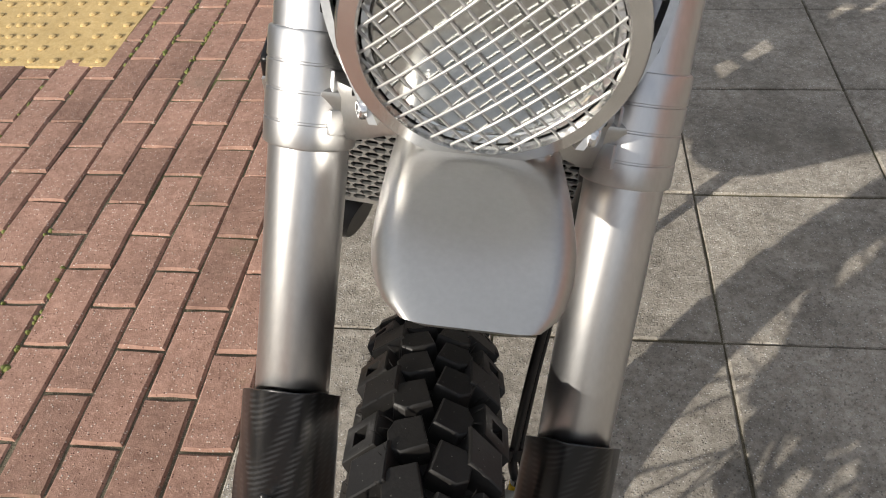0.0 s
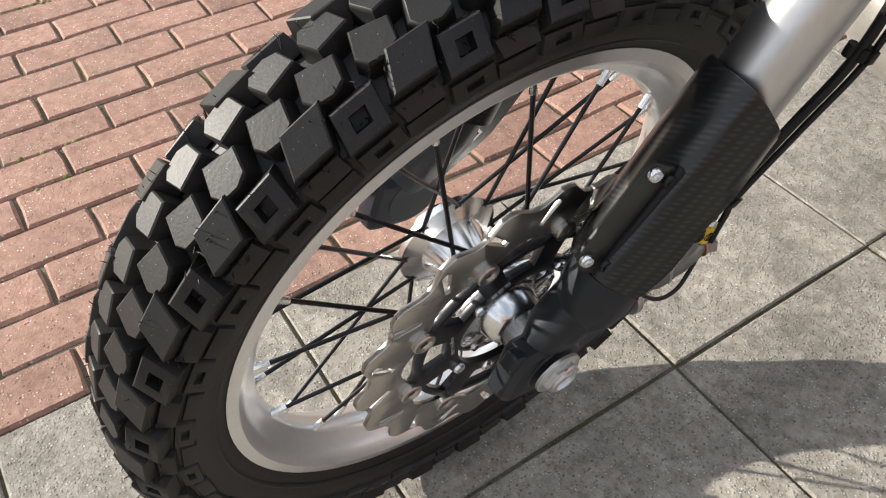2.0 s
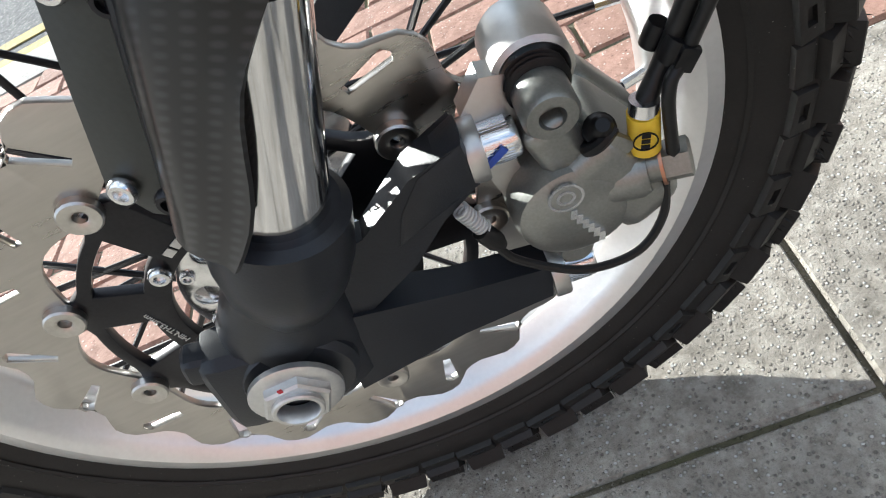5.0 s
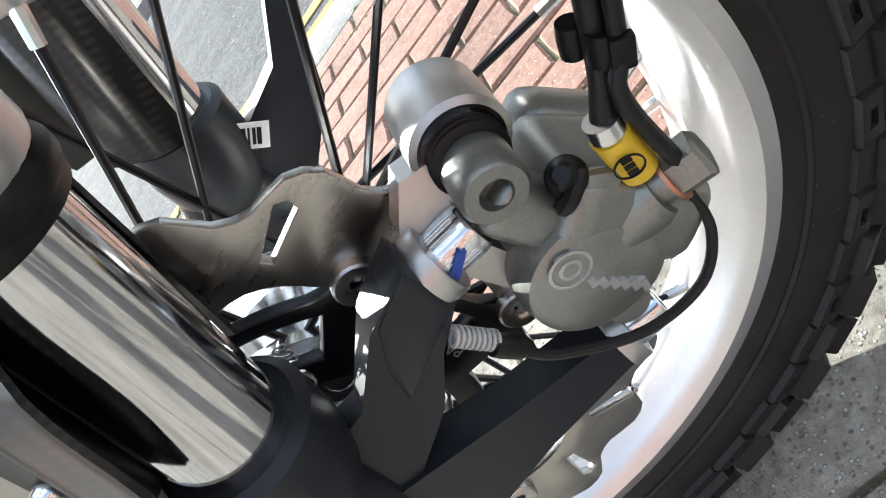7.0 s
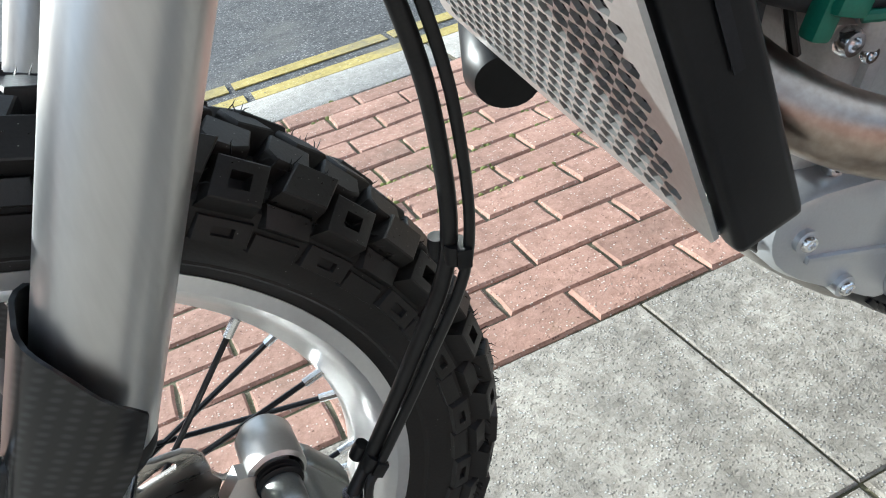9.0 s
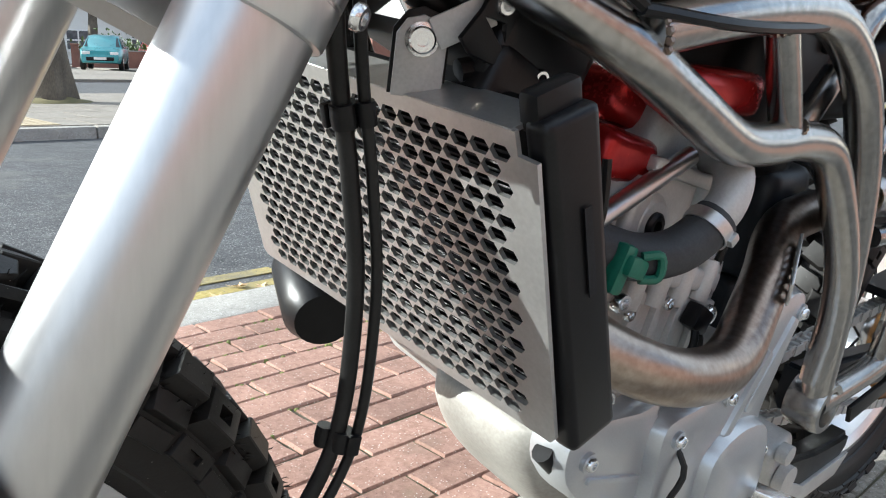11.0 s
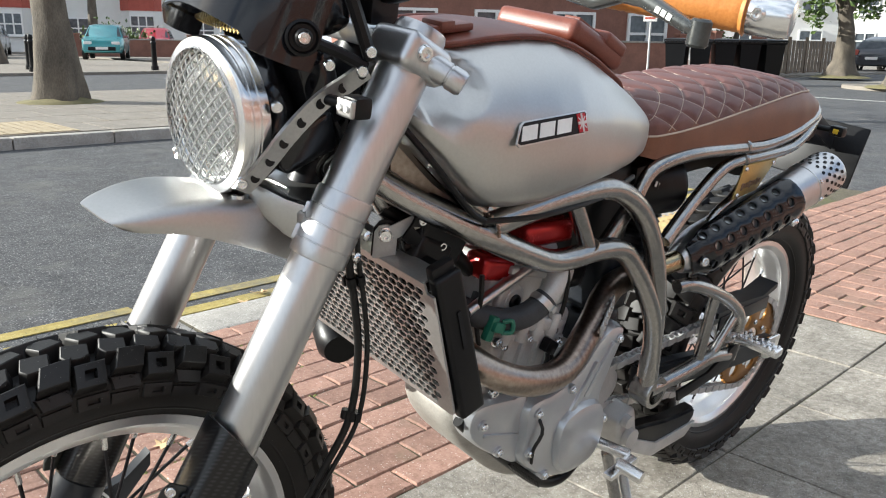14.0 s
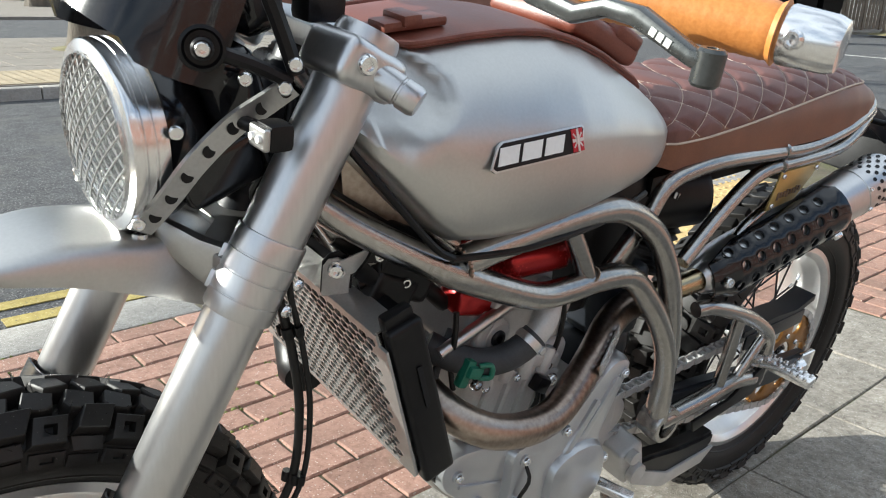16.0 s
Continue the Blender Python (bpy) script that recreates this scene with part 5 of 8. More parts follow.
for s, word in ((1, "left"), (-1, "right")):
    bm = bmesh.new()
    tube(bm, mirror_pts([(0.045, 0.30, 0.862), (0.080, 0.345, 0.825), (0.138, 0.432, 0.780), (0.148, 0.500, 0.748), (0.147, 0.575, 0.718), (0.145, 0.630, 0.712), (0.142, 0.690, 0.712), (0.140, 0.755, 0.700), (0.140, 0.810, 0.655), (0.140, 0.860, 0.600), (0.140, 0.895, 0.545), (0.138, 0.918, 0.48), (0.136, 0.935, 0.405)], s), 0.0165, 18, 5)
    fr = rear("frame_rail", bm, STEEL, "clear-coated bare steel frame tube")
    bm = bmesh.new()
    tube(bm, mirror_pts([(0.143, 0.452, 0.784), (0.146, 0.52, 0.797), (0.145, 0.595, 0.806), (0.142, 0.665, 0.808), (0.140, 0.720, 0.797), (0.140, 0.780, 0.763), (0.140, 0.825, 0.715), (0.141, 0.858, 0.66), (0.140, 0.892, 0.58), (0.138, 0.912, 0.51), (0.134, 0.925, 0.43)], s), 0.0165, 18, 5)
    part("upper_loop", bm, STEEL, fr)
    bm = bmesh.new()
    tube(bm, mirror_pts([(0.142, 0.612, 0.80), (0.142, 0.642, 0.757), (0.142, 0.668, 0.717)], s), 0.0125, 14, 2)
    part("cross_strut", bm, STEEL, fr)
    bm = bmesh.new()
    tube(bm, mirror_pts([(0.105, 0.815, 0.760), (0.10, 0.765, 0.690)], s), 0.0125, 14, 1)
    part("cross_strut", bm, STEEL, fr)
    bm = bmesh.new()
    tube(bm, mirror_pts([(0.03, 0.315, 0.955), (0.075, 0.37, 0.885), (0.125, 0.455, 0.795)], s), 0.013, 14, 4)
    tube(bm, mirror_pts([(0.04, 0.33, 0.84), (0.055, 0.40, 0.74), (0.06, 0.45, 0.66), (0.06, 0.49, 0.60)], s), 0.013, 12, 4)
    part("down_tube", bm, STEEL, fr)
    # weld beads where tubes meet
    bm = bmesh.new()
    for c, d, r in (((0.143, 0.455, 0.782), (0, 0.8, 0.2), 0.0175), ((0.142, 0.667, 0.722), (0, 0.45, -0.7), 0.0135), ((0.142, 0.614, 0.797), (0, 0.45, -0.7), 0.0135)):
        m = Matrix.Translation((s * c[0], c[1], c[2])) @ axis_to(d)
        for k in range(20):
            a = 2 * math.pi * k / 20
            lathe(bm, [(0.0024, -0.002), (0.003, 0), (0.0015, 0.0022)], m @ at(r * math.cos(a), r * math.sin(a), 0), 6)
    part("weld_bead", bm, HEADER, fr)
    # subframe
    bm = bmesh.new()
    tube(bm, mirror_pts([(0.125, 0.790, 0.778), (0.122, 0.812, 0.806), (0.120, 0.850, 0.821), (0.120, 0.936, 0.830), (0.120, 1.07, 0.828), (0.120, 1.17, 0.827), (0.118, 1.26, 0.838), (0.112, 1.335, 0.853), (0.095, 1.41, 0.866), (0.06, 1.46, 0.874), (0.0, 1.475, 0.876)], s), 0.0112, 14, 4)
    sub = rear("subframe_rail", bm, STEEL, "bare steel seat rail")
    bm = bmesh.new()
    tube(bm, mirror_pts([(0.132, 0.885, 0.690), (0.124, 0.955, 0.740), (0.120, 1.025, 0.786), (0.119, 1.075, 0.802), (0.119, 1.16, 0.806), (0.117, 1.28, 0.812), (0.110, 1.35, 0.832), (0.09, 1.43, 0.858)], s), 0.0112, 14, 4)
    part("lower_rail", bm, STEEL, sub)
    bm = bmesh.new()
    tube(bm, mirror_pts([(0.11, 1.03, 0.640), (0.11, 1.045, 0.672), (0.11, 1.075, 0.705), (0.11, 1.13, 0.735), (0.11, 1.18, 0.80)], s), 0.0088, 12, 4)
    part("hanger_tube", bm, STEEL, sub)
    bm = bmesh.new()
    for y, z in ((1.10, 0.829), (1.105, 0.805)):
        lathe(bm, [(0.0125, -0.004), (0.0138, 0), (0.0125, 0.004)], at(s * 0.120, y, z) @ axis_to((0, 1, 0.05)), 16)
    part("clamp_band", bm, STEEL, sub)
    # foot peg bracket tubes and peg
    bm = bmesh.new()
    tube(bm, mirror_pts([(0.13, 0.965, 0.592), (0.138, 1.00, 0.592), (0.145, 1.08, 0.563), (0.146, 1.155, 0.525), (0.145, 1.205, 0.485), (0.142, 1.222, 0.43), (0.140, 1.222, 0.385)], s), 0.0125, 14, 5)
    tube(bm, mirror_pts([(0.142, 1.09, 0.555), (0.140, 1.09, 0.42)], s), 0.0105, 12, 1)
    tube(bm, mirror_pts([(0.142, 1.195, 0.49), (0.140, 1.13, 0.40)], s), 0.0095, 12, 1)
    tube(bm, mirror_pts([(0.138, 0.93, 0.40), (0.14, 1.05, 0.405), (0.14, 1.13, 0.412), (0.14, 1.20, 0.40)], s), 0.0155, 16, 4)
    hang = rear("peg_hanger", bm, STEEL, "bare steel tubular foot peg hanger")
    bm = bmesh.new()
    box(bm, (0.085, 0.030, 0.016), at(s * 0.205, 1.185, 0.455, 0, 0, 6 * s), 0.004)
    for k in range(7):
        for q in (-1, 1):
            box(bm, (0.006, 0.006, 0.006), at(s * (0.170 + 0.0115 * k), 1.185 + q * 0.011, 0.4635), 0.0015)
    rod(bm, (s * 0.135, 1.185, 0.44), (s * 0.17, 1.185, 0.452), 0.012, 14)
    part("foot_peg", bm, POLISHED, hang, "toothed aluminium foot peg")
    bm = bmesh.new()
    cut_plate([(1.03, 0.352), (1.20, 0.372), (1.235, 0.41), (1.21, 0.425), (1.12, 0.385), (1.02, 0.375)], [], 0.006, Matrix(((0, 0, 1, s * 0.150), (1, 0, 0, 0), (0, 1, 0, 0), (0, 0, 0, 1))), 0.001, bm)
    part("shift_lever", bm, BLACK, hang)
bm = bmesh.new()
rod(bm, (0, 0.318, 0.82), (0, 0.365, 0.965), 0.036, 28)
rear("head_tube", bm, STEEL)
bm = bmesh.new()
loft(bm, [[Vector(q) for q in ((-0.06, 0.36, 0.84), (0.06, 0.36, 0.84), (0.05, 0.35, 0.94), (-0.05, 0.35, 0.94))], [Vector(q) for q in ((-0.11, 0.47, 0.77), (0.11, 0.47, 0.77), (0.10, 0.46, 0.83), (-0.10, 0.46, 0.83))]])
rear("frame_gusset", bm, HEADER, "flat steel frame gusset")
for s in (1, -1):
    bm = bmesh.new()
    lathe(bm, [(0.030, -0.02), (0.032, -0.014), (0.032, 0.014), (0.030, 0.02), (0.022, 0.02), (0.02, 0.0), (0, 0)], at(s * 0.132, 0.945, 0.395) @ axis_to((s, 0, 0)), 28)
    rear("swingarm_pivot", bm, STEEL, "open steel pivot tube")

# tank
TANK = [  # y, bottom, top, half width, corner power
    (0.322, 0.925, 0.960, 0.060, 2.0), (0.332, 0.908, 0.972, 0.098, 2.2), (0.352, 0.885, 0.981, 0.126, 2.5), (0.380, 0.855, 0.989, 0.146, 2.8), (0.410, 0.823, 0.996, 0.158, 3.0), (0.435, 0.805, 1.000, 0.165, 3.0), (0.475, 0.801, 1.005, 0.171, 3.0),
    (0.530, 0.802, 1.008, 0.174, 2.9), (0.585, 0.808, 1.006, 0.172, 2.8), (0.640, 0.815, 0.994, 0.166, 2.7), (0.690, 0.820, 0.977, 0.156, 2.6), (0.735, 0.826, 0.957, 0.145, 2.6), (0.775, 0.834, 0.938, 0.131, 2.6), (0.800, 0.842, 0.926, 0.116, 2.5), (0.812, 0.856, 0.914, 0.090, 2.3)]
ys = [t[0] for t in TANK]


def tank_at(y):
    i = max(0, min(len(TANK) - 2, sum(1 for q in ys if q <= y) - 1))
    a, b = TANK[i], TANK[i + 1]
    f = max(0, min(1, (y - a[0]) / (b[0] - a[0])))
    return [a[k] + (b[k] - a[k]) * f for k in range(1, 5)]


def tank_point(y, ang):
    zb, zt, w, pw = tank_at(y)
    c, s = math.cos(ang), math.sin(ang)
    pw = pw if s > 0 else 7.0
    x = w * math.copysign(abs(c) ** (2 / pw), c)
    z = (zb + zt) / 2 + (zt - zb) / 2 * math.copysign(abs(s) ** (2 / pw), s)
    # shoulders fall towards the top, flanks tuck in towards the bottom
    h = (z - zb) / (zt - zb)
    g = max(0, min(1, (h - 0.40) / 0.60))
    x *= 1 - 0.24 * g * g * (3 - 2 * g) - 0.04 * max(0, 0.25 - h)
    d = math.hypot((y - 0.370) / 0.056, (z - 0.956) / 0.036)
    if d < 1 and abs(x) > 0.05:
        k = 1 - d ** 9
        x -= math.copysign(0.032 * k * (1 - 0.25 * d * d), x)
    return Vector((x, y, z))


bm = bmesh.new()
yy = [0.322 + (0.812 - 0.322) * (0.5 - 0.5 * math.cos(math.pi * k / 84)) for k in range(85)]
loft(bm, [[tank_point(y, 2 * math.pi * k / 128) for k in range(128)] for y in yy])
tank = rear("fuel_tank", bm, ALU, "satin brushed aluminium fuel tank with knee dents", 60)
bm = bmesh.new()
strip = []
for k in range(41):
    y = 0.335 + 0.47 * k / 40
    zb, zt, w, pw = tank_at(y)
    strip.append((0, y, zb - 0.004))
tube(bm, [(0.155, 0.43, 0.797), (0.162, 0.53, 0.794), (0.152, 0.66, 0.799), (0.13, 0.76, 0.812)], 0.004, 8, 4)
tube(bm, [(0.10, 0.325, 0.915), (0.135, 0.36, 0.868), (0.150, 0.41, 0.812), (0.155, 0.432, 0.798)], 0.004, 8, 4)
part("rubber_edge", bm, BLACK, tank)
# badge on the left flank
def flank(y, z):
    """The point of the left flank at y and height z."""
    return min((tank_point(y, radians(-40 + 0.5 * k)) for k in range(240)), key=lambda p: abs(p.z - z))


bc = flank(0.507, 0.908)
bx = (flank(0.560, 0.9125) - flank(0.452, 0.9035)).normalized()
bn = bx.cross(flank(0.507, 0.924) - flank(0.507, 0.892)).normalized()
by = bn.cross(bx).normalized()
BM = Matrix((bx, by, bn)).transposed().to_4x4()
BM.translation = bc + bn * 0.001
BM = BM @ Matrix.Diagonal((0.95, 0.88, 1, 1))
out = [(-0.064, -0.012), (-0.060, -0.016), (0.058, -0.016), (0.062, -0.012), (0.068, 0.013), (0.066, 0.016), (-0.046, 0.016), (-0.052, 0.012)]
part("badge", cut_plate(out, [], 0.003, BM @ at(0, 0, 0.001), 0.0004), SILVERINK, tank, "silver-edged black tank badge")
part("badge_field", cut_plate([(x * 0.965, y * 0.87) for x, y in out], [], 0.003, BM @ at(0, 0, 0.0016), 0.0), BLACK, tank)
# the maker's mark as three plain slanted blocks
for k in range(3):
    cx = -0.040 + 0.031 * k
    slanted = [(cx + sx * 0.0130 + 0.35 * sy * 0.0095, sy * 0.0095) for sx, sy in ((-1, -1), (1, -1), (1, 1), (-1, 1))]
    part("badge_block", cut_plate(slanted, [], 0.0012, BM @ at(0, 0, 0.0034), 0.0), WHITE, tank)
bm = bmesh.new()
box(bm, (0.016, 0.026, 0.001), BM @ at(0.055, 0, 0.0034), 0)
part("badge_flag", bm, REDMARK, tank)
bm = bmesh.new()
box(bm, (0.016, 0.004, 0.001), BM @ at(0.055, 0, 0.0040), 0)
box(bm, (0.003, 0.026, 0.001), BM @ at(0.055, 0, 0.0041), 0)
box(bm, (0.020, 0.0018, 0.001), BM @ at(0.055, 0, 0.0039, 0, 0, 52), 0)
box(bm, (0.020, 0.0018, 0.001), BM @ at(0.055, 0, 0.00385, 0, 0, -52), 0)
part("badge_cross", bm, SILVERINK, tank)
# leather tank strap with pouch
bm = bmesh.new()
rows = []
for k in range(33):
    y = 0.350 + 0.455 * k / 32
    zb, zt, w, pw = tank_at(y)
    hw = 0.085 - 0.012 * math.sin(math.pi * k / 32) - 0.03 * max(0, k / 32 - 0.75)
    row = []
    for j in range(13):
        a = math.pi / 2 - (-1 + 2 * j / 12) * 0.60 * (hw / 0.085)
        p = tank_point(y, a)
        row.append(p + Vector((0, 0, 0.004)) + Vector((p.x, 0, 0)).normalized() * 0.0025)
    rows.append(row)
vv = [[bm.verts.new(p) for p in r] for r in rows]
for a, b in zip(vv, vv[1:]):
    for j in range(12):
        bm.faces.new((a[j], a[j + 1], b[j + 1], b[j]))
bmesh.ops.recalc_face_normals(bm, faces=bm.faces)
bmesh.ops.solidify(bm, geom=bm.faces[:], thickness=0.004)
strap = rear("tank_strap", bm, BAG, "oxblood leather tank strap with a pouch and buckle", 50)
bm = bmesh.new()
for s in (0, 12):
    tube(bm, [Vector(r[s]) + Vector((0, 0, 0.002)) for r in rows[::2]], 0.0032, 8, 2)
part("piping", bm, BAG, strap)
bm = bmesh.new()
box(bm, (0.15, 0.13, 0.030), at(0.0, 0.700, 0.990, -21), 0.012, 3)
box(bm, (0.155, 0.055, 0.020), at(0.0, 0.735, 0.992, -24), 0.008, 3)
box(bm, (0.028, 0.11, 0.007), at(0.045, 0.715, 1.002, -23), 0.003)
part("pouch", bm, BAG, strap, "leather pouch on the tank strap")
bm = bmesh.new()
box(bm, (0.030, 0.075, 0.010), at(0.05, 0.425, 1.006, 6), 0.004)
box(bm, (0.038, 0.022, 0.012), at(0.05, 0.418, 1.010, 6), 0.004)
part("buckle_tab", bm, BAG, strap)

# seat
SEAT = [(0.806, 0.832, 0.900, 0.100), (0.83, 0.828, 0.912, 0.116), (0.88, 0.828, 0.918, 0.122), (0.96, 0.832, 0.922, 0.124), (1.06, 0.836, 0.929, 0.125), (1.16, 0.838, 0.935, 0.126), (1.25, 0.842, 0.938, 0.126), (1.33, 0.850, 0.937, 0.123), (1.40, 0.860, 0.929, 0.115), (1.45, 0.868, 0.916, 0.102), (1.485, 0.876, 0.900, 0.082), (1.50, 0.884, 0.893, 0.06)]

SEAT = [(y if y < 1.1 else 1.1 + (y - 1.1) * 0.87, a, b - 0.03 * max(0, y - 1.2), w) for y, a, b, w in SEAT]

def seat_at(y):
    i = max(0, min(len(SEAT) - 2, sum(1 for q in SEAT if q[0] <= y) - 1))
    a, b = SEAT[i], SEAT[i + 1]
    f = max(0, min(1, (y - a[0]) / (b[0] - a[0])))
    f = f * f * (3 - 2 * f) if i in (0,) else f
    return [a[k] + (b[k] - a[k]) * f for k in range(1, 4)]


def seat_point(y, t):
    """t runs over the section from the left lower edge (0) over the top to the right (1)."""
    zb, zt, w = seat_at(y)
    a = math.pi * t
    c, s = math.cos(a), math.sin(a)
    return Vector((w * math.copysign(abs(c) ** 0.62, c), y, zb + (zt - zb) * abs(s) ** 0.62))


bm = bmesh.new()
sy = [0.806 + 0.642 * k / 60 for k in range(61)]
rows = [[seat_point(y, j / 48) for j in range(49)] for y in sy]
loft(bm, [r + [Vector((0, r[0].y, r[0].z - 0.002))] for r in rows])
seat = rear("seat", bm, LEATHER, "tan and maroon leather seat with diamond quilting", 60)


def quilt_edge(y):
    """Share of the section, from the side, at which the quilted top begins."""
    u = (y - 0.81) / 0.612
    return 0.075 + 0.21 * max(0, u) ** 1.4 + (0.25 * max(0, (u - 0.88) / 0.12) ** 2)


bm = bmesh.new()
rows = []
for k in range(150):
    y = 0.812 + 0.598 * k / 149
    e = quilt_edge(y)
    row = []
    for j in range(101):
        t = e + (1 - 2 * e) * j / 100
        p = seat_point(y, t)
        arc = (t - 0.5) * 0.33
        u1, u2 = ((arc + (y - 0.8)) / 0.062) % 1, ((arc - (y - 0.8)) / 0.062) % 1
        d = min(min(u1, 1 - u1), min(u2, 1 - u2)) * 0.062
        puff = 0.0052 * (1 - math.exp(-d / 0.006))
        edge = min(j, 100 - j) / 100
        nrm = Vector((p.x * 0.7, 0, 0.12)).normalized()
        row.append(bm.verts.new(p + nrm * (-0.0010 + puff * min(1, edge * 14))))
    rows.append(row)
for a, b in zip(rows, rows[1:]):
    for j in range(100):
        bm.faces.new((a[j], a[j + 1], b[j + 1], b[j]))
quilt = part("quilted_panel", bm, QUILT, seat, "diamond-quilted maroon leather panel", smooth=80)
bm = bmesh.new()
edge_l = [seat_point(y, quilt_edge(y)) + Vector((0.001, 0, 0.0015)) for y in [0.812 + 0.598 * k / 40 for k in range(41)]]
edge_r = [Vector((-p.x, p.y, p.z)) for p in edge_l]
for ln in (edge_l, edge_r):
    tube(bm, ln, 0.0016, 6, 1)
part("piping", bm, THREAD, seat)
bm = bmesh.new()
for sgn in (1, -1):
    for k in range(-8, 22):
        ln = []
        for q in range(60):
            arc = -0.165 + 0.33 * q / 59
            y = 0.8 + (k * 0.062 - sgn * arc)
            t = arc / 0.33 + 0.5
            if 0.814 < y < 1.408 and quilt_edge(y) + 0.01 < t < 1 - quilt_edge(y) - 0.01:
                p = seat_point(y, t)
                ln.append(p + Vector((p.x * 0.7, 0, 0.12)).normalized() * 0.0002)
        if len(ln) > 3:
            tube(bm, ln[::2], 0.0006, 4, 1)
part("stitching", bm, THREAD, seat, "pale diamond stitching")
bm = bmesh.new()
tube(bm, [(0.0, 1.448, 0.885), (0.02, 1.458, 0.890), (0.04, 1.454, 0.893)], 0.004, 8, 3)
part("seat_tab", bm, BAG, seat)

# tail, plate and lamp
bm = bmesh.new()
for s in (1, -1):
    cut_plate([(1.40, 0.872), (1.56, 0.845), (1.665, 0.80), (1.665, 0.76), (1.60, 0.79), (1.50, 0.825), (1.40, 0.850)], [ring_pts(0.012, 12, 1.505, 0.842)], 0.004, Matrix(((0, 0, 1, s * 0.045), (1, 0, 0, 0), (0, 1, 0, 0), (0, 0, 0, 1))), 0.0005, bm)
tail = rear("plate_hanger", bm, DARKCAST, "dark metal number plate hanger")
bm = bmesh.new()
box(bm, (0.19, 0.006, 0.14), at(0.015, 1.675, 0.752, -14), 0.004)
part("plate_back", bm, BLACK, tail, "plain black number plate holder")
bm = bmesh.new()
lathe(bm, [(0.02, 0), (0.024, 0.006), (0.024, 0.02), (0.018, 0.026)], at(0, 1.56, 0.84) @ axis_to((0, 1, 0)), 20)
part("tail_lamp", bm, REDTILE, tail)
for s in (1, -1):
    bm = bmesh.new()
    rod(bm, (s * 0.045, 1.535, 0.822), (s * 0.085, 1.545, 0.822), 0.006, 10)
    box(bm, (0.03, 0.024, 0.022), at(s * 0.095, 1.548, 0.822), 0.005)
    part("rear_indicator", bm, BLACK, tail)
    bm = bmesh.new()
    box(bm, (0.012, 0.004, 0.010), at(s * 0.095, 1.535, 0.822), 0.002)
    part("indicator_lens", bm, YELLOW, tail)

# exhaust: header, mid pipe, silencer, shield
PIPE = [(0.055, 0.45, 0.63), (0.090, 0.462, 0.602), (0.132, 0.482, 0.578), (0.162, 0.515, 0.561), (0.170, 0.56, 0.548), (0.167, 0.61, 0.540), (0.159, 0.650, 0.544), (0.146, 0.690, 0.560), (0.130, 0.735, 0.583), (0.110, 0.780, 0.603), (0.100, 0.82, 0.615), (0.100, 0.87, 0.622)]
bm = bmesh.new()
tube(bm, PIPE, 0.0215, 22, 6)
exhaust = rear("exhaust", bm, HEADER, "heat-tinted exhaust header with a brushed silencer")
bm = bmesh.new()
tube(bm, [(0.100, 0.860, 0.620), (0.101, 0.91, 0.622), (0.105, 0.955, 0.626), (0.109, 0.995, 0.632)], 0.0185, 20, 4)
part("link_pipe", bm, GOLDPIPE, exhaust, "straw-coloured link pipe")
E0, E1 = Vector((0.106, 0.984, 0.626)), Vector((0.160, 1.386, 0.770))
EM = Matrix.Translation(E0) @ axis_to(E1 - E0)
EL = (E1 - E0).length
bm = bmesh.new()
lathe(bm, [(0.020, 0.0), (0.024, 0.004), (0.040, 0.05), (0.042, 0.07), (0.042, EL - 0.085), (0.0432, EL - 0.084), (0.0432, EL - 0.076), (0.042, EL - 0.075), (0.042, EL - 0.01), (0.038, EL), (0.030, EL), (0.028, EL - 0.03), (0.0, EL - 0.03)], EM, 48)
sil = part("silencer", bm, BRUSHED, exhaust, "brushed stainless silencer with a drilled end cap")
bm = bmesh.new()
for k in range(16):
    for j in range(5):
        a = 2 * math.pi * (k + 0.5 * (j % 2)) / 16
        lathe(bm, [(0.0036, 0.0), (0.0036, 0.0009), (0.0, 0.0006)], EM @ at(0, 0, EL - 0.062 + 0.0115 * j) @ at(0, 0, 0, 0, 0, math.degrees(a)) @ at(0.0418, 0, 0) @ X_AXIS, 8)
part("drilled_hole", bm, BLACK, sil)
for a in (150, 200, 260):
    bolt(exhaust, EM @ at(0, 0, EL - 0.080) @ at(0, 0, 0, 0, 0, a) @ Vector((0.043, 0, 0)), (EM @ at(0, 0, 0, 0, 0, a)).to_3x3() @ Vector((1, 0, 0)), BOLT_S)
# shield, a drilled black half shell on the outside
out_dir = EM.inverted().to_3x3() @ Vector((1, -0.15, 0.15))
a_mid = math.atan2(out_dir.y, out_dir.x)
bm = bmesh.new()
RS, S0, S1 = 0.047, 0.008, 0.288
holes = []
for j in range(9):
    for k in range(4):
        u, w = S0 + 0.036 + 0.0325 * j + 0.016 * (k % 2), -0.045 + 0.029 * k
        holes.append((u, w, 0.0078))
outl = [(S0 + 0.004, -0.050), (S0 + 0.06, -0.062), (S1 - 0.015, -0.066), (S1, -0.052), (S1 + 0.004, 0.0), (S1, 0.052), (S1 - 0.015, 0.066), (S0 + 0.06, 0.062), (S0 + 0.004, 0.048), (S0 - 0.004, 0.0)]
fl = cut_plate(outl, [ring_pts(r, 16, u, w) for u, w, r in holes if u < S1 - 0.03 and abs(w) < 0.056], 0.004, None, 0.0006)
bmesh.ops.subdivide_edges(fl, edges=[e for e in fl.edges if e.calc_length() > 0.03], cuts=3)
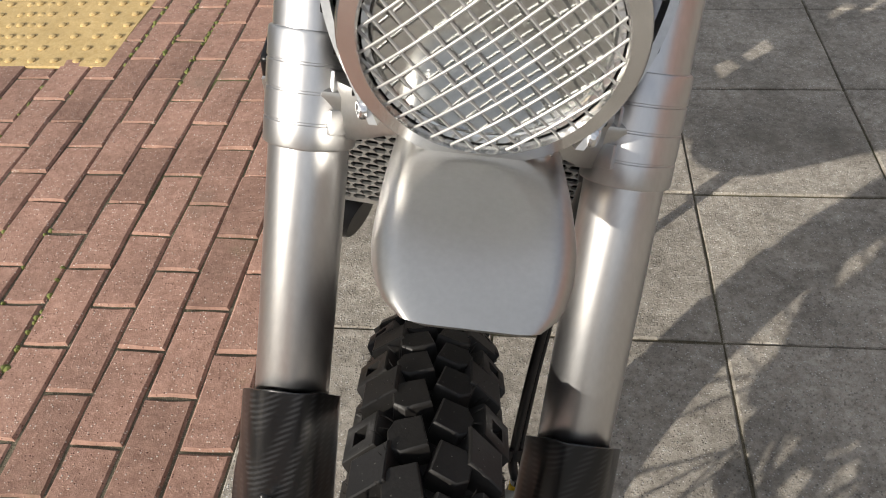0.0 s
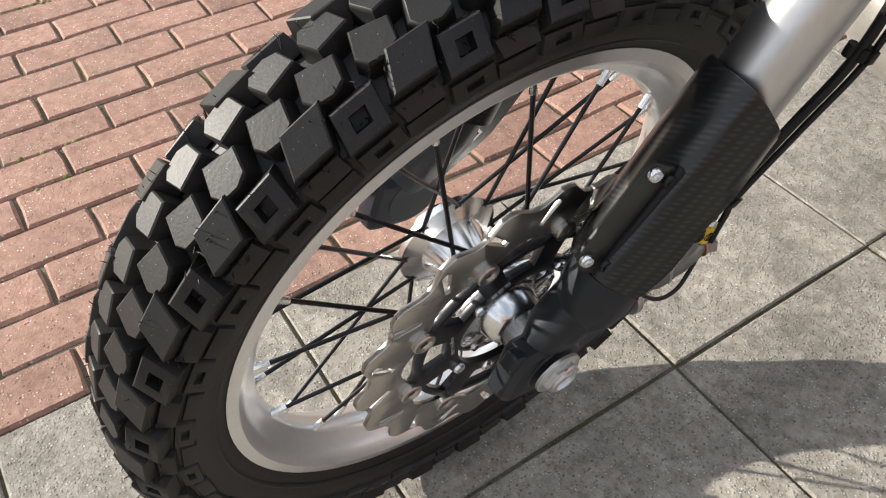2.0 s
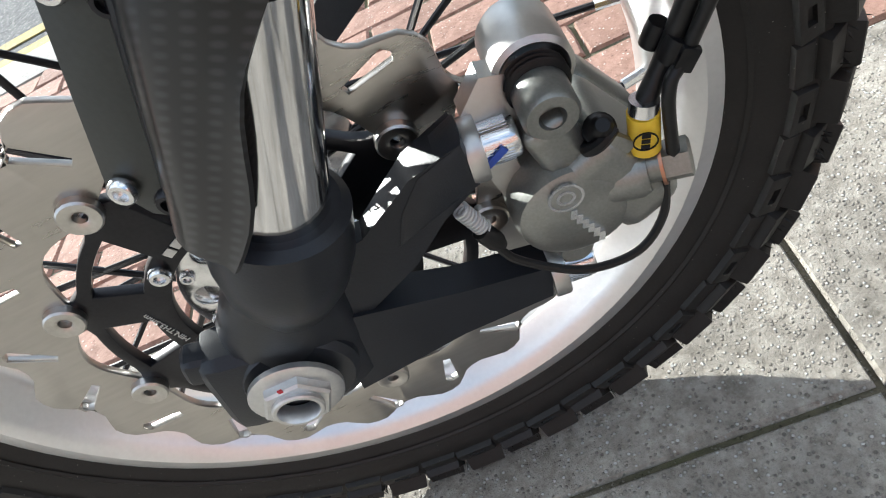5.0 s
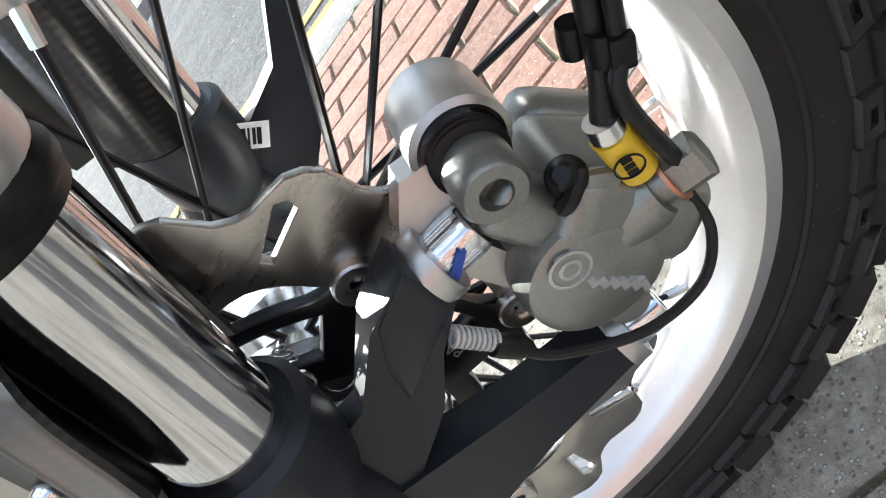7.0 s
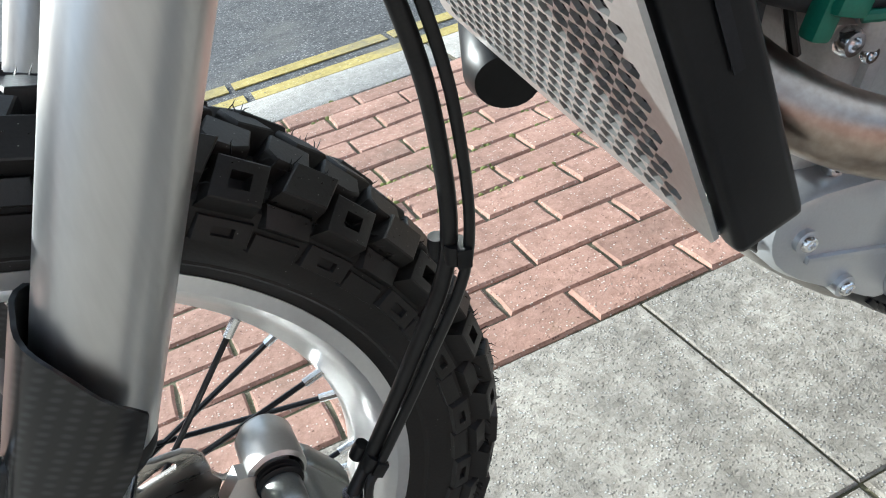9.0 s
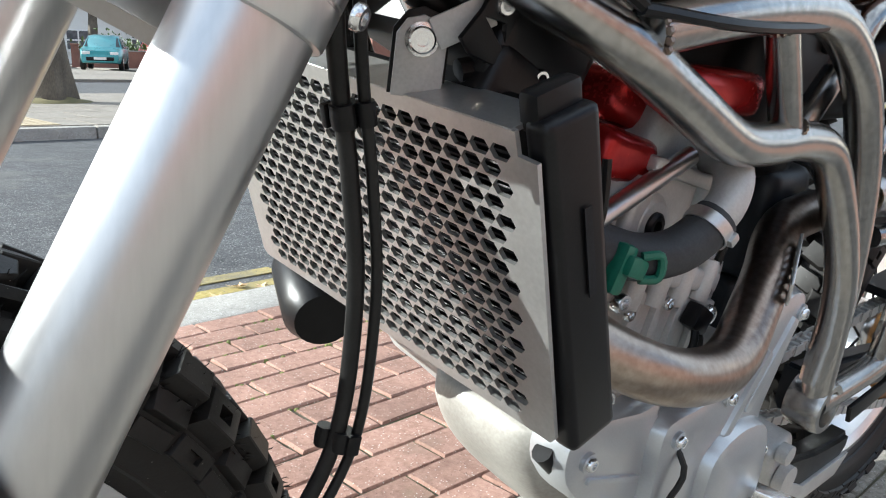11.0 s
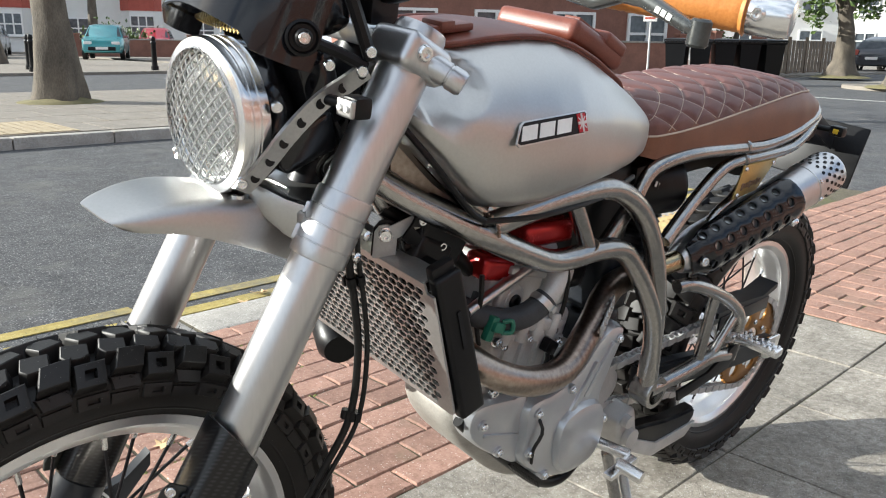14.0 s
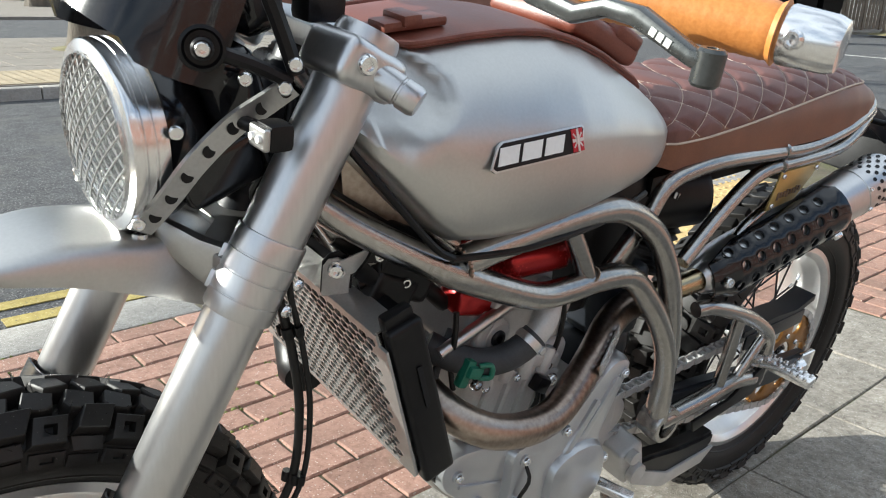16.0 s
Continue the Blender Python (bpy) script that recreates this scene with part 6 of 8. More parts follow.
for v in fl.verts:
    a, r = a_mid + v.co.y / RS, RS + v.co.z
    grow = min(1.0, 0.55 + (v.co.x - S0) / 0.08)
    r *= max(0.72, grow)
    v.co = EM @ Vector((r * math.cos(a), r * math.sin(a), v.co.x))
part("heat_shield", fl, GLOSSBLACK, exhaust, "black heat shield with flared round holes", smooth=35)
bm = bmesh.new()
for u, w, r in holes:
    if u < S1 - 0.03 and abs(w) < 0.056:
        a = a_mid + w / RS
        m = EM @ at(0, 0, u) @ at(0, 0, 0, 0, 0, math.degrees(a)) @ at(RS + 0.0012, 0, 0) @ X_AXIS
        lathe(bm, [(r * 0.98, -0.004), (r * 1.02, 0.001), (r * 1.22, 0.0012), (r * 1.2, -0.001)], m, 16, closed=True)
part("flared_rims", bm, GLOSSBLACK, exhaust)
for u, w in ((S0 + 0.018, 0.0), (S1 - 0.018, 0.035)):
    a = a_mid + w / RS
    m = EM @ at(0, 0, u) @ at(0, 0, 0, 0, 0, math.degrees(a)) @ at((RS + 0.002) * (0.80 if u < 0.1 else 1), 0, 0)
    bolt(exhaust, m.translation, m.to_3x3() @ Vector((1, 0, 0)), BOLT_L)
# small drilled guard on the header
guard_x = Vector((-0.388, 0.845, 0.379)).normalized()
guard_y = Vector((0.9, 0.42, 0.05)).cross(guard_x).normalized()
GUARD_M = Matrix((guard_x, guard_y, guard_x.cross(guard_y))).transposed().to_4x4()
GUARD_M.translation = (0.150, 0.740, 0.597)
bm = cut_plate([(-0.036, -0.012), (0.034, -0.015), (0.040, 0.0), (0.034, 0.015), (-0.036, 0.012), (-0.040, 0)], [ring_pts(0.0040, 10, -0.028 + 0.0115 * k, 0.0068 * q) for k in range(6) for q in (-1, 1)], 0.003, GUARD_M, 0.0004)
part("header_guard", bm, ZINC, exhaust, "small drilled aluminium header guard")

# brass plate under the seat rail
bm = bmesh.new()
pmx = Matrix(((0, 0, 1, 0.128), (1, 0, 0, 0), (0, 1, 0, 0), (0, 0, 0, 1)))
cut_plate([(1.085, 0.735), (1.10, 0.797), (1.215, 0.800), (1.165, 0.745)], [], 0.003, pmx, 0.0004, bm)
bp = rear("brass_plate", bm, BRASS, "engraved brass plate under the seat rail")
bm = bmesh.new()
for k in range(8):
    box(bm, (0.001, 0.0055, 0.009 if k % 3 else 0.013), at(0.130, 1.108 + 0.0085 * k, 0.757 + 0.001 * k), 0)
part("engraving", bm, HEADER, bp)
for y, z in ((1.107, 0.79), (1.203, 0.794), (1.095, 0.743)):
    bolt(bp, (0.130, y, z), (1, 0, 0), BOLT_S)

# radiator with its hexagonal guard
TL, BL = Vector((0.150, 0.350, 0.735)), Vector((0.170, 0.414, 0.545))
TR = Vector((-0.150, 0.350, 0.735))
gx, gy = Vector((1, 0, 0)), (TL - BL - Vector((-0.02, 0, 0))).normalized()
gn = gx.cross(gy).normalized()
GMX = Matrix((gx, gy, gn)).transposed().to_4x4()
GMX.translation = (Vector((0, TL.y, TL.z)) + Vector((0, BL.y, BL.z))) / 2
GH = (TL - BL).length
gout = [(-0.157, GH / 2), (0.157, GH / 2), (0.158, GH / 2 - 0.013), (0.171, GH / 2 - 0.014), (0.173, -GH / 2 + 0.005), (0.169, -GH / 2), (-0.169, -GH / 2), (-0.173, -GH / 2 + 0.005), (-0.171, GH / 2 - 0.014), (-0.158, GH / 2 - 0.013)]
hexes = []
hw, hh = 0.0076, 0.0044
for r in range(20):
    for c in range(21):
        x, y = -0.153 + 0.0153 * c + (0.00765 if r % 2 else 0), -GH / 2 + 0.012 + 0.0103 * r
        if abs(x) < 0.150 + 0.006 * (-y / GH) and y < GH / 2 - 0.010:
            hexes.append([(x - hw, y), (x - hw * 0.58, y + hh), (x + hw * 0.58, y + hh), (x + hw, y), (x + hw * 0.58, y - hh), (x - hw * 0.58, y - hh)])
bm = cut_plate(gout, hexes, 0.003, GMX @ at(0, 0, 0.004), 0.0)
box(bm, (0.308, 0.003, 0.030), GMX @ at(0, GH / 2 - 0.001, -0.010), 0.0)
box(bm, (0.335, 0.003, 0.014), GMX @ at(0, -GH / 2 + 0.001, -0.004), 0.0)
radiator = rear("radiator_guard", bm, PUNCHED, "aluminium radiator guard punched with hexagons", 20)
bm = bmesh.new()
box(bm, (0.30, GH - 0.01, 0.032), GMX @ at(0, 0, -0.026), 0.003)
core = part("radiator_core", bm, BLACK, radiator, "black finned radiator core")
bm = bmesh.new()
for k in range(44):
    box(bm, (0.285, 0.0012, 0.004), GMX @ at(0, -GH / 2 + 0.008 + 0.0042 * k, -0.0085), 0)
tagged(part("radiator_fin", bm, ANODISED, radiator), kind="stuff")
for s in (1, -1):
    bm = bmesh.new()
    box(bm, (0.018, GH + 0.012, 0.040), GMX @ at(s * 0.1685, -0.002, -0.021, 0, 0, 2.5 * s), 0.006, 3)
    box(bm, (0.014, 0.022, 0.034), GMX @ at(s * 0.158, GH / 2 + 0.006, -0.02), 0.004)
    part("radiator_tank", bm, BLACK, radiator, "black plastic radiator end tank")
bm = bmesh.new()
box(bm, (0.0008, 0.055, 0.006), GMX @ at(0.1780, 0.025, -0.024, 0, 0, 2.5), 0)
part("moulded_bar", bm, ANODISED, radiator)
tab_m = Matrix.Translation((0.073, 0.351, 0.757)) @ axis_to((0.80, -0.60, 0.0))
tab_m = tab_m @ Matrix.Rotation(math.atan2((tab_m.to_3x3().inverted() @ Vector((0, 0, 1))).y, (tab_m.to_3x3().inverted() @ Vector((0, 0, 1))).x), 4, 'Z')
bm = cut_plate([(-0.024, -0.014), (0.010, -0.014), (0.018, -0.009), (0.021, 0.0), (0.018, 0.009), (0.010, 0.014), (-0.024, 0.014)], [], 0.003, tab_m, 0.0006)
part("mount_tab", bm, CAST, radiator, "flat rounded steel mounting tab")
bm = cut_plate([(-0.024, -0.016), (0.012, -0.016), (0.022, -0.009), (0.025, 0.0), (0.022, 0.009), (0.012, 0.016), (-0.024, 0.016)], [], 0.003, tab_m @ at(0, 0, -0.007), 0.0006)
part("mount_back", bm, BLACK, radiator)
bm = bmesh.new()
lathe(bm, [(0.0095, 0), (0.0095, 0.002), (0.0075, 0.0025), (0.0075, 0.006), (0.0065, 0.007), (0.0036, 0.007), (0.0034, 0.003), (0, 0.003)], tab_m @ at(0.008, 0, 0.0015), 20)
part("mount_screw", bm, POLISHED, radiator)
bm = bmesh.new()
box(bm, (0.003, 0.034, 0.018), at(0.088, 0.366, 0.777, 30, 0, -32), 0.001)
part("mount_strip", bm, CAST, radiator, "folded steel strip")
bm = cut_plate([(0.352, 0.770), (0.366, 0.786), (0.374, 0.802), (0.392, 0.802), (0.398, 0.780), (0.404, 0.768), (0.428, 0.760), (0.430, 0.744), (0.414, 0.736), (0.400, 0.748), (0.380, 0.756), (0.360, 0.762)], [[(0.367, 0.782), (0.384, 0.779), (0.385, 0.764)]], 0.004, Matrix(((0, 0, 1, 0.1015), (1, 0, 0, 0), (0, 1, 0, 0), (0, 0, 0, 1))), 0.0008)
part("coil_bracket", bm, BLACK, radiator, "black cut bracket plate with a triangular opening")
bm = bmesh.new()
box(bm, (0.07, 0.085, 0.075), at(0.070, 0.425, 0.765, -25), 0.012, 3)
box(bm, (0.085, 0.06, 0.055), at(0.065, 0.40, 0.735, -25), 0.010, 3)
tube(bm, [(0.05, 0.36, 0.79), (0.07, 0.40, 0.765), (0.08, 0.45, 0.735), (0.075, 0.50, 0.69)], 0.010, 10, 4)
tube(bm, [(0.085, 0.37, 0.75), (0.095, 0.41, 0.758), (0.09, 0.46, 0.735)], 0.007, 8, 4)
box(bm, (0.17, 0.10, 0.12), at(0.0, 0.45, 0.80, -25), 0.02, 2)
elec = rear("electrics_box", bm, BLACK, "black hoses and electrics under the tank")
for p in ((0.1040, 0.3790, 0.7885), (0.1040, 0.4165, 0.7500)):
    bolt(elec, p, (1, -0.2, 0), BOLT)
bm = bmesh.new()
lathe(bm, [(0.030, -0.05), (0.034, -0.04), (0.034, 0.03), (0.026, 0.045)], at(-0.135, 0.44, 0.515) @ axis_to((1, -0.4, -0.2)), 24)
rear("horn", bm, BLACK, "round black horn under the radiator")

# engine
bm = bmesh.new()
tilt = -14
box(bm, (0.21, 0.17, 0.15), at(0, 0.615, 0.545, tilt), 0.018, 3)
engine = rear("engine", bm, CAST, "single-cylinder engine with grey cast cases")
for k, z in enumerate((0.497, 0.576)):
    bm = bmesh.new()
    box(bm, (0.222, 0.182, 0.011), at(0, 0.626 - 0.022 * k, z, tilt), 0.003, 2)
    part("cylinder_flange", bm, CAST, engine)
for k in range(4):
    bm = bmesh.new()
    box(bm, (0.010, 0.012, 0.085), at(0.106, 0.560 + 0.036 * k, 0.541, tilt), 0.004, 2)
    part("cylinder_rib", bm, CAST, engine)
bm = bmesh.new()
rod(bm, (0.112, 0.470, 0.650), (0.112, 0.590, 0.697), 0.0075, 16)
rear("engine_stay", bm, BRUSHED, "bright round engine stay")
for ln in ([(0.112, 0.488, 0.700), (0.118, 0.486, 0.665), (0.110, 0.492, 0.630), (0.116, 0.497, 0.595)], [(0.120, 0.645, 0.560), (0.127, 0.640, 0.535), (0.122, 0.632, 0.508), (0.128, 0.626, 0.485)], [(0.116, 0.652, 0.556), (0.125, 0.655, 0.530), (0.121, 0.648, 0.500)], [(0.10, 0.66, 0.70), (0.118, 0.665, 0.67), (0.116, 0.672, 0.62), (0.11, 0.668, 0.575)]):
    bm = bmesh.new()
    tube(bm, ln, 0.0035, 8, 4)
    part("sensor_wire", bm, HOSE, engine)
bm = bmesh.new()
box(bm, (0.016, 0.026, 0.022), at(0.120, 0.648, 0.556, -30), 0.004, 2)
part("wire_plug", bm, BLACK, engine)
for y, z in ((0.535, 0.590), (0.675, 0.552), (0.545, 0.505), (0.60, 0.502)):
    bolt(engine, (0.113, y, z), (1, 0, 0), BOLT_L)
bm = bmesh.new()
box(bm, (0.205, 0.165, 0.085), at(0, 0.600, 0.645, tilt), 0.020, 4)
head = part("cylinder_head", bm, CAST, engine, "grey cast cylinder head")
for size, m in (((0.16, 0.10, 0.06), at(0.02, 0.610, 0.695, tilt)), ((0.040, 0.125, 0.020), at(0.095, 0.622, 0.594, tilt)), ((0.030, 0.060, 0.060), at(0.098, 0.655, 0.650, tilt)), ((0.026, 0.022, 0.070), at(0.098, 0.540, 0.648, tilt)), ((0.020, 0.105, 0.012), at(0.103, 0.600, 0.680, tilt))):
    bm = bmesh.new()
    box(bm, size, m, min(size) * 0.3, 3)
    part("head_rib", bm, CAST, head)
for y, z in ((0.556, 0.602), (0.590, 0.598), (0.625, 0.592), (0.660, 0.590)):
    boss = bmesh.new()
    lathe(boss, [(0.0085, -0.022), (0.0095, -0.015), (0.0095, 0.010), (0.0075, 0.014), (0.0, 0.014)], at(0.111, y, z, tilt), 18)
    part("head_boss", boss, CAST, head)
bm = bmesh.new()
lathe(bm, [(0.024, -0.01), (0.024, 0.008), (0.018, 0.014), (0.011, 0.014), (0.011, 0.008), (0.0, 0.008)], at(0.098, 0.562, 0.645) @ X_AXIS, 28)
part("plug_boss", bm, CAST, head)
bm = bmesh.new()
lathe(bm, [(0.0108, 0.006), (0.0108, 0.016), (0.0085, 0.018), (0.0050, 0.018), (0.0045, 0.011), (0.0, 0.011)], at(0.098, 0.562, 0.645) @ X_AXIS, 24)
part("head_plug", bm, BLACK, head, "black rubber plug")
# water outlet of the head, to which the hose is clamped
bm = bmesh.new()
tube(bm, [(0.085, 0.640, 0.690), (0.118, 0.630, 0.695), (0.136, 0.616, 0.686), (0.143, 0.602, 0.669), (0.142, 0.590, 0.656)], 0.0150, 18, 5)
part("water_outlet", bm, CAST, head, "grey cast water outlet")
for p in ((0.112, 0.609, 0.574), (0.112, 0.555, 0.575), (0.112, 0.665, 0.575), (0.110, 0.66, 0.64)):
    bolt(engine, p, (1, 0, 0), BOLT)
bm = bmesh.new()
box(bm, (0.16, 0.12, 0.040), at(0.0, 0.590, 0.718, tilt - 4), 0.018, 4)
box(bm, (0.044, 0.066, 0.036), at(0.082, 0.532, 0.694, tilt), 0.013, 4)
box(bm, (0.044, 0.105, 0.034), at(0.105, 0.600, 0.744, -2), 0.012, 3)
rear("cam_cover", bm, RED, "red anodised cam cover")
bm = bmesh.new()
tube(bm, [(0.090, 0.470, 0.650), (0.112, 0.492, 0.640), (0.127, 0.522, 0.632), (0.136, 0.553, 0.634), (0.141, 0.576, 0.645), (0.143, 0.592, 0.658)], 0.0172, 18, 5)
tube(bm, [(0.095, 0.50, 0.665), (0.105, 0.48, 0.640), (0.104, 0.475, 0.60), (0.098, 0.48, 0.56)], 0.005, 8, 4)
rear("coolant_hose", bm, GREYHOSE, "grey-black rubber coolant hose")
bm = bmesh.new()
lathe(bm, [(0.0174, -0.005), (0.0186, -0.005), (0.0190, 0.0), (0.0186, 0.005), (0.0174, 0.005)], Matrix.Translation((0.1422, 0.584, 0.6515)) @ axis_to((0.05, 0.74, 0.66)), 28, closed=True)
box(bm, (0.008, 0.010, 0.008), at(0.160, 0.588, 0.648, 40), 0.002)
rear("hose_clamp", bm, ZINC)
bm = bmesh.new()
box(bm, (0.015, 0.022, 0.015), at(0.138, 0.503, 0.632, -20), 0.004)
tube(bm, [(0.141, 0.509, 0.639), (0.148, 0.521, 0.640), (0.148, 0.523, 0.624), (0.141, 0.511, 0.622)], 0.0034, 8, 4)
box(bm, (0.012, 0.014, 0.036), at(0.134, 0.495, 0.630, -20), 0.004)
rear("green_connector", bm, GREEN, "green cable connector")
# crankcase and left cover
cov = Matrix(((0, 0, 1, 0), (1, 0, 0, 0), (0, 1, 0, 0), (0, 0, 0, 1)))


def side_cover(pts, x0, x1, mat_, name, parent, bevel=0.012, label=""):
    return part(name, cut_plate(pts, [], x1 - x0, at((x0 + x1) / 2, 0, 0) @ cov, bevel), mat_, parent, label)


def smooth_loop(pts, sub=5):
    v = [Vector((x, y, 0)) for x, y in pts]
    n = len(v)
    out_ = []
    for i in range(n):
        a, b, c, d = v[i - 1], v[i], v[(i + 1) % n], v[(i + 2) % n]
        for k in range(sub):
            t = k / sub
            q = 0.5 * ((2 * b) + (c - a) * t + (2 * a - 5 * b + 4 * c - d) * t * t + (3 * b - a - 3 * c + d) * t ** 3)
            out_.append((q.x, q.y))
    return out_


side_cover(smooth_loop([(0.515, 0.46), (0.515, 0.49), (0.55, 0.505), (0.62, 0.50), (0.72, 0.51), (0.80, 0.49), (0.86, 0.45), (0.86, 0.36), (0.80, 0.30), (0.72, 0.295), (0.64, 0.35), (0.56, 0.42)]), -0.12, 0.105, CAST, "crankcase", engine, 0.01)
cover = side_cover(smooth_loop([(0.605, 0.372), (0.598, 0.42), (0.60, 0.478), (0.655, 0.486), (0.705, 0.503), (0.742, 0.545), (0.775, 0.568), (0.806, 0.560), (0.808, 0.535), (0.790, 0.480), (0.780, 0.440), (0.797, 0.405), (0.800, 0.360), (0.785, 0.320), (0.74, 0.303), (0.672, 0.322)]), 0.10, 0.148, PALE_CAST, "clutch_cover", engine, 0.016, "smooth light grey engine side cover")
side_cover(smooth_loop([(0.494, 0.452), (0.500, 0.498), (0.58, 0.492), (0.612, 0.485), (0.612, 0.372), (0.56, 0.395)]), 0.09, 0.132, PALE_CAST, "generator_cover", engine, 0.010)
side_cover(smooth_loop([(0.665, 0.375), (0.668, 0.43), (0.71, 0.452), (0.762, 0.445), (0.786, 0.41), (0.788, 0.36), (0.765, 0.326), (0.71, 0.320), (0.68, 0.338)]), 0.10, 0.166, PALE_CAST, "cover_dome", engine, 0.026)
bm = bmesh.new()
box(bm, (0.006, 0.08, 0.006), at(0.1325, 0.555, 0.438, -18), 0.002)
part("cover_rib", bm, PALE_CAST, engine)
for dy, dz, ln in ((0.752, 0.500, 0.10), (0.720, 0.478, 0.09)):
    bm = bmesh.new()
    box(bm, (0.010, 0.014, ln), at(0.148, dy, dz, -32), 0.005, 2)
    part("cover_rib", bm, PALE_CAST, engine)
for p in ((0.150, 0.612, 0.395), (0.150, 0.616, 0.463), (0.150, 0.690, 0.482), (0.150, 0.790, 0.545), (0.150, 0.792, 0.395), (0.150, 0.660, 0.335), (0.136, 0.512, 0.47), (0.136, 0.555, 0.41)):
    bolt(engine, p, (1, 0, 0), BOLT)
    bm = bmesh.new()
    rod(bm, Vector(p) - Vector((0.045, 0, 0)), Vector(p), 0.0085, 14)
    part("bolt_boss", bm, PALE_CAST, engine)
bm = bmesh.new()
tube(bm, [(0.112, 0.585, 0.47), (0.122, 0.590, 0.44), (0.118, 0.578, 0.40), (0.116, 0.582, 0.385)], 0.0028, 7, 4)
tube(bm, [(0.120, 0.615, 0.475), (0.156, 0.622, 0.44), (0.154, 0.612, 0.405), (0.150, 0.618, 0.375)], 0.0028, 7, 4)
rear("breather_hose", bm, HOSE, "thin black breather hoses over the cases")
# bash plate
bm = bmesh.new()
rows = []
for p in catmull([Vector(q) for q in ((0, 0.560, 0.474), (0, 0.512, 0.468), (0, 0.503, 0.452), (0, 0.509, 0.428), (0, 0.535, 0.390), (0, 0.580, 0.345), (0, 0.632, 0.300), (0, 0.690, 0.272), (0, 0.760, 0.266), (0, 0.815, 0.285))], 3):
    row = []
    for j in range(17):
        v = -1 + 2 * j / 16
        lift = abs(v) ** 6
        row.append(bm.verts.new((0.022 + v * 0.080, p.y + 0.045 * lift * max(0.2, min(1, (0.70 - p.y) / 0.2)), p.z + 0.050 * lift * max(0.0, min(1, (p.y - 0.46) / 0.15)))))
    rows.append(row)
for a, b in zip(rows, rows[1:]):
    for j in range(16):
        bm.faces.new((a[j], a[j + 1], b[j + 1], b[j]))
bmesh.ops.recalc_face_normals(bm, faces=bm.faces)
bmesh.ops.solidify(bm, geom=bm.faces[:], thickness=0.004)
bash = rear("bash_plate", bm, BASH, "grey folded metal bash plate under the engine", 35)
bm = bmesh.new()
tube(bm, [(0.110, 0.485, 0.475), (0.116, 0.52, 0.440), (0.118, 0.60, 0.366), (0.118, 0.69, 0.290), (0.118, 0.75, 0.272), (0.114, 0.80, 0.292)], 0.009, 10, 4)
for k in range(10):
    box(bm, (0.006, 0.005, 0.016), at(0.126, 0.60 + 0.0085 * k, 0.362 - 0.0074 * k, 40), 0.001)
part("plate_edge", bm, BLACK, bash)

# airbox, battery, shock behind the frame loops
bm = bmesh.new()
box(bm, (0.15, 0.16, 0.17), at(0, 0.80, 0.735, -8), 0.03, 3)
box(bm, (0.10, 0.12, 0.10), at(0.02, 0.73, 0.66, -10), 0.02, 3)
lathe(bm, [(0.050, -0.07), (0.055, -0.06), (0.055, 0.05), (0.048, 0.06)], at(0.04, 0.93, 0.755) @ axis_to((0.5, 1, 0.2)), 28)
airbox = rear("airbox", bm, BLACK, "black airbox and rubber intake under the seat")
bm = bmesh.new()
for k in range(9):
    box(bm, (0.0012, 0.005, 0.009), at(0.086 + 0.001 * k, 0.90 + 0.0085 * k, 0.772 - 0.0035 * k, -20), 0)
part("printed_bars", bm, WHITE, airbox)
bm = bmesh.new()
for k in range(10):
    lathe(bm, [(0.034, 0.0), (0.041, 0.006), (0.034, 0.012)], Matrix.Translation((0.0, 0.985, 0.60)) @ axis_to((0, 0.25, 1)) @ at(0, 0, 0.012 * k), 20)
rod(bm, (0.0, 0.965, 0.53), (0.0, 1.03, 0.78), 0.02, 14)
rear("shock_absorber", bm, BLACK, "black rubber-shrouded rear shock")
bm = bmesh.new()
box(bm, (0.17, 0.62, 0.035), at(0, 1.15, 0.805, 3), 0.012, 2)
box(bm, (0.15, 0.30, 0.05), at(0, 1.35, 0.80, 12), 0.015, 2)
rear("inner_mudguard", bm, BLACK, "black plastic inner mudguard below the seat")
bm = bmesh.new()
box(bm, (0.10, 0.09, 0.12), at(0.03, 0.86, 0.60), 0.02, 3)
box(bm, (0.14, 0.10, 0.16), at(0.0, 0.86, 0.46), 0.02, 3)
rear("linkage_housing", bm, DARKCAST, "dark gearbox rear and suspension linkage")

# swingarm, chain, sprocket
for s in (1, -1):
    bm = bmesh.new()
    sq = ((-1, -1), (1, -1), (1, 1), (-1, 1))
    loft(bm, [[Vector((s * 0.105 + a * 0.014, 0.94, 0.40 + b * 0.030)) for a, b in sq], [Vector((s * 0.108 + a * 0.013, 1.15, 0.375 + b * 0.030)) for a, b in sq], [Vector((s * 0.110 + a * 0.012, 1.33, 0.352 + b * 0.026)) for a, b in sq], [Vector((s * 0.110 + a * 0.012, 1.46, 0.344 + b * 0.022)) for a, b in sq]])
    bmesh.ops.bevel(bm, geom=bm.edges[:], offset=0.005, segments=2, affect='EDGES')
    sw = rear("swingarm", bm, DARKCAST, "dark grey box-section swingarm")
    bm = bmesh.new()
    lathe(bm, [(0.020, 0), (0.020, 0.012), (0.014, 0.02)], at(s * 0.122, 1.42, 0.344) @ axis_to((s, 0, 0)), 6)
    box(bm, (0.012, 0.05, 0.05), at(s * 0.124, 1.455, 0.344), 0.005)
    part("axle_adjuster", bm, POLISHED, sw)
RW = at(0, 1.42, 0.344)
bm = bmesh.new()
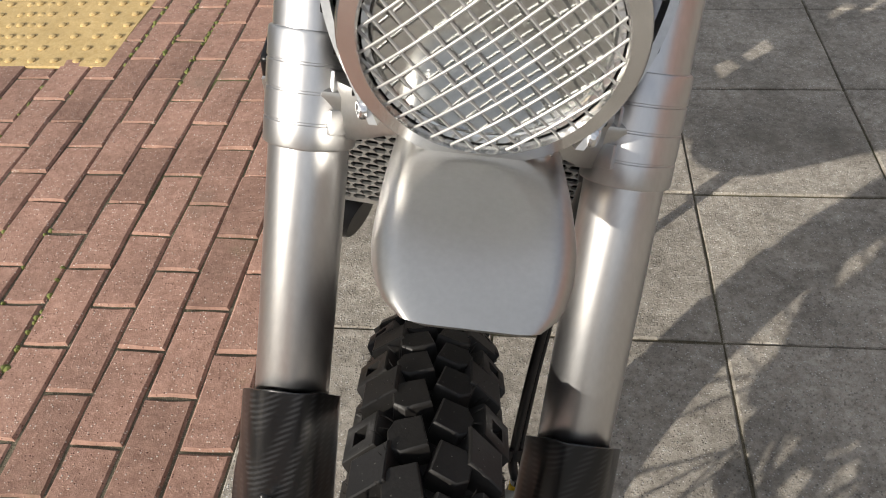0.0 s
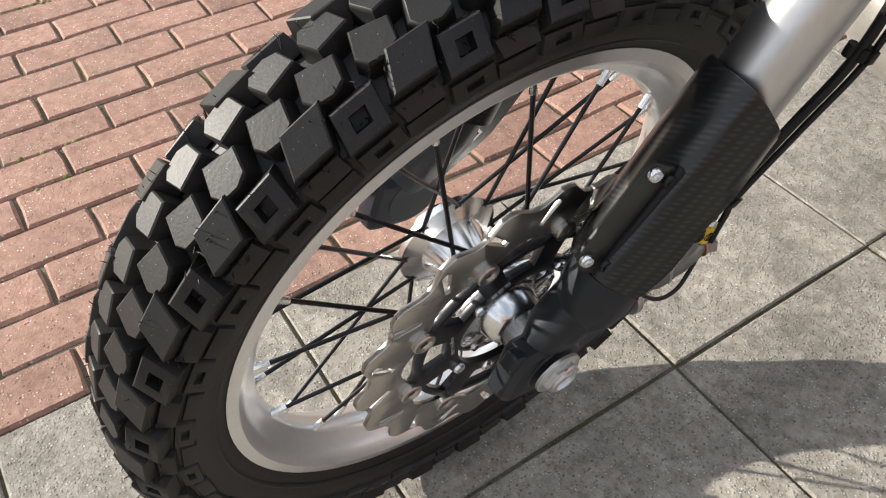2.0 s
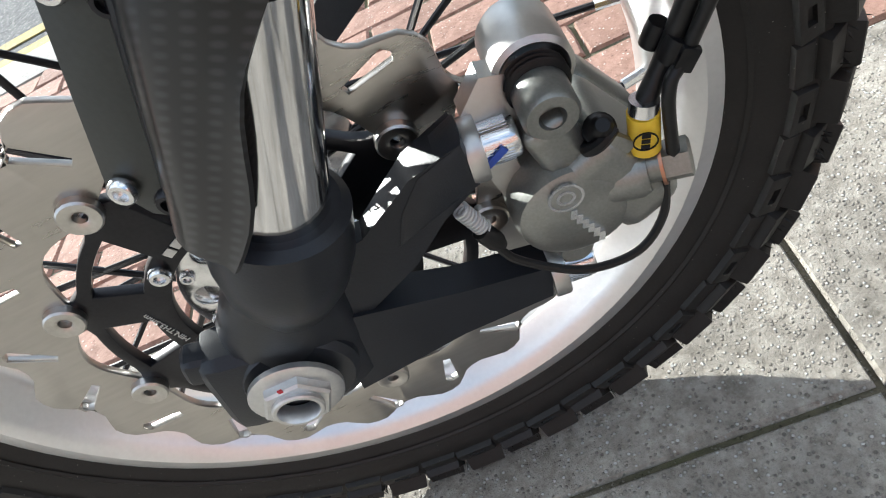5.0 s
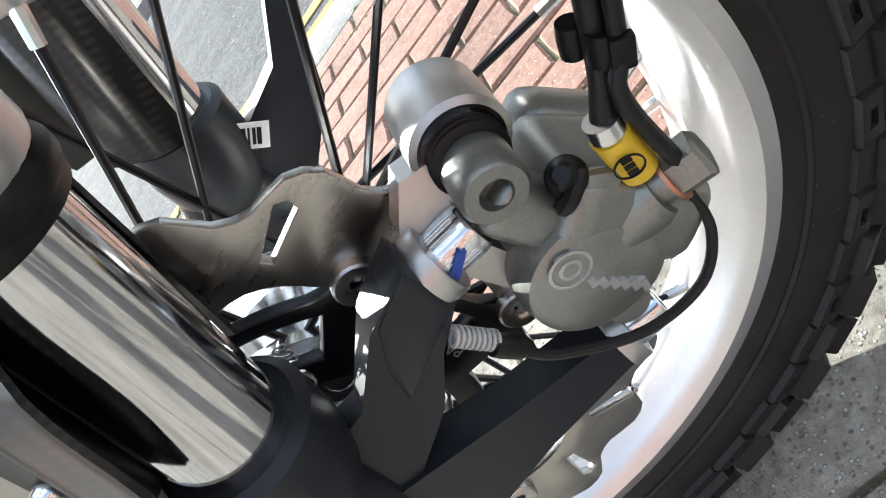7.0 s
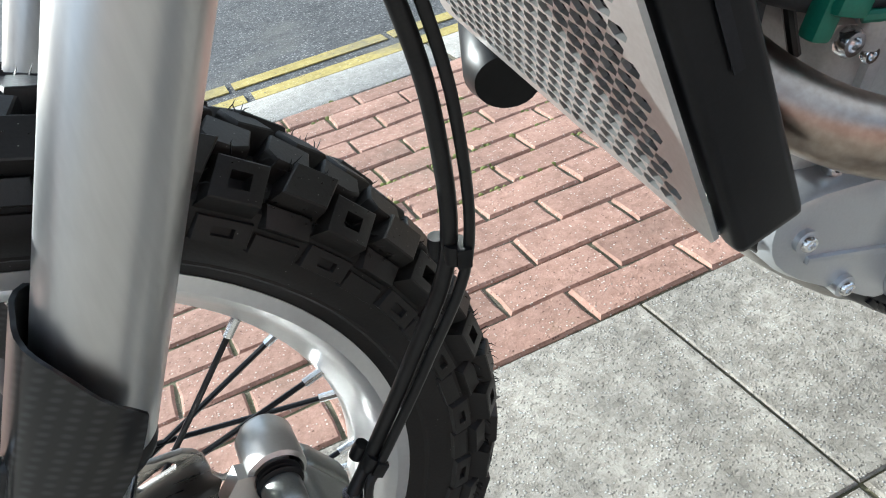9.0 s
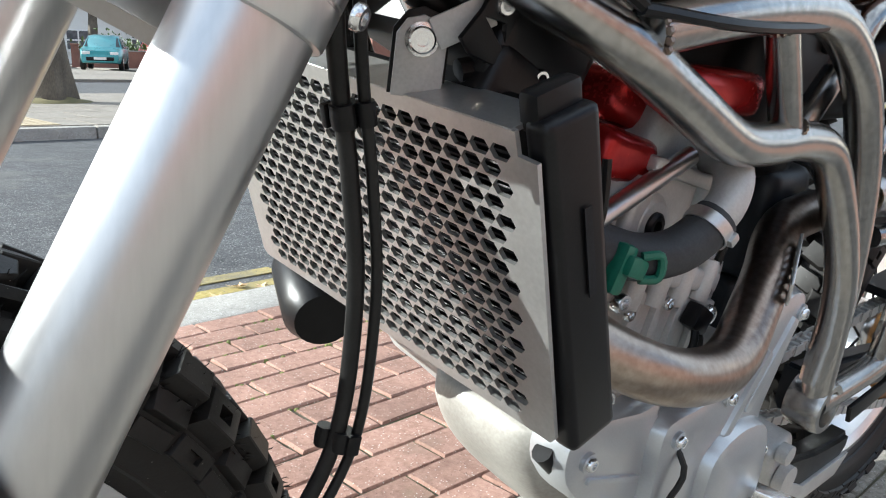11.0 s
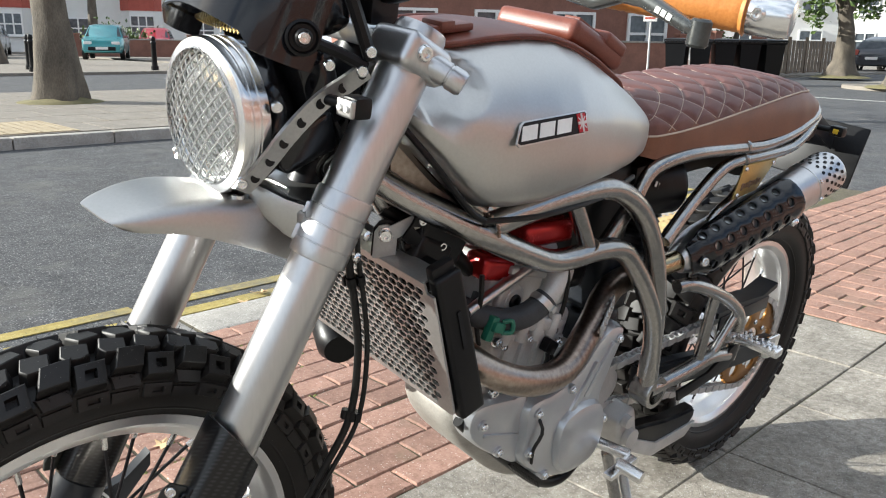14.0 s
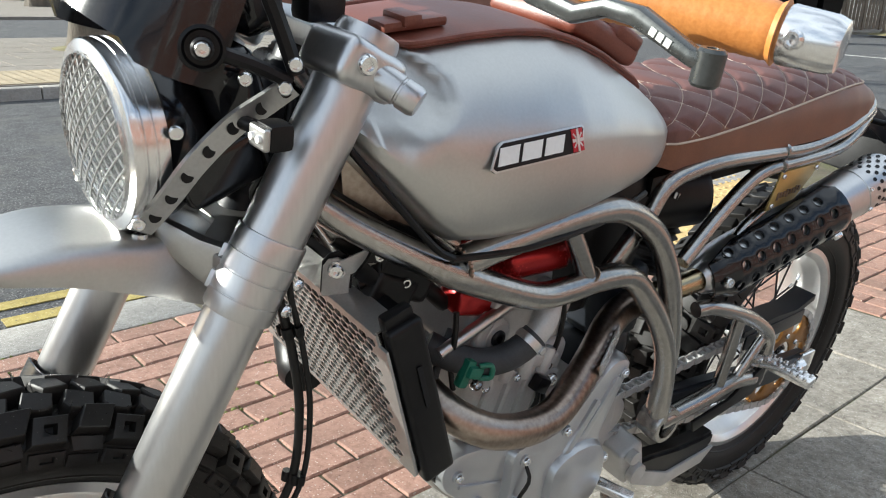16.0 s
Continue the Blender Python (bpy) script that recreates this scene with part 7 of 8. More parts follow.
lathe(bm, [(0.014, -0.10), (0.03, -0.09), (0.032, -0.05), (0.062, -0.046), (0.064, -0.036), (0.042, -0.03), (0.038, 0.03), (0.064, 0.036), (0.062, 0.046), (0.05, 0.06), (0.05, 0.082), (0.02, 0.09), (0.014, 0.11)], X_AXIS, 40)
rear_wheel = part("rear_wheel", bm, POLISHED, bike, "laced rear wheel with wide knobbly tyre", RW)
part("tyre", tyre_mesh(0.330, 0.074, 0.228), None, rear_wheel, "wide black knobbly tyre")
tagged(part("moulding_hairs", tyre_hairs(0.330, 0.074, 400, 6), None, rear_wheel), kind="stuff")
tread(rear_wheel, 0.330, 0.074, 27)
part("rim", rim_mesh(0.230, 0.056), None, rear_wheel, "bright aluminium rim")
spokes(rear_wheel, 0.056, 0.038, 0.200, 32, 3)
SPM = at(0.085, 0, 0) @ Matrix(((0, 0, 1, 0), (1, 0, 0, 0), (0, 1, 0, 0), (0, 0, 0, 1)))
teeth = []
for k in range(44):
    a = 2 * math.pi * k / 44
    teeth += [polar(0.103, a - 0.045), polar(0.1085, a - 0.018), polar(0.1085, a + 0.018), polar(0.103, a + 0.045)]
part("sprocket", cut_plate(teeth, [ring_pts(0.036, 28)] + [ring_pts(0.017, 16, *polar(0.072, 2 * math.pi * k / 6)) for k in range(6)], 0.006, SPM, 0.0006), ORANGE, rear_wheel, "bronze anodised rear sprocket", smooth=25)
for k in range(6):
    y, z = polar(0.052, 2 * math.pi * (k + 0.5) / 6)
    bolt(rear_wheel, (0.089, y, z), (1, 0, 0), BOLT)
bm = bmesh.new()
path = []
c0, c1, r0, r1 = Vector((0.87, 0.40)), Vector((1.42, 0.344)), 0.036, 0.106
for k in range(24):
    a = radians(100 - 200 * k / 23)
    path.append(c1 + Vector((math.cos(a), math.sin(a))) * r1)
for k in range(12):
    a = radians(260 - 160 * k / 11)
    path.append(c0 + Vector((math.cos(a), math.sin(a))) * r0)
dense = []
for i in range(len(path)):
    a, b = path[i], path[(i + 1) % len(path)]
    n = max(1, round((b - a).length / 0.0159))
    dense += [a.lerp(b, k / n) for k in range(n)]
for i, p in enumerate(dense):
    q = dense[(i + 1) % len(dense)]
    d = q - p
    m = at(0.085, (p.x + q.x) / 2, (p.y + q.y) / 2, math.degrees(math.atan2(d.y, d.x)))
    wd = 0.0085 if i % 2 else 0.0065
    for s in (-1, 1):
        box(bm, (0.0018, 0.0185, 0.013), m @ at(s * wd, 0, 0), 0)
    lathe(bm, [(0.0048, -wd), (0.0048, wd)], m @ at(0, -0.008, 0) @ X_AXIS, 8)
rear("drive_chain", bm, CAST, "grey oiled drive chain")
bm = bmesh.new()
loft(bm, [[Vector((0.085 + a * 0.022, y, z + b * 0.006)) for a, b in ((-1, -1), (1, -1), (1, 1), (-1, 1))] for y, z in ((1.20, 0.468), (1.30, 0.474), (1.38, 0.470), (1.44, 0.488))])
box(bm, (0.004, 0.20, 0.03), at(0.107, 1.31, 0.452, 2), 0.001)
rear("chain_guard", bm, DARKCAST, "dark chain guard above the sprocket")
bm = bmesh.new()
loft(bm, [[Vector((0.10 + a * 0.016, y, z + b * h)) for a, b in ((-1, -1), (1, -1), (1, 1), (-1, 1))] for y, z, h in ((0.93, 0.285, 0.012), (1.00, 0.258, 0.030), (1.08, 0.240, 0.032), (1.16, 0.240, 0.026), (1.19, 0.255, 0.012))])
bmesh.ops.bevel(bm, geom=bm.edges[:], offset=0.006, segments=2, affect='EDGES')
slider = rear("chain_slider", bm, BLACK, "black rubber chain guide block")
bm = bmesh.new()
cut_plate([(0.94, 0.255), (1.04, 0.205), (1.16, 0.208), (1.19, 0.235), (1.05, 0.232), (0.97, 0.27)], [], 0.006, at(0.118, 0, 0) @ cov, 0.001, bm)
part("slider_plate", bm, CAST, slider)
bm = bmesh.new()
box(bm, (0.05, 0.05, 0.07), at(0.11, 0.905, 0.325, 20), 0.010, 3)
lathe(bm, [(0.018, 0), (0.018, 0.012), (0.010, 0.013)], at(0.136, 0.905, 0.312) @ X_AXIS, 20)
lathe(bm, [(0.012, 0), (0.012, 0.012), (0.006, 0.013)], at(0.136, 0.885, 0.352) @ X_AXIS, 16)
rear("gear_bracket", bm, CAST, "grey linkage bracket with bolts")
bm = bmesh.new()
lathe(bm, [(0.036, 0), (0.036, 0.012)], at(0.079, 0.87, 0.40) @ X_AXIS, 24)
rear("front_sprocket", bm, CAST)

# side stand
FOOT = Vector((0.258, 0.845, 0.058))
TOP = Vector((0.165, 0.800, 0.335))
bm = bmesh.new()
tube(bm, [TOP, TOP.lerp(FOOT, 0.5), FOOT], 0.0098, 14, 2)
lathe(bm, [(0.021, -0.012), (0.023, -0.008), (0.020, -0.002), (0.010, 0.006)], Matrix.Translation(FOOT - (FOOT - TOP).normalized() * -0.0) @ axis_to((-0.155, 0, 0.99)), 20)
stand = rear("side_stand", bm, STEEL, "folded-out steel side stand with a return spring")
bm = bmesh.new()
box(bm, (0.085, 0.022, 0.012), at(0.160, 0.800, 0.345, 0, 8, 30), 0.003)
box(bm, (0.018, 0.07, 0.010), at(0.205, 0.785, 0.335, 10, 0, 0), 0.003)
rod(bm, (0.205, 0.775, 0.345), (0.248, 0.782, 0.342), 0.011, 18)
part("stand_bracket", bm, POLISHED, stand)
bm = bmesh.new()
d = (FOOT - TOP).normalized()
ln = []
sx, sz = Vector((1, 0, 0)), d.cross(Vector((1, 0, 0))).normalized()
base = TOP + Vector((0.012, 0.028, -0.02))
for k in range(260):
    a = k * 0.9
    ln.append(base + d * (0.16 * k / 259) + (sx * math.cos(a) + sz * math.sin(a)) * 0.0075)
tube(bm, ln, 0.0014, 5, 1)
part("spring", bm, CAST, stand, "coiled return spring")

# ---- street: ground, kerbs, far side ----
def thing(name, bm, material, label, category, group="", kind="", m=None, smooth=40):
    return tagged(part(name, bm, material, None, "", m, smooth), label, category, group, kind)


def holder(name, label, category, m, group=""):
    ob = tagged(new(name), label, category, group)
    ob.matrix_basis = m
    return ob


ROAD_Z = -0.03
bm = bmesh.new()
bmesh.ops.create_grid(bm, x_segments=24, y_segments=24, size=450, matrix=at(-60, 60, ROAD_Z))
thing("ground", bm, ASPHALT, "grey worn asphalt road surface", "road", kind="structure", smooth=0)
bm = bmesh.new()
box(bm, (11.6, 13.0, 0.2), at(-1.79 + 5.8, -0.55, -0.006 - 0.1))
thing("pavement_bed", bm, JOINT, "dark dirt bed under the paving", "pavement", kind="structure", smooth=0)
for i, x in enumerate((-1.905, -2.055)):
    bm = bmesh.new()
    rnd = random.Random(i)
    y = -14.0
    while y < 5.2:
        n = rnd.uniform(0.5, 1.6)
        box(bm, (0.075 + rnd.uniform(-0.006, 0.006), min(n, 5.2 - y) - rnd.uniform(0.0, 0.03), 0.004), at(x + rnd.uniform(-0.004, 0.004), y + min(n, 5.2 - y) / 2, ROAD_Z + 0.003))
        y += n
    thing("road_marking", bm, ROADYELLOW, "worn yellow line painted along the kerb", "road marking", "yellow lines", smooth=0)

# far pavement island with its kerb
def pavement_island(name, pts, z, label):
    bm = cut_plate(pts, [], z - ROAD_Z + 0.1, at(0, 0, (z + ROAD_Z - 0.1) / 2), 0.0)
    return thing(name, bm, PAVE, label, "pavement", kind="structure", smooth=0)


def rounded(x0, y0, x1, y1, r, n=8):
    out = []
    for cx, cy, a0 in ((x1 - r, y1 - r, 0), (x0 + r, y1 - r, 90), (x0 + r, y0 + r, 180), (x1 - r, y0 + r, 270)):
        out += [(cx + r * math.cos(radians(a0 + 90 * k / n)), cy + r * math.sin(radians(a0 + 90 * k / n))) for k in range(n + 1)]
    return out


def kerb_row(pts, z, label="worn grey kerb stone", w=0.15):
    """Kerb stones set end to end along a line."""
    for a, b in zip(pts, pts[1:]):
        a, b = Vector(a), Vector(b)
        n = max(1, round((b - a).length / 0.92))
        for k in range(n):
            p, q = a.lerp(b, k / n), a.lerp(b, (k + 1) / n)
            d = (q - p)
            bm = bmesh.new()
            box(bm, (w, d.length - 0.012, z - ROAD_Z + 0.14), None, 0.012)
            ob = thing("kerb_stone", bm, GRANITE, label, "kerb", "kerb stones", m=Matrix.Translation(((p.x + q.x) / 2, (p.y + q.y) / 2, (z + ROAD_Z - 0.14) / 2 + 0.004)) @ at(0, 0, 0, 0, 0, -math.degrees(math.atan2(d.x, d.y))))


isl = rounded(-14.0, -16.0, -7.25, 6.2, 2.2)
pavement_island("pavement_island", isl, 0.07, "pale slab pavement across the road")
kerb_row([(x, y, 0) for x, y in ((-7.2, -8.0), (-7.2, 4.0), (-7.35, 4.85), (-7.85, 5.6), (-8.6, 6.1), (-9.4, 6.3), (-11.8, 6.3))], 0.075)
bm = bmesh.new()
for k in range(26):
    for j in range(7):
        box(bm, (0.88, 0.70, 0.012), at(-7.8 - 0.9 * j, -8 + 0.72 * k + (0.3 if j % 2 else 0), 0.073), 0.0)
thing("flagstones", bm, PAVE, "worn paving flags of the far pavement", "paving", kind="stuff", smooth=0)
bm = bmesh.new()
box(bm, (1.2, 1.4, 0.02), at(-8.0, 2.15, 0.078), 0)
for i in range(12):
    for j in range(14):
        lathe(bm, [(0.018, 0), (0.012, 0.005)], at(-8.55 + 0.1 * i, 1.5 + 0.1 * j, 0.088), 6)
thing("tactile_crossing", bm, FARTACTILE, "buff blister paving at the far kerb", "paving", smooth=0)
pavement_island("pavement_far", rounded(-75, -40, -22.5, 14.5, 4.0), 0.05, "far pavement with bollards and parked cars")
pavement_island("pavement_corner", [(-12.2, 20.0), (-11.0, 31.0), (-10.6, 60), (-70, 60), (-70, 16.5), (-21, 15.2)], 0.06, "pavement in front of the brick house")
pavement_island("pavement_right", rounded(-7.6, 21.3, 12.0, 70.0, 1.8), 0.06, "pavement corner under a street tree")
bm = bmesh.new()
for k in range(7):
    box(bm, (0.14, 0.55, 0.004), at(-13.6 - 0.95 * k, 7.9 + 0.25 * k, ROAD_Z + 0.003, 0, 0, 75))
thing("road_marking", bm, ROADWHITE, "worn white give-way dashes", "road marking", "give-way dashes", smooth=0)
bm = bmesh.new()
for k in range(5):
    box(bm, (0.12, 4.0, 0.004), at(-3.0 - 2.0 * k, 17.0 + 0.25 * k, ROAD_Z + 0.003, 0, 0, 82))
thing("road_marking", bm, ROADWHITE, "long worn white line across the side road", "road marking", smooth=0)


# trees
def tree(p, trunk_r, trunk_h, crown_r, crown_z, leaf=LEAF, seed=1, leaves=2600, label="street tree with a rough grey-brown trunk", stretch=1.0, pit=True):
    rnd = random.Random(seed)
    t = holder("tree", label, "tree", at(*p), "street trees")
    bm = bmesh.new()
    line, rad = [], []
    for k in range(9):
        u = k / 8
        line.append((0.12 * math.sin(u * 3 + seed) * u, 0.12 * math.cos(u * 2.4 + seed) * u, trunk_h * u))
        rad.append(trunk_r * (1.55 - 2.4 * u if u < 0.2 else 1.07 - 0.5 * u))
    tube(bm, line, rad, 20, 3)
    for v in bm.verts:
        if v.co.z < trunk_h * 0.95:
            a = math.atan2(v.co.y, v.co.x)
            f = 1 + 0.06 * math.sin(5 * a + 3 * v.co.z) + (0.16 * max(0, 1 - v.co.z / (trunk_h * 0.12)) * math.sin(4 * a + seed)) + 0.05 * noise.noise(v.co * 3)
            v.co.x *= f
            v.co.y *= f
    part("trunk", bm, BARK, t)
    top = Vector(line[-1])
    bm = bmesh.new()
    ends = []
    for k in range(11):
        a = 2.4 * k + seed
        d = Vector((math.cos(a), math.sin(a), rnd.uniform(0.5, 1.6))).normalized()
        end = top + Vector((0, 0, crown_z - trunk_h)) * 0.5 + Vector((d.x * crown_r * 0.8, d.y * crown_r * 0.8, d.z * crown_r * 0.7 * stretch))
        mid = top.lerp(end, 0.5) + Vector((rnd.uniform(-.2, .2), rnd.uniform(-.2, .2), 0.15))
        tube(bm, [top - Vector((0, 0, 0.3)), mid, end], [trunk_r * 0.4, trunk_r * 0.22, 0.03], 8, 4)
        ends += [mid, end]
    part("limbs", bm, BARK, t)
    verts, faces = [], []
    clumps = [Vector((rnd.gauss(0, 0.5), rnd.gauss(0, 0.5), rnd.gauss(0, 0.5) * stretch)) * crown_r + Vector((top.x, top.y, crown_z)) for _ in range(34)] + ends
    for k in range(leaves):
        c = rnd.choice(clumps) + Vector((rnd.gauss(0, 1), rnd.gauss(0, 1), rnd.gauss(0, 0.8))) * crown_r * 0.17
        a, b = Vector((rnd.uniform(-1, 1), rnd.uniform(-1, 1), rnd.uniform(-0.6, 0.6))).normalized(), Vector((rnd.uniform(-1, 1), rnd.uniform(-1, 1), rnd.uniform(-1, 1))).normalized()
        s = rnd.uniform(0.07, 0.15)
        b = a.cross(b).normalized()
        i = len(verts)
        verts += [c - a * s, c - a * s * 0.2 + b * s * 0.55, c + a * s, c - a * s * 0.2 - b * s * 0.55, c + a.cross(b) * s * 0.15]
        faces += [(i, i + 1, i + 4), (i + 1, i + 2, i + 4), (i + 2, i + 3, i + 4), (i + 3, i, i + 4)]
    me = bpy.data.meshes.new("crown")
    me.from_pydata(verts, [], faces)
    me.materials.append(leaf)
    part("crown", me, None, t)
    if pit:
        bm = bmesh.new()
        lathe(bm, [(trunk_r * 2.6, -0.02), (trunk_r * 2.4, 0.02), (trunk_r * 1.6, 0.05), (trunk_r * 1.2, 0.09)], None, 20)
        part("tree_pit", bm, MUD, t)
    return t


tree((-11.3, 4.0, 0.07), 0.235, 4.6, 3.0, 6.6, LEAF, 2, 4200)
tree((-31.0, 8.5, 0.05), 0.26, 3.6, 2.4, 5.2, LEAF_Y, 4, 2600, "street tree with yellowing leaves", pit=False)
tree((-9.64, 28.1, 0.06), 0.36, 2.1, 1.35, 3.6, LEAF, 7, 3600, "pollarded street tree with dense green shoots", 1.3)
tree((-5.8, 22.0, 0.06), 0.36, 2.7, 1.5, 4.2, LEAF, 9, 3800, "pollarded street tree with dense green shoots", 1.2)
tree((-14.8, 30.6, 0.06), 0.15, 1.6, 1.5, 3.2, LEAF, 11, 3200, "small garden tree behind the bins", 1.25, False)
tree((-44.0, 9.0, 0.05), 0.3, 4.2, 3.2, 6.5, LEAF, 13, 3000, pit=False)
tree((-52.0, 20.0, 0.05), 0.3, 7.0, 4.2, 11.0, LEAF, 17, 3800, "tall tree behind the houses", pit=False)


# houses
def window(parent, w, h, m, rows=1, cols=2, bay=False):
    bm = bmesh.new()
    box(bm, (w, 0.03, h), m @ at(0, 0.02, 0), 0)
    pane = part("window", bm, WINDOW, parent, "dark window pane")
    bm = bmesh.new()
    for k in range(cols + 1):
        box(bm, (0.09, 0.12, h + 0.09), m @ at(-w / 2 + w * k / cols, -0.02, 0), 0)
    for k in range(rows + 1):
        box(bm, (w, 0.116, 0.09), m @ at(0, -0.018, -h / 2 + h * k / rows), 0)
    part("window_frame", bm, WHITE, pane)
    bm = bmesh.new()
    box(bm, (w + 0.25, 0.2, 0.08), m @ at(0, -0.05, -h / 2 - 0.09), 0)
    part("window_sill", bm, WHITE, pane)


def house(p, turn, w, d, h, roof_h, wall, label, storeys=2, cols=3, upper=None, bays=0, hip=True, chimney=True, gables=0):
    """A house whose front is the local -y side."""
    ob = holder("house", label, "house", at(*p) @ at(0, 0, 0, 0, 0, turn), "houses")
    bm = bmesh.new()
    box(bm, (w, d, h), at(0, d / 2, h / 2))
    part("wall", bm, wall, ob)
    if upper:
        bm = bmesh.new()
        box(bm, (w + 0.06, d + 0.06, h * 0.46), at(0, d / 2, h * 0.77))
        part("upper_wall", bm, upper, ob)
    e, r = 0.45, roof_h
    bm = bmesh.new()
    inset = d / 2 if hip else 0.0
    base = [bm.verts.new(q) for q in ((-w / 2 - e, -e, h), (w / 2 + e, -e, h), (w / 2 + e, d + e, h), (-w / 2 - e, d + e, h))]
    low = [bm.verts.new((q.co.x, q.co.y, h - 0.12)) for q in base]
    ridge = [bm.verts.new((-w / 2 - e + inset, d / 2, h + r)), bm.verts.new((w / 2 + e - inset, d / 2, h + r))]
    for f in ((base[0], base[1], ridge[1], ridge[0]), (base[1], base[2], ridge[1]), (base[2], base[3], ridge[0], ridge[1]), (base[3], base[0], ridge[0]), tuple(low)):
        bm.faces.new(f)
    for k in range(4):
        bm.faces.new((base[k], base[(k + 1) % 4], low[(k + 1) % 4], low[k]))
    rf = part("roof", bm, ROOF, ob, smooth=0)
    if chimney:
        bm = bmesh.new()
        box(bm, (0.9, 0.7, 2.2), at(w * 0.28, d / 2, h + r * 0.9))
        for k in (-1, 1):
            lathe(bm, [(0.14, 0), (0.11, 0.5)], at(w * 0.28 + 0.22 * k, d / 2, h + r * 0.9 + 1.1), 10)
        part("chimney", bm, HOUSEBRICK, rf)
    sh = h / storeys
    for s in range(storeys):
        for c in range(cols):
            x = -w / 2 + w * (c + 0.5) / cols
            if bays and c % 2 == 0:
                bm = bmesh.new()
                outl = [(-1.3, 0.02), (-0.8, -0.75), (0.8, -0.75), (1.3, 0.02)]
                if s == 0:
                    cut_plate(outl, [], h + 0.1, at(x, 0, h / 2), 0, bm)
                    part("bay", bm, wall, ob)
                    bm = bmesh.new()
                    cut_plate([(q[0] * 1.03, q[1] * 1.06) for q in outl], [], 0.95, at(x, 0, sh + 0.42), 0, bm)
                    part("hung_tiles", bm, REDTILE, ob)
                window(ob, 1.5, 1.35, at(x, -0.78, sh * s + sh * 0.62), 2, 3)
            else:
                window(ob, 1.5, 1.3, at(x, -0.02, sh * s + sh * 0.55), 2, 2)
    for g in range(gables):
        x = -w / 2 + w * (2 * g + 0.5) / cols
        bm = bmesh.new()
        q = [(-1.8, h - 0.1), (1.8, h - 0.1), (0, h + r * 0.75)]
        f = [[bm.verts.new((x + a, yy, z)) for a, z in q] for yy in (-0.85, d / 2)]
        bm.faces.new(f[0])
        bm.faces.new(f[1][::-1])
        for k in range(3):
            bm.faces.new((f[0][k], f[0][(k + 1) % 3], f[1][(k + 1) % 3], f[1][k]))
        part("gable", bm, wall, ob, smooth=0)
        bm = bmesh.new()
        for s in (-1, 1):
            v = [bm.verts.new(c) for c in ((x + s * 2.1, -1.1, h - 0.35), (x, -1.1, h + r * 0.75 + 0.08), (x, d / 2, h + r * 0.75 + 0.08), (x + s * 2.1, d / 2, h - 0.35))]
            bm.faces.new(v)
        bmesh.ops.solidify(bm, geom=bm.faces[:], thickness=0.12)
        part("gable_roof", bm, ROOF, ob, smooth=0)
    return ob


turn_a = math.degrees(math.atan2(26.6 - 17.7, -15.1 + 19.6))
house((-17.6, 21.9, 0.06), turn_a, 11.5, 8.0, 4.8, 2.6, HOUSEBRICK, "two-storey red brick house with cream upper panels", cols=4)
bm = bmesh.new()
lathe(bm, [(0.02, 0.0), (0.22, 0.04), (0.34, 0.14), (0.335, 0.15), (0.21, 0.055), (0.0, 0.02)], at(-15.9, 24.2, 3.0) @ axis_to((0.6, -0.8, 0.35)), 24)
thing("satellite_dish", bm, WHITE, "white satellite dish on the brick house", "dish")
house((-55.0, 22.3, 0.05), 68, 16, 9, 5.6, 3.2, WHITEWALL, "pale terraced houses with red-tiled bays and gables", cols=4, bays=1, gables=2)
house((-60.0, 7.0, 0.05), 80, 13, 9, 5.4, 3.4, RENDER, "cream rendered house with a tiled roof", cols=3)
house((-58.0, -9.0, 0.05), 86, 14, 9, 5.6, 3.2, HOUSEBRICK, "brick house with a tiled roof", cols=3)
house((-26.0, 55.0, 0.06), 40, 12, 9, 5.2, 3.6, WHITEWALL, "white semi-detached house with a brown roof and brick chimney", cols=3)
house((-20.5, 74.0, 0.06), 15, 22, 9, 5.6, 3.2, WHITEWALL, "white terrace with red gables far down the street", cols=5, bays=1, gables=3)
house((8.0, 62.0, 0.06), -20, 20, 9, 5.4, 3.2, RENDER, "pale terrace far down the street", cols=5, bays=1, gables=3)
# the next two stand outside the camera's view, added as surroundings
house((14.0, 2.0, 0.0), -90, 34, 8, 6.2, 3.0, HOUSEBRICK, "unseen brick building added behind the pavement", cols=8)
house((-16.0, -34.0, 0.0), 160, 26, 9, 5.6, 3.2, HOUSEBRICK, "unseen brick terrace added down the road", cols=6)


# low walls, fence, bins, posts
def brick_wall(a, b, h, label):
    a, b = Vector(a), Vector(b)
    d = b - a
    turn = math.degrees(math.atan2(d.y, d.x))
    ob = holder("garden_wall", label, "wall", Matrix.Translation((a + b) / 2) @ at(0, 0, 0, 0, 0, turn))
    bm = bmesh.new()
    box(bm, (d.length, 0.22, h), at(0, 0, h / 2))
    part("brickwork", bm, HOUSEBRICK, ob)
    bm = bmesh.new()
    box(bm, (d.length, 0.28, 0.06), at(0, 0, h + 0.03), 0.01)
    part("coping", bm, GRANITE, ob)
    n = max(2, int(d.length / 3))
    for k in range(n):
        bm = bmesh.new()
        x = -d.length / 2 + d.length * k / (n - 1)
        box(bm, (0.36, 0.36, h + 0.25), at(x, 0, (h + 0.25) / 2))
        box(bm, (0.44, 0.44, 0.07), at(x, 0, h + 0.28), 0.015)
        part("pier", bm, HOUSEBRICK, ob)


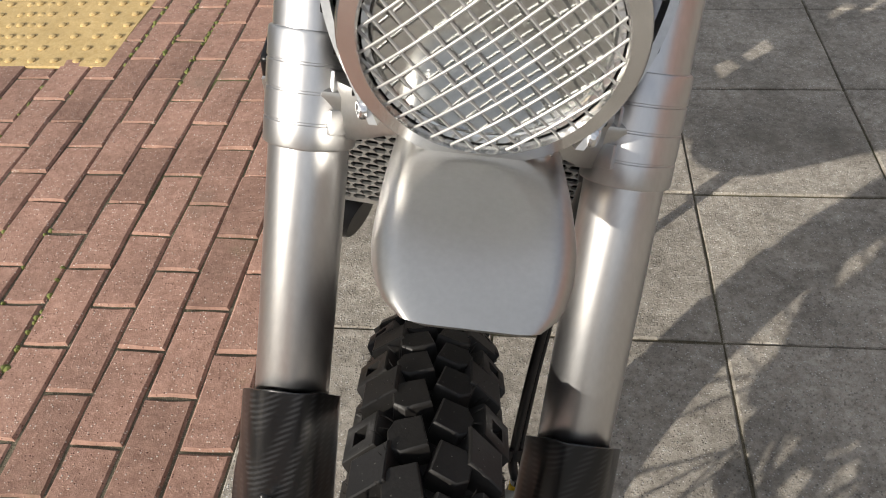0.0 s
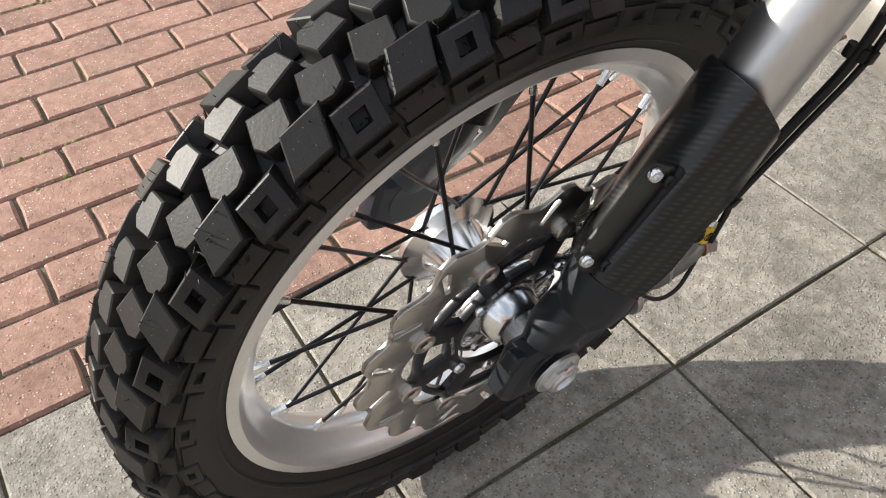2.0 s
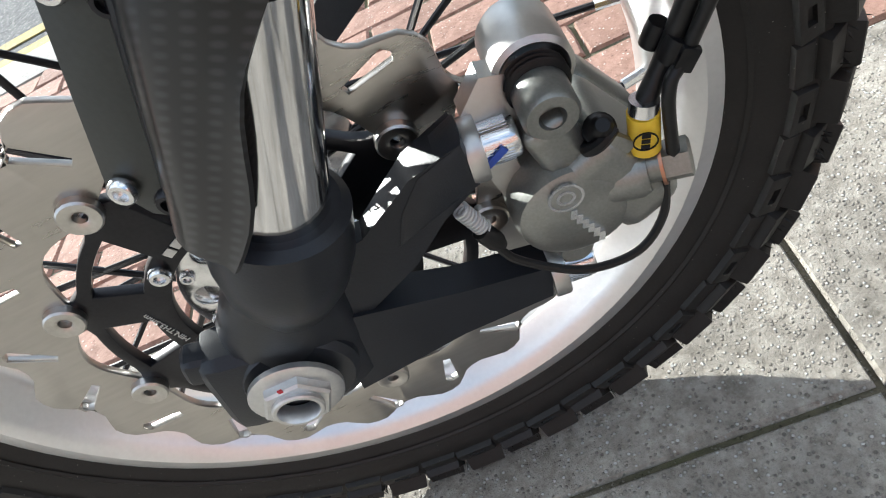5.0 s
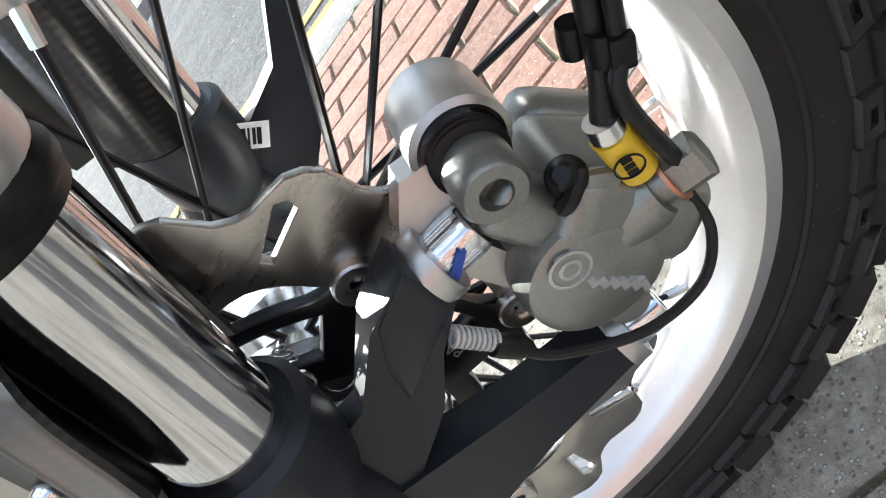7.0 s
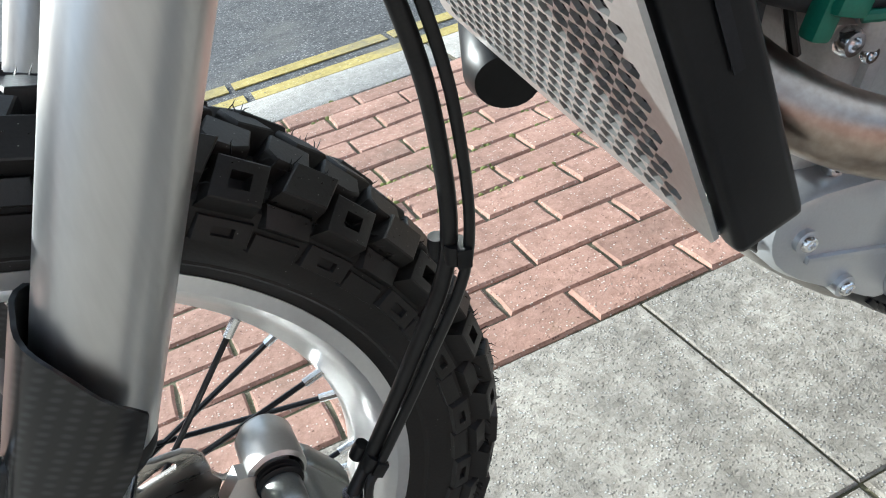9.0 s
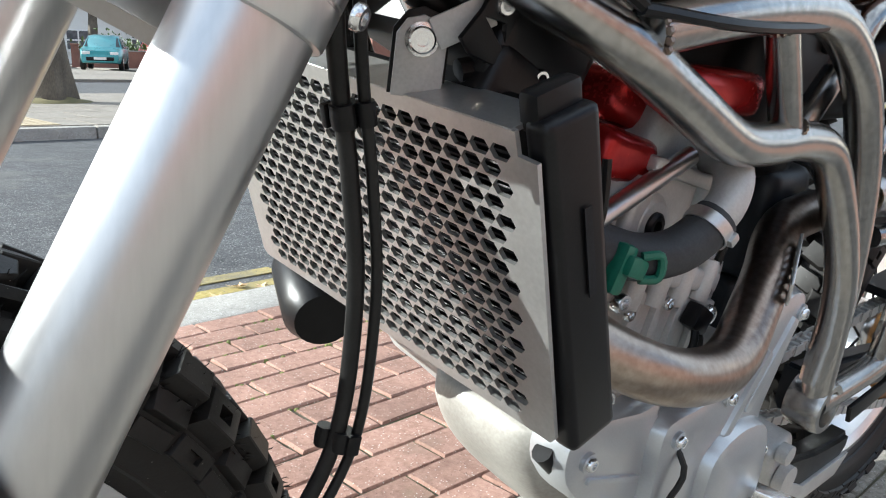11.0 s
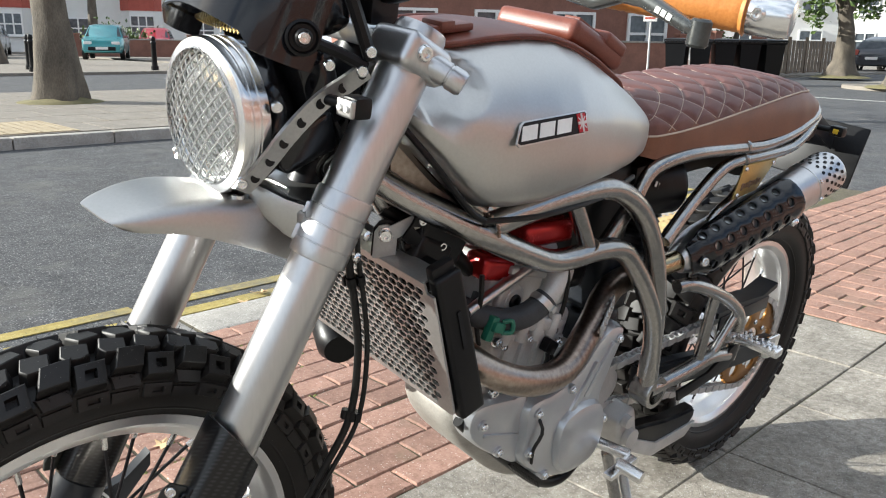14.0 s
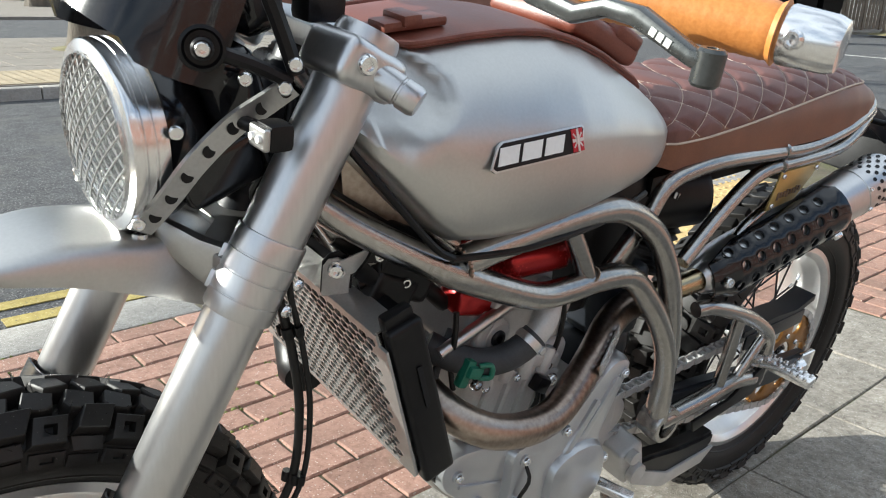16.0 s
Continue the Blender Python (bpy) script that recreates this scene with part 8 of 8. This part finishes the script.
brick_wall((-42.6, 15.5, 0.05), (-38.5, 26.0, 0.05), 0.85, "low brick garden wall with piers")
brick_wall((-18.4, 16.6, 0.06), (-13.4, 24.4, 0.06), 1.0, "low brick garden wall before the brick house")
brick_wall((-12.6, 25.0, 0.06), (-12.3, 27.6, 0.06), 1.1, "brick gate pier wall")
fence = holder("fence", "weathered grey timber fence along the pavement", "fence", at(-12.0, 28.0, 0.06))
bm = bmesh.new()
box(bm, (0.02, 0.13, 1.15), at(0, 0, 0.6), 0.003)
SLAT = finish("fence_slat", bm, FENCEWOOD, 0)
bm = bmesh.new()
box(bm, (0.1, 0.1, 1.3), at(0, 0, 0.65), 0.008)
POST = finish("fence_post", bm, FENCEWOOD, 0)
for k in range(40):
    part("fence_slat", SLAT, None, fence, "", at(0.02 * (k % 2), 0.15 * k, 0))
    if k % 10 == 0:
        part("fence_post", POST, None, fence, "", at(-0.06, 0.15 * k, 0))


def bin_at(x, y, turn):
    ob = holder("wheelie_bin", "black plastic wheelie bin standing by the wall", "bin", at(x, y, 0.06, 0, 0, turn), "wheelie bins")
    bm = bmesh.new()
    sq = [(-1, -1), (1, -1), (1, 1), (-1, 1)]
    loft(bm, [[Vector((a * 0.21, b * 0.25, 0.05)) for a, b in sq], [Vector((a * 0.27, b * 0.33, 0.98)) for a, b in sq], [Vector((a * 0.30, b * 0.36, 1.0)) for a, b in sq], [Vector((a * 0.30, b * 0.36, 1.04)) for a, b in sq]])
    part("body", bm, BLACK, ob)
    bm = bmesh.new()
    loft(bm, [[Vector((a * 0.31, b * 0.38, 1.045)) for a, b in sq], [Vector((a * 0.30, b * 0.36, 1.10)) for a, b in sq], [Vector((a * 0.16, b * 0.2, 1.13)) for a, b in sq]])
    part("lid", bm, BLACK, ob)
    for s in (-1, 1):
        bm = bmesh.new()
        lathe(bm, [(0.10, -0.025), (0.10, 0.025)], at(s * 0.2, 0.26, 0.1) @ X_AXIS, 18)
        part("wheel", bm, RUBBER, ob)


for k in range(5):
    bin_at(-10.9 + 0.42 * k, 19.9 + 0.62 * k * 0.75, 20 + 9 * k)


def bollard(x, y, z):
    ob = holder("bollard", "black cast bollard on the pavement edge", "bollard", at(x, y, z), "bollards")
    bm = bmesh.new()
    lathe(bm, [(0.11, 0), (0.11, 0.12), (0.085, 0.14), (0.07, 0.75), (0.085, 0.78), (0.085, 0.83), (0.06, 0.86), (0.075, 0.92), (0.05, 0.99), (0, 1.0)], None, 18)
    part("post", bm, BLACK, ob)


for x, y in ((-25.0, 7.8), (-23.4, 7.4), (-27.5, 1.0), (-24.5, 4.2), (-23.2, 10.8), (-4.2, 24.6)):
    bollard(x, y, 0.05)
sign = holder("sign_post", "grey sign post with a small red and white sign", "street sign", at(-13.5, 22.6, 0.06))
bm = bmesh.new()
rod(bm, (0, 0, 0), (0, 0, 2.6), 0.035, 10)
part("post", bm, CAST, sign)
bm = bmesh.new()
box(bm, (0.42, 0.02, 0.5), at(0, -0.04, 1.9, 0, 0, 25), 0.004)
part("sign_plate", bm, WHITE, sign)
bm = bmesh.new()
for k in range(3):
    box(bm, (0.32, 0.02, 0.06), at(0, -0.046, 2.05 - 0.15 * k, 0, 0, 25), 0)
part("sign_bars", bm, REDTILE, sign)


# parked cars
def car(p, turn, paint, label, scale=1.0, hatch=True):
    ob = holder("car", label, "car", at(*p) @ at(0, 0, 0, 0, 0, turn), "parked cars")
    W, L = 0.86 * scale, 2.05 * scale
    prof = [(-L, 0.34, 0.62), (-L + 0.08, 0.30, 0.80), (-L + 0.55, 0.28, 0.90), (-L + 1.0, 0.28, 0.98), (-L + 1.55, 0.28, 1.42), (-L + 2.1, 0.28, 1.52), (-L + 2.9, 0.28, 1.50), (-L + 3.55, 0.28, 1.36), (L - 0.12, 0.30, 0.98), (L, 0.36, 0.72)]
    bm = bmesh.new()
    loops = []
    for y, zb, zt in prof:
        belt = min(zt, 0.92)
        cab = max(0.0, zt - belt)
        w1 = W * (0.86 if abs(y) > L - 0.1 else 1.0)
        loops.append([Vector((sx * w1 * f, y, z)) for sx, f, z in ((-1, 0.93, zb), (-1, 1.0, zb + 0.15), (-1, 1.0, belt - 0.05), (-1, 0.96, belt), (-1, 0.96 - 0.22 * min(1, cab / 0.5), zt - 0.02 * bool(cab)), (-1, 0.5, zt + 0.02),
                                                                 (1, 0.5, zt + 0.02), (1, 0.96 - 0.22 * min(1, cab / 0.5), zt - 0.02 * bool(cab)), (1, 0.96, belt), (1, 1.0, belt - 0.05), (1, 1.0, zb + 0.15), (1, 0.93, zb))])
    loft(bm, loops)
    part("body", bm, paint, ob, smooth=50)
    bm = bmesh.new()
    for s in (-1, 1):
        v = [bm.verts.new(q) for q in ((s * (W * 0.965 + .006), -L + 1.25, 0.95), (s * (W * 0.965 + .006), -L + 3.5, 0.97), (s * (W * 0.79 + .01), -L + 3.2, 1.36), (s * (W * 0.79 + .01), -L + 1.75, 1.40))]
        bm.faces.new(v)
    bmesh.ops.solidify(bm, geom=bm.faces[:], thickness=0.012)
    part("side_glass", bm, WINDOW, ob, smooth=0)
    bm = bmesh.new()
    v = [bm.verts.new(q) for q in ((-W * 0.86, -L + 1.02, 1.00), (W * 0.86, -L + 1.02, 1.00), (W * 0.70, -L + 1.56, 1.42), (-W * 0.70, -L + 1.56, 1.42))]
    bm.faces.new(v)
    v = [bm.verts.new(q) for q in ((-W * 0.82, L - 0.14, 1.02), (W * 0.82, L - 0.14, 1.02), (W * 0.70, -L + 3.62, 1.36), (-W * 0.70, -L + 3.62, 1.36))]
    bm.faces.new(v)
    bmesh.ops.solidify(bm, geom=bm.faces[:], thickness=0.02)
    part("windscreen", bm, WINDOW, ob, smooth=0)
    for sx in (-1, 1):
        bm = bmesh.new()
        box(bm, (0.34, 0.10, 0.13), at(sx * W * 0.66, -L + 0.06, 0.72), 0.03)
        part("headlight", bm, WHITE, ob)
        bm = bmesh.new()
        box(bm, (0.22, 0.10, 0.22), at(sx * W * 0.78, L - 0.04, 0.86), 0.03)
        part("tail_light", bm, REDTILE, ob)
        for y in (-L + 0.75, L - 0.75):
            bm = bmesh.new()
            lathe(bm, [(0.30, -0.10), (0.32, -0.07), (0.32, 0.07), (0.30, 0.10), (0.2, 0.10), (0.2, -0.10)], at(sx * (W - 0.08), y, 0.32) @ X_AXIS, 24, closed=True)
            wheel = part("wheel", bm, RUBBER, ob)
            bm = bmesh.new()
            lathe(bm, [(0.205, -0.06), (0.205, 0.08), (0.17, 0.10), (0.06, 0.07), (0, 0.08)], at(sx * (W - 0.08), y, 0.32) @ axis_to((sx, 0, 0)), 20)
            part("hubcap", bm, POLISHED, wheel)
    bm = bmesh.new()
    box(bm, (W * 1.3, 0.08, 0.16), at(0, -L + 0.0, 0.48), 0.02)
    part("grille", bm, BLACK, ob)
    bm = bmesh.new()
    box(bm, (0.50, 0.02, 0.11), at(0, -L - 0.045, 0.50), 0)
    box(bm, (0.50, 0.02, 0.11), at(0, L + 0.02, 0.62), 0)
    part("number_plate", bm, WHITE, ob)
    return ob


TEAL = surface("teal_car_paint", (0.04, 0.25, 0.27), (0.05, 0.30, 0.32), 0.3, 0.2, 3, 40, 0.0, coat=0.8)
SILVERCAR = surface("silver_car_paint", (0.42, 0.44, 0.46), (0.5, 0.52, 0.54), 0.3, 0.6, 3, 40, 0.0, coat=0.8)
REDCAR = surface("red_car_paint", (0.35, 0.015, 0.02), (0.42, 0.02, 0.03), 0.3, 0.1, 3, 40, 0.0, coat=0.8)
DARKCAR = surface("dark_car_paint", (0.03, 0.035, 0.045), (0.045, 0.05, 0.06), 0.3, 0.3, 3, 40, 0.0, coat=0.8)
car((-37.2, 14.9, 0.05), 63, TEAL, "teal hatchback parked nose-out by the wall")
car((-40.5, 10.6, 0.05), 70, SILVERCAR, "silver hatchback parked beyond the tree")
car((-44.0, 20.4, 0.05), 60, REDCAR, "red car parked behind the teal one")
car((-46.5, 12.5, 0.05), 70, SILVERCAR, "silver estate car parked further back")
car((-45.0, 4.5, 0.05), 85, REDCAR, "red car parked at the far houses")
car((-11.7, 39.0, ROAD_Z), 178, DARKCAR, "dark hatchback parked at the kerb, seen from behind")
car((-4.5, 44.0, ROAD_Z), 184, SILVERCAR, "silver car parked further down the street")
bm = bmesh.new()
rnd = random.Random(21)
for k in range(700):
    c = Vector((rnd.gauss(0, 0.55), rnd.gauss(0, 0.9), abs(rnd.gauss(0.5, 0.35))))
    m = Matrix.Translation(Vector((-43.2, 17.8, 0.5)) + c) @ at(0, 0, 0, rnd.uniform(0, 180), rnd.uniform(0, 180), 0)
    q = [bm.verts.new(m @ Vector(v)) for v in ((-0.12, 0, 0), (0, 0.07, 0), (0.12, 0, 0), (0, -0.07, 0.02))]
    bm.faces.new(q)
thing("hedge", bm, LEAF, "clipped green hedge behind the garden wall", "hedge", smooth=0)

# ---- near paving: slabs, bricks, tactile slabs, kerb ----
def near_kerb(y0, y1):
    y, rnd = y0, random.Random(8)
    while y < y1:
        bm = bmesh.new()
        box(bm, (0.215, 0.905, 0.16), None, 0.014, 2)
        for v in bm.verts:
            v.co += Vector((rnd.uniform(-1, 1), rnd.uniform(-1, 1), rnd.uniform(-1, 1))) * 0.002
        thing("kerb_stone", bm, GRANITE, "worn low kerb stone beside the yellow lines", "kerb", "kerb stones", m=at(-1.69, y + 0.455, -0.08))
        y += 0.915


near_kerb(-6.175, 5.6)


def piece(lx, ly, seed, ch=0.006, h=0.05):
    """A paving piece with worn edges, top at z = 0."""
    rnd = random.Random(seed)
    bm = bmesh.new()
    out = [(-lx / 2, -ly / 2), (0, -ly / 2), (lx / 2, -ly / 2), (lx / 2, 0), (lx / 2, ly / 2), (0, ly / 2), (-lx / 2, ly / 2), (-lx / 2, 0)]
    out = [(x + rnd.uniform(-1, 1) * 0.0018, y + rnd.uniform(-1, 1) * 0.0018) for x, y in out]
    low = [bm.verts.new((x, y, -h)) for x, y in out]
    mid = [bm.verts.new((x, y, -ch)) for x, y in out]
    top = [bm.verts.new((x * (1 - 2 * ch / lx * rnd.uniform(0.5, 1.2)), y * (1 - 2 * ch / ly * rnd.uniform(0.5, 1.2)), rnd.uniform(-0.0008, 0.0008))) for x, y in out]
    c = bm.verts.new((0, 0, 0.0006))
    for a, b in ((low, mid), (mid, top)):
        for k in range(8):
            bm.faces.new((a[k], a[(k + 1) % 8], b[(k + 1) % 8], b[k]))
    for k in range(8):
        bm.faces.new((top[k], top[(k + 1) % 8], c))
    return bm


rnd = random.Random(31)
floor_slabs = tagged(new("slab_paving"), "grey square concrete slabs under the motorcycle", "paving", kind="structure")
SLABS = [finish("slab", piece(0.395, 0.395, 40 + k, 0.003), SLAB, 0) for k in range(5)]
for i in range(6):
    for j in range(-6, 6):
        part("slab", rnd.choice(SLABS), None, floor_slabs, "", at(-0.17 + 0.4 * i, 0.7 + 0.4 * j, rnd.uniform(-0.002, 0.001), rnd.uniform(-.15, .15), rnd.uniform(-.15, .15), rnd.choice((0, 90, 180, 270))))
field = bmesh.new()
for i in range(-0, 20):
    for j in range(-16, 6):
        if i < 6 and j >= -6:
            continue
        me = rnd.choice(SLABS).copy()
        me.transform(at(-0.17 + 0.4 * i, 0.7 + 0.4 * j, rnd.uniform(-0.002, 0.001)))
        field.from_mesh(me)
        bpy.data.meshes.remove(me)
me = bpy.data.meshes.new("slab_field")
field.to_mesh(me)
field.free()
me.materials.append(SLAB)
tagged(part("slab_field", me, None, floor_slabs), kind="stuff")
floor_bricks = tagged(new("brick_paving"), "pinkish red brick pavers in running bond beside the kerb", "paving", kind="structure")
BRICKS = [finish("brick", piece(0.0885, 0.194, 60 + k, 0.005), BRICK, 0) for k in range(6)]
CUT = finish("brick", piece(0.0885, 0.046, 71, 0.004), BRICK, 0)
HALF = finish("brick", piece(0.0885, 0.094, 72, 0.005), BRICK, 0)
rest = bmesh.new()
CW = 0.0930
for i in range(13):
    for j in range(-34, 27):
        y = 0.93 + 0.2 * j + (0.1 if i % 2 else 0.0)
        x = -0.37 - CW * (i + 0.5)
        if x < -1.10 and y > 1.78:
            if y < 1.88:
                part("brick", CUT, None, floor_bricks, "", at(x, 1.757, -0.001))
            continue
        z = rnd.uniform(-0.0025, 0.0015)
        m = at(x, y, z, rnd.uniform(-.5, .5), rnd.uniform(-.6, .6), rnd.choice((0, 180)) + rnd.uniform(-.5, .5))
        if -0.75 < y < 3.0:
            part("brick", rnd.choice(BRICKS), None, floor_bricks, "", m)
        else:
            me = rnd.choice(BRICKS).copy()
            me.transform(m)
            rest.from_mesh(me)
            bpy.data.meshes.remove(me)
for i in range(1, 31, 2):
    part("brick", HALF, None, floor_bricks, "", at(-0.32, 2.97 + 0.093 * i, 0, 0, 0, 90))
for i in range(32):
    for j in range(42):
        x, y = -0.27 + 0.2 * j + (0.1 if i % 2 else 0), 2.97 + 0.093 * i
        if y > 5.85:
            continue
        me = rnd.choice(BRICKS).copy()
        me.transform(at(x, y, rnd.uniform(-0.0025, 0.0015), 0, 0, 90 + rnd.uniform(-.4, .4)))
        rest.from_mesh(me)
        bpy.data.meshes.remove(me)
me = bpy.data.meshes.new("brick_field")
rest.to_mesh(me)
rest.free()
me.materials.append(BRICK)
tagged(part("brick_field", me, None, floor_bricks), kind="stuff")
tactile = tagged(new("tactile_paving"), "buff yellow blister slabs at the dropped kerb", "paving", kind="structure")
bm = piece(0.395, 0.395, 90, 0.004)
for i in range(6):
    for j in range(6):
        lathe(bm, [(0.013, -0.001), (0.012, 0.003), (0.007, 0.0055), (0.0, 0.006)], at(-0.167 + 0.0667 * i, -0.167 + 0.0667 * j, 0), 8)
TSLAB = finish("tactile_slab", bm, TACTILE, 30)
for i in range(2):
    for j in range(7):
        part("tactile_slab", TSLAB, None, tactile, "", at(-1.265 - 0.4 * i + (0.0 if i == 0 else 0.10), 1.985 + 0.4 * j, rnd.uniform(-.001, .001) - (0.002 if i else 0)))
# fallen leaves
for k, (x, y) in enumerate([(-0.925, 0.69), (-1.75, 1.35), (-1.82, 1.5), (-1.86, 1.62), (-1.84, 1.44), (-1.90, 1.56), (-1.78, 1.58), (-1.80, 1.70)]):
    bm = bmesh.new()
    r2 = random.Random(k + 5)
    n = 11
    c = bm.verts.new((0, 0, 0.004))
    ringv = [bm.verts.new(((0.028 if q % 2 == 0 else 0.014) * math.cos(2 * math.pi * q / n) * r2.uniform(0.8, 1.2), (0.028 if q % 2 == 0 else 0.014) * math.sin(2 * math.pi * q / n) * r2.uniform(0.8, 1.2), r2.uniform(0.001, 0.012))) for q in range(n)]
    for q in range(n):
        bm.faces.new((c, ringv[q], ringv[(q + 1) % n]))
    tube(bm, [(0.01, 0, 0.003), (0.03, -0.01, 0.004), (0.045, -0.02, 0.006)], 0.0009, 5, 2)
    thing("fallen_leaf", bm, LEAF_DRY, "dry curled fallen leaf", "leaf", "fallen leaves", m=at(x, y, 0.003 if x > -1.7 else -0.022, 0, 0, 50 * k), smooth=0)
# moss tufts in the joints near the kerb
bm = bmesh.new()
r2 = random.Random(77)
for k in range(900):
    i = r2.randint(5, 13)
    x, y = -0.37 - CW * i + r2.gauss(0, 0.004), r2.uniform(-0.6, 2.2)
    if noise.noise(Vector((x * 2.1, y * 1.7, 3))) < 0.02:
        continue
    if x < -1.06 and y > 1.70:
        continue
    s = r2.uniform(0.003, 0.008)
    lathe(bm, [(s * 1.6, -0.006), (s, 0.0), (s * 0.4, s * 0.4)], at(x, y, -0.002), 5)
thing("moss", bm, MOSS, "green moss growing in the brick joints", "moss", kind="stuff")
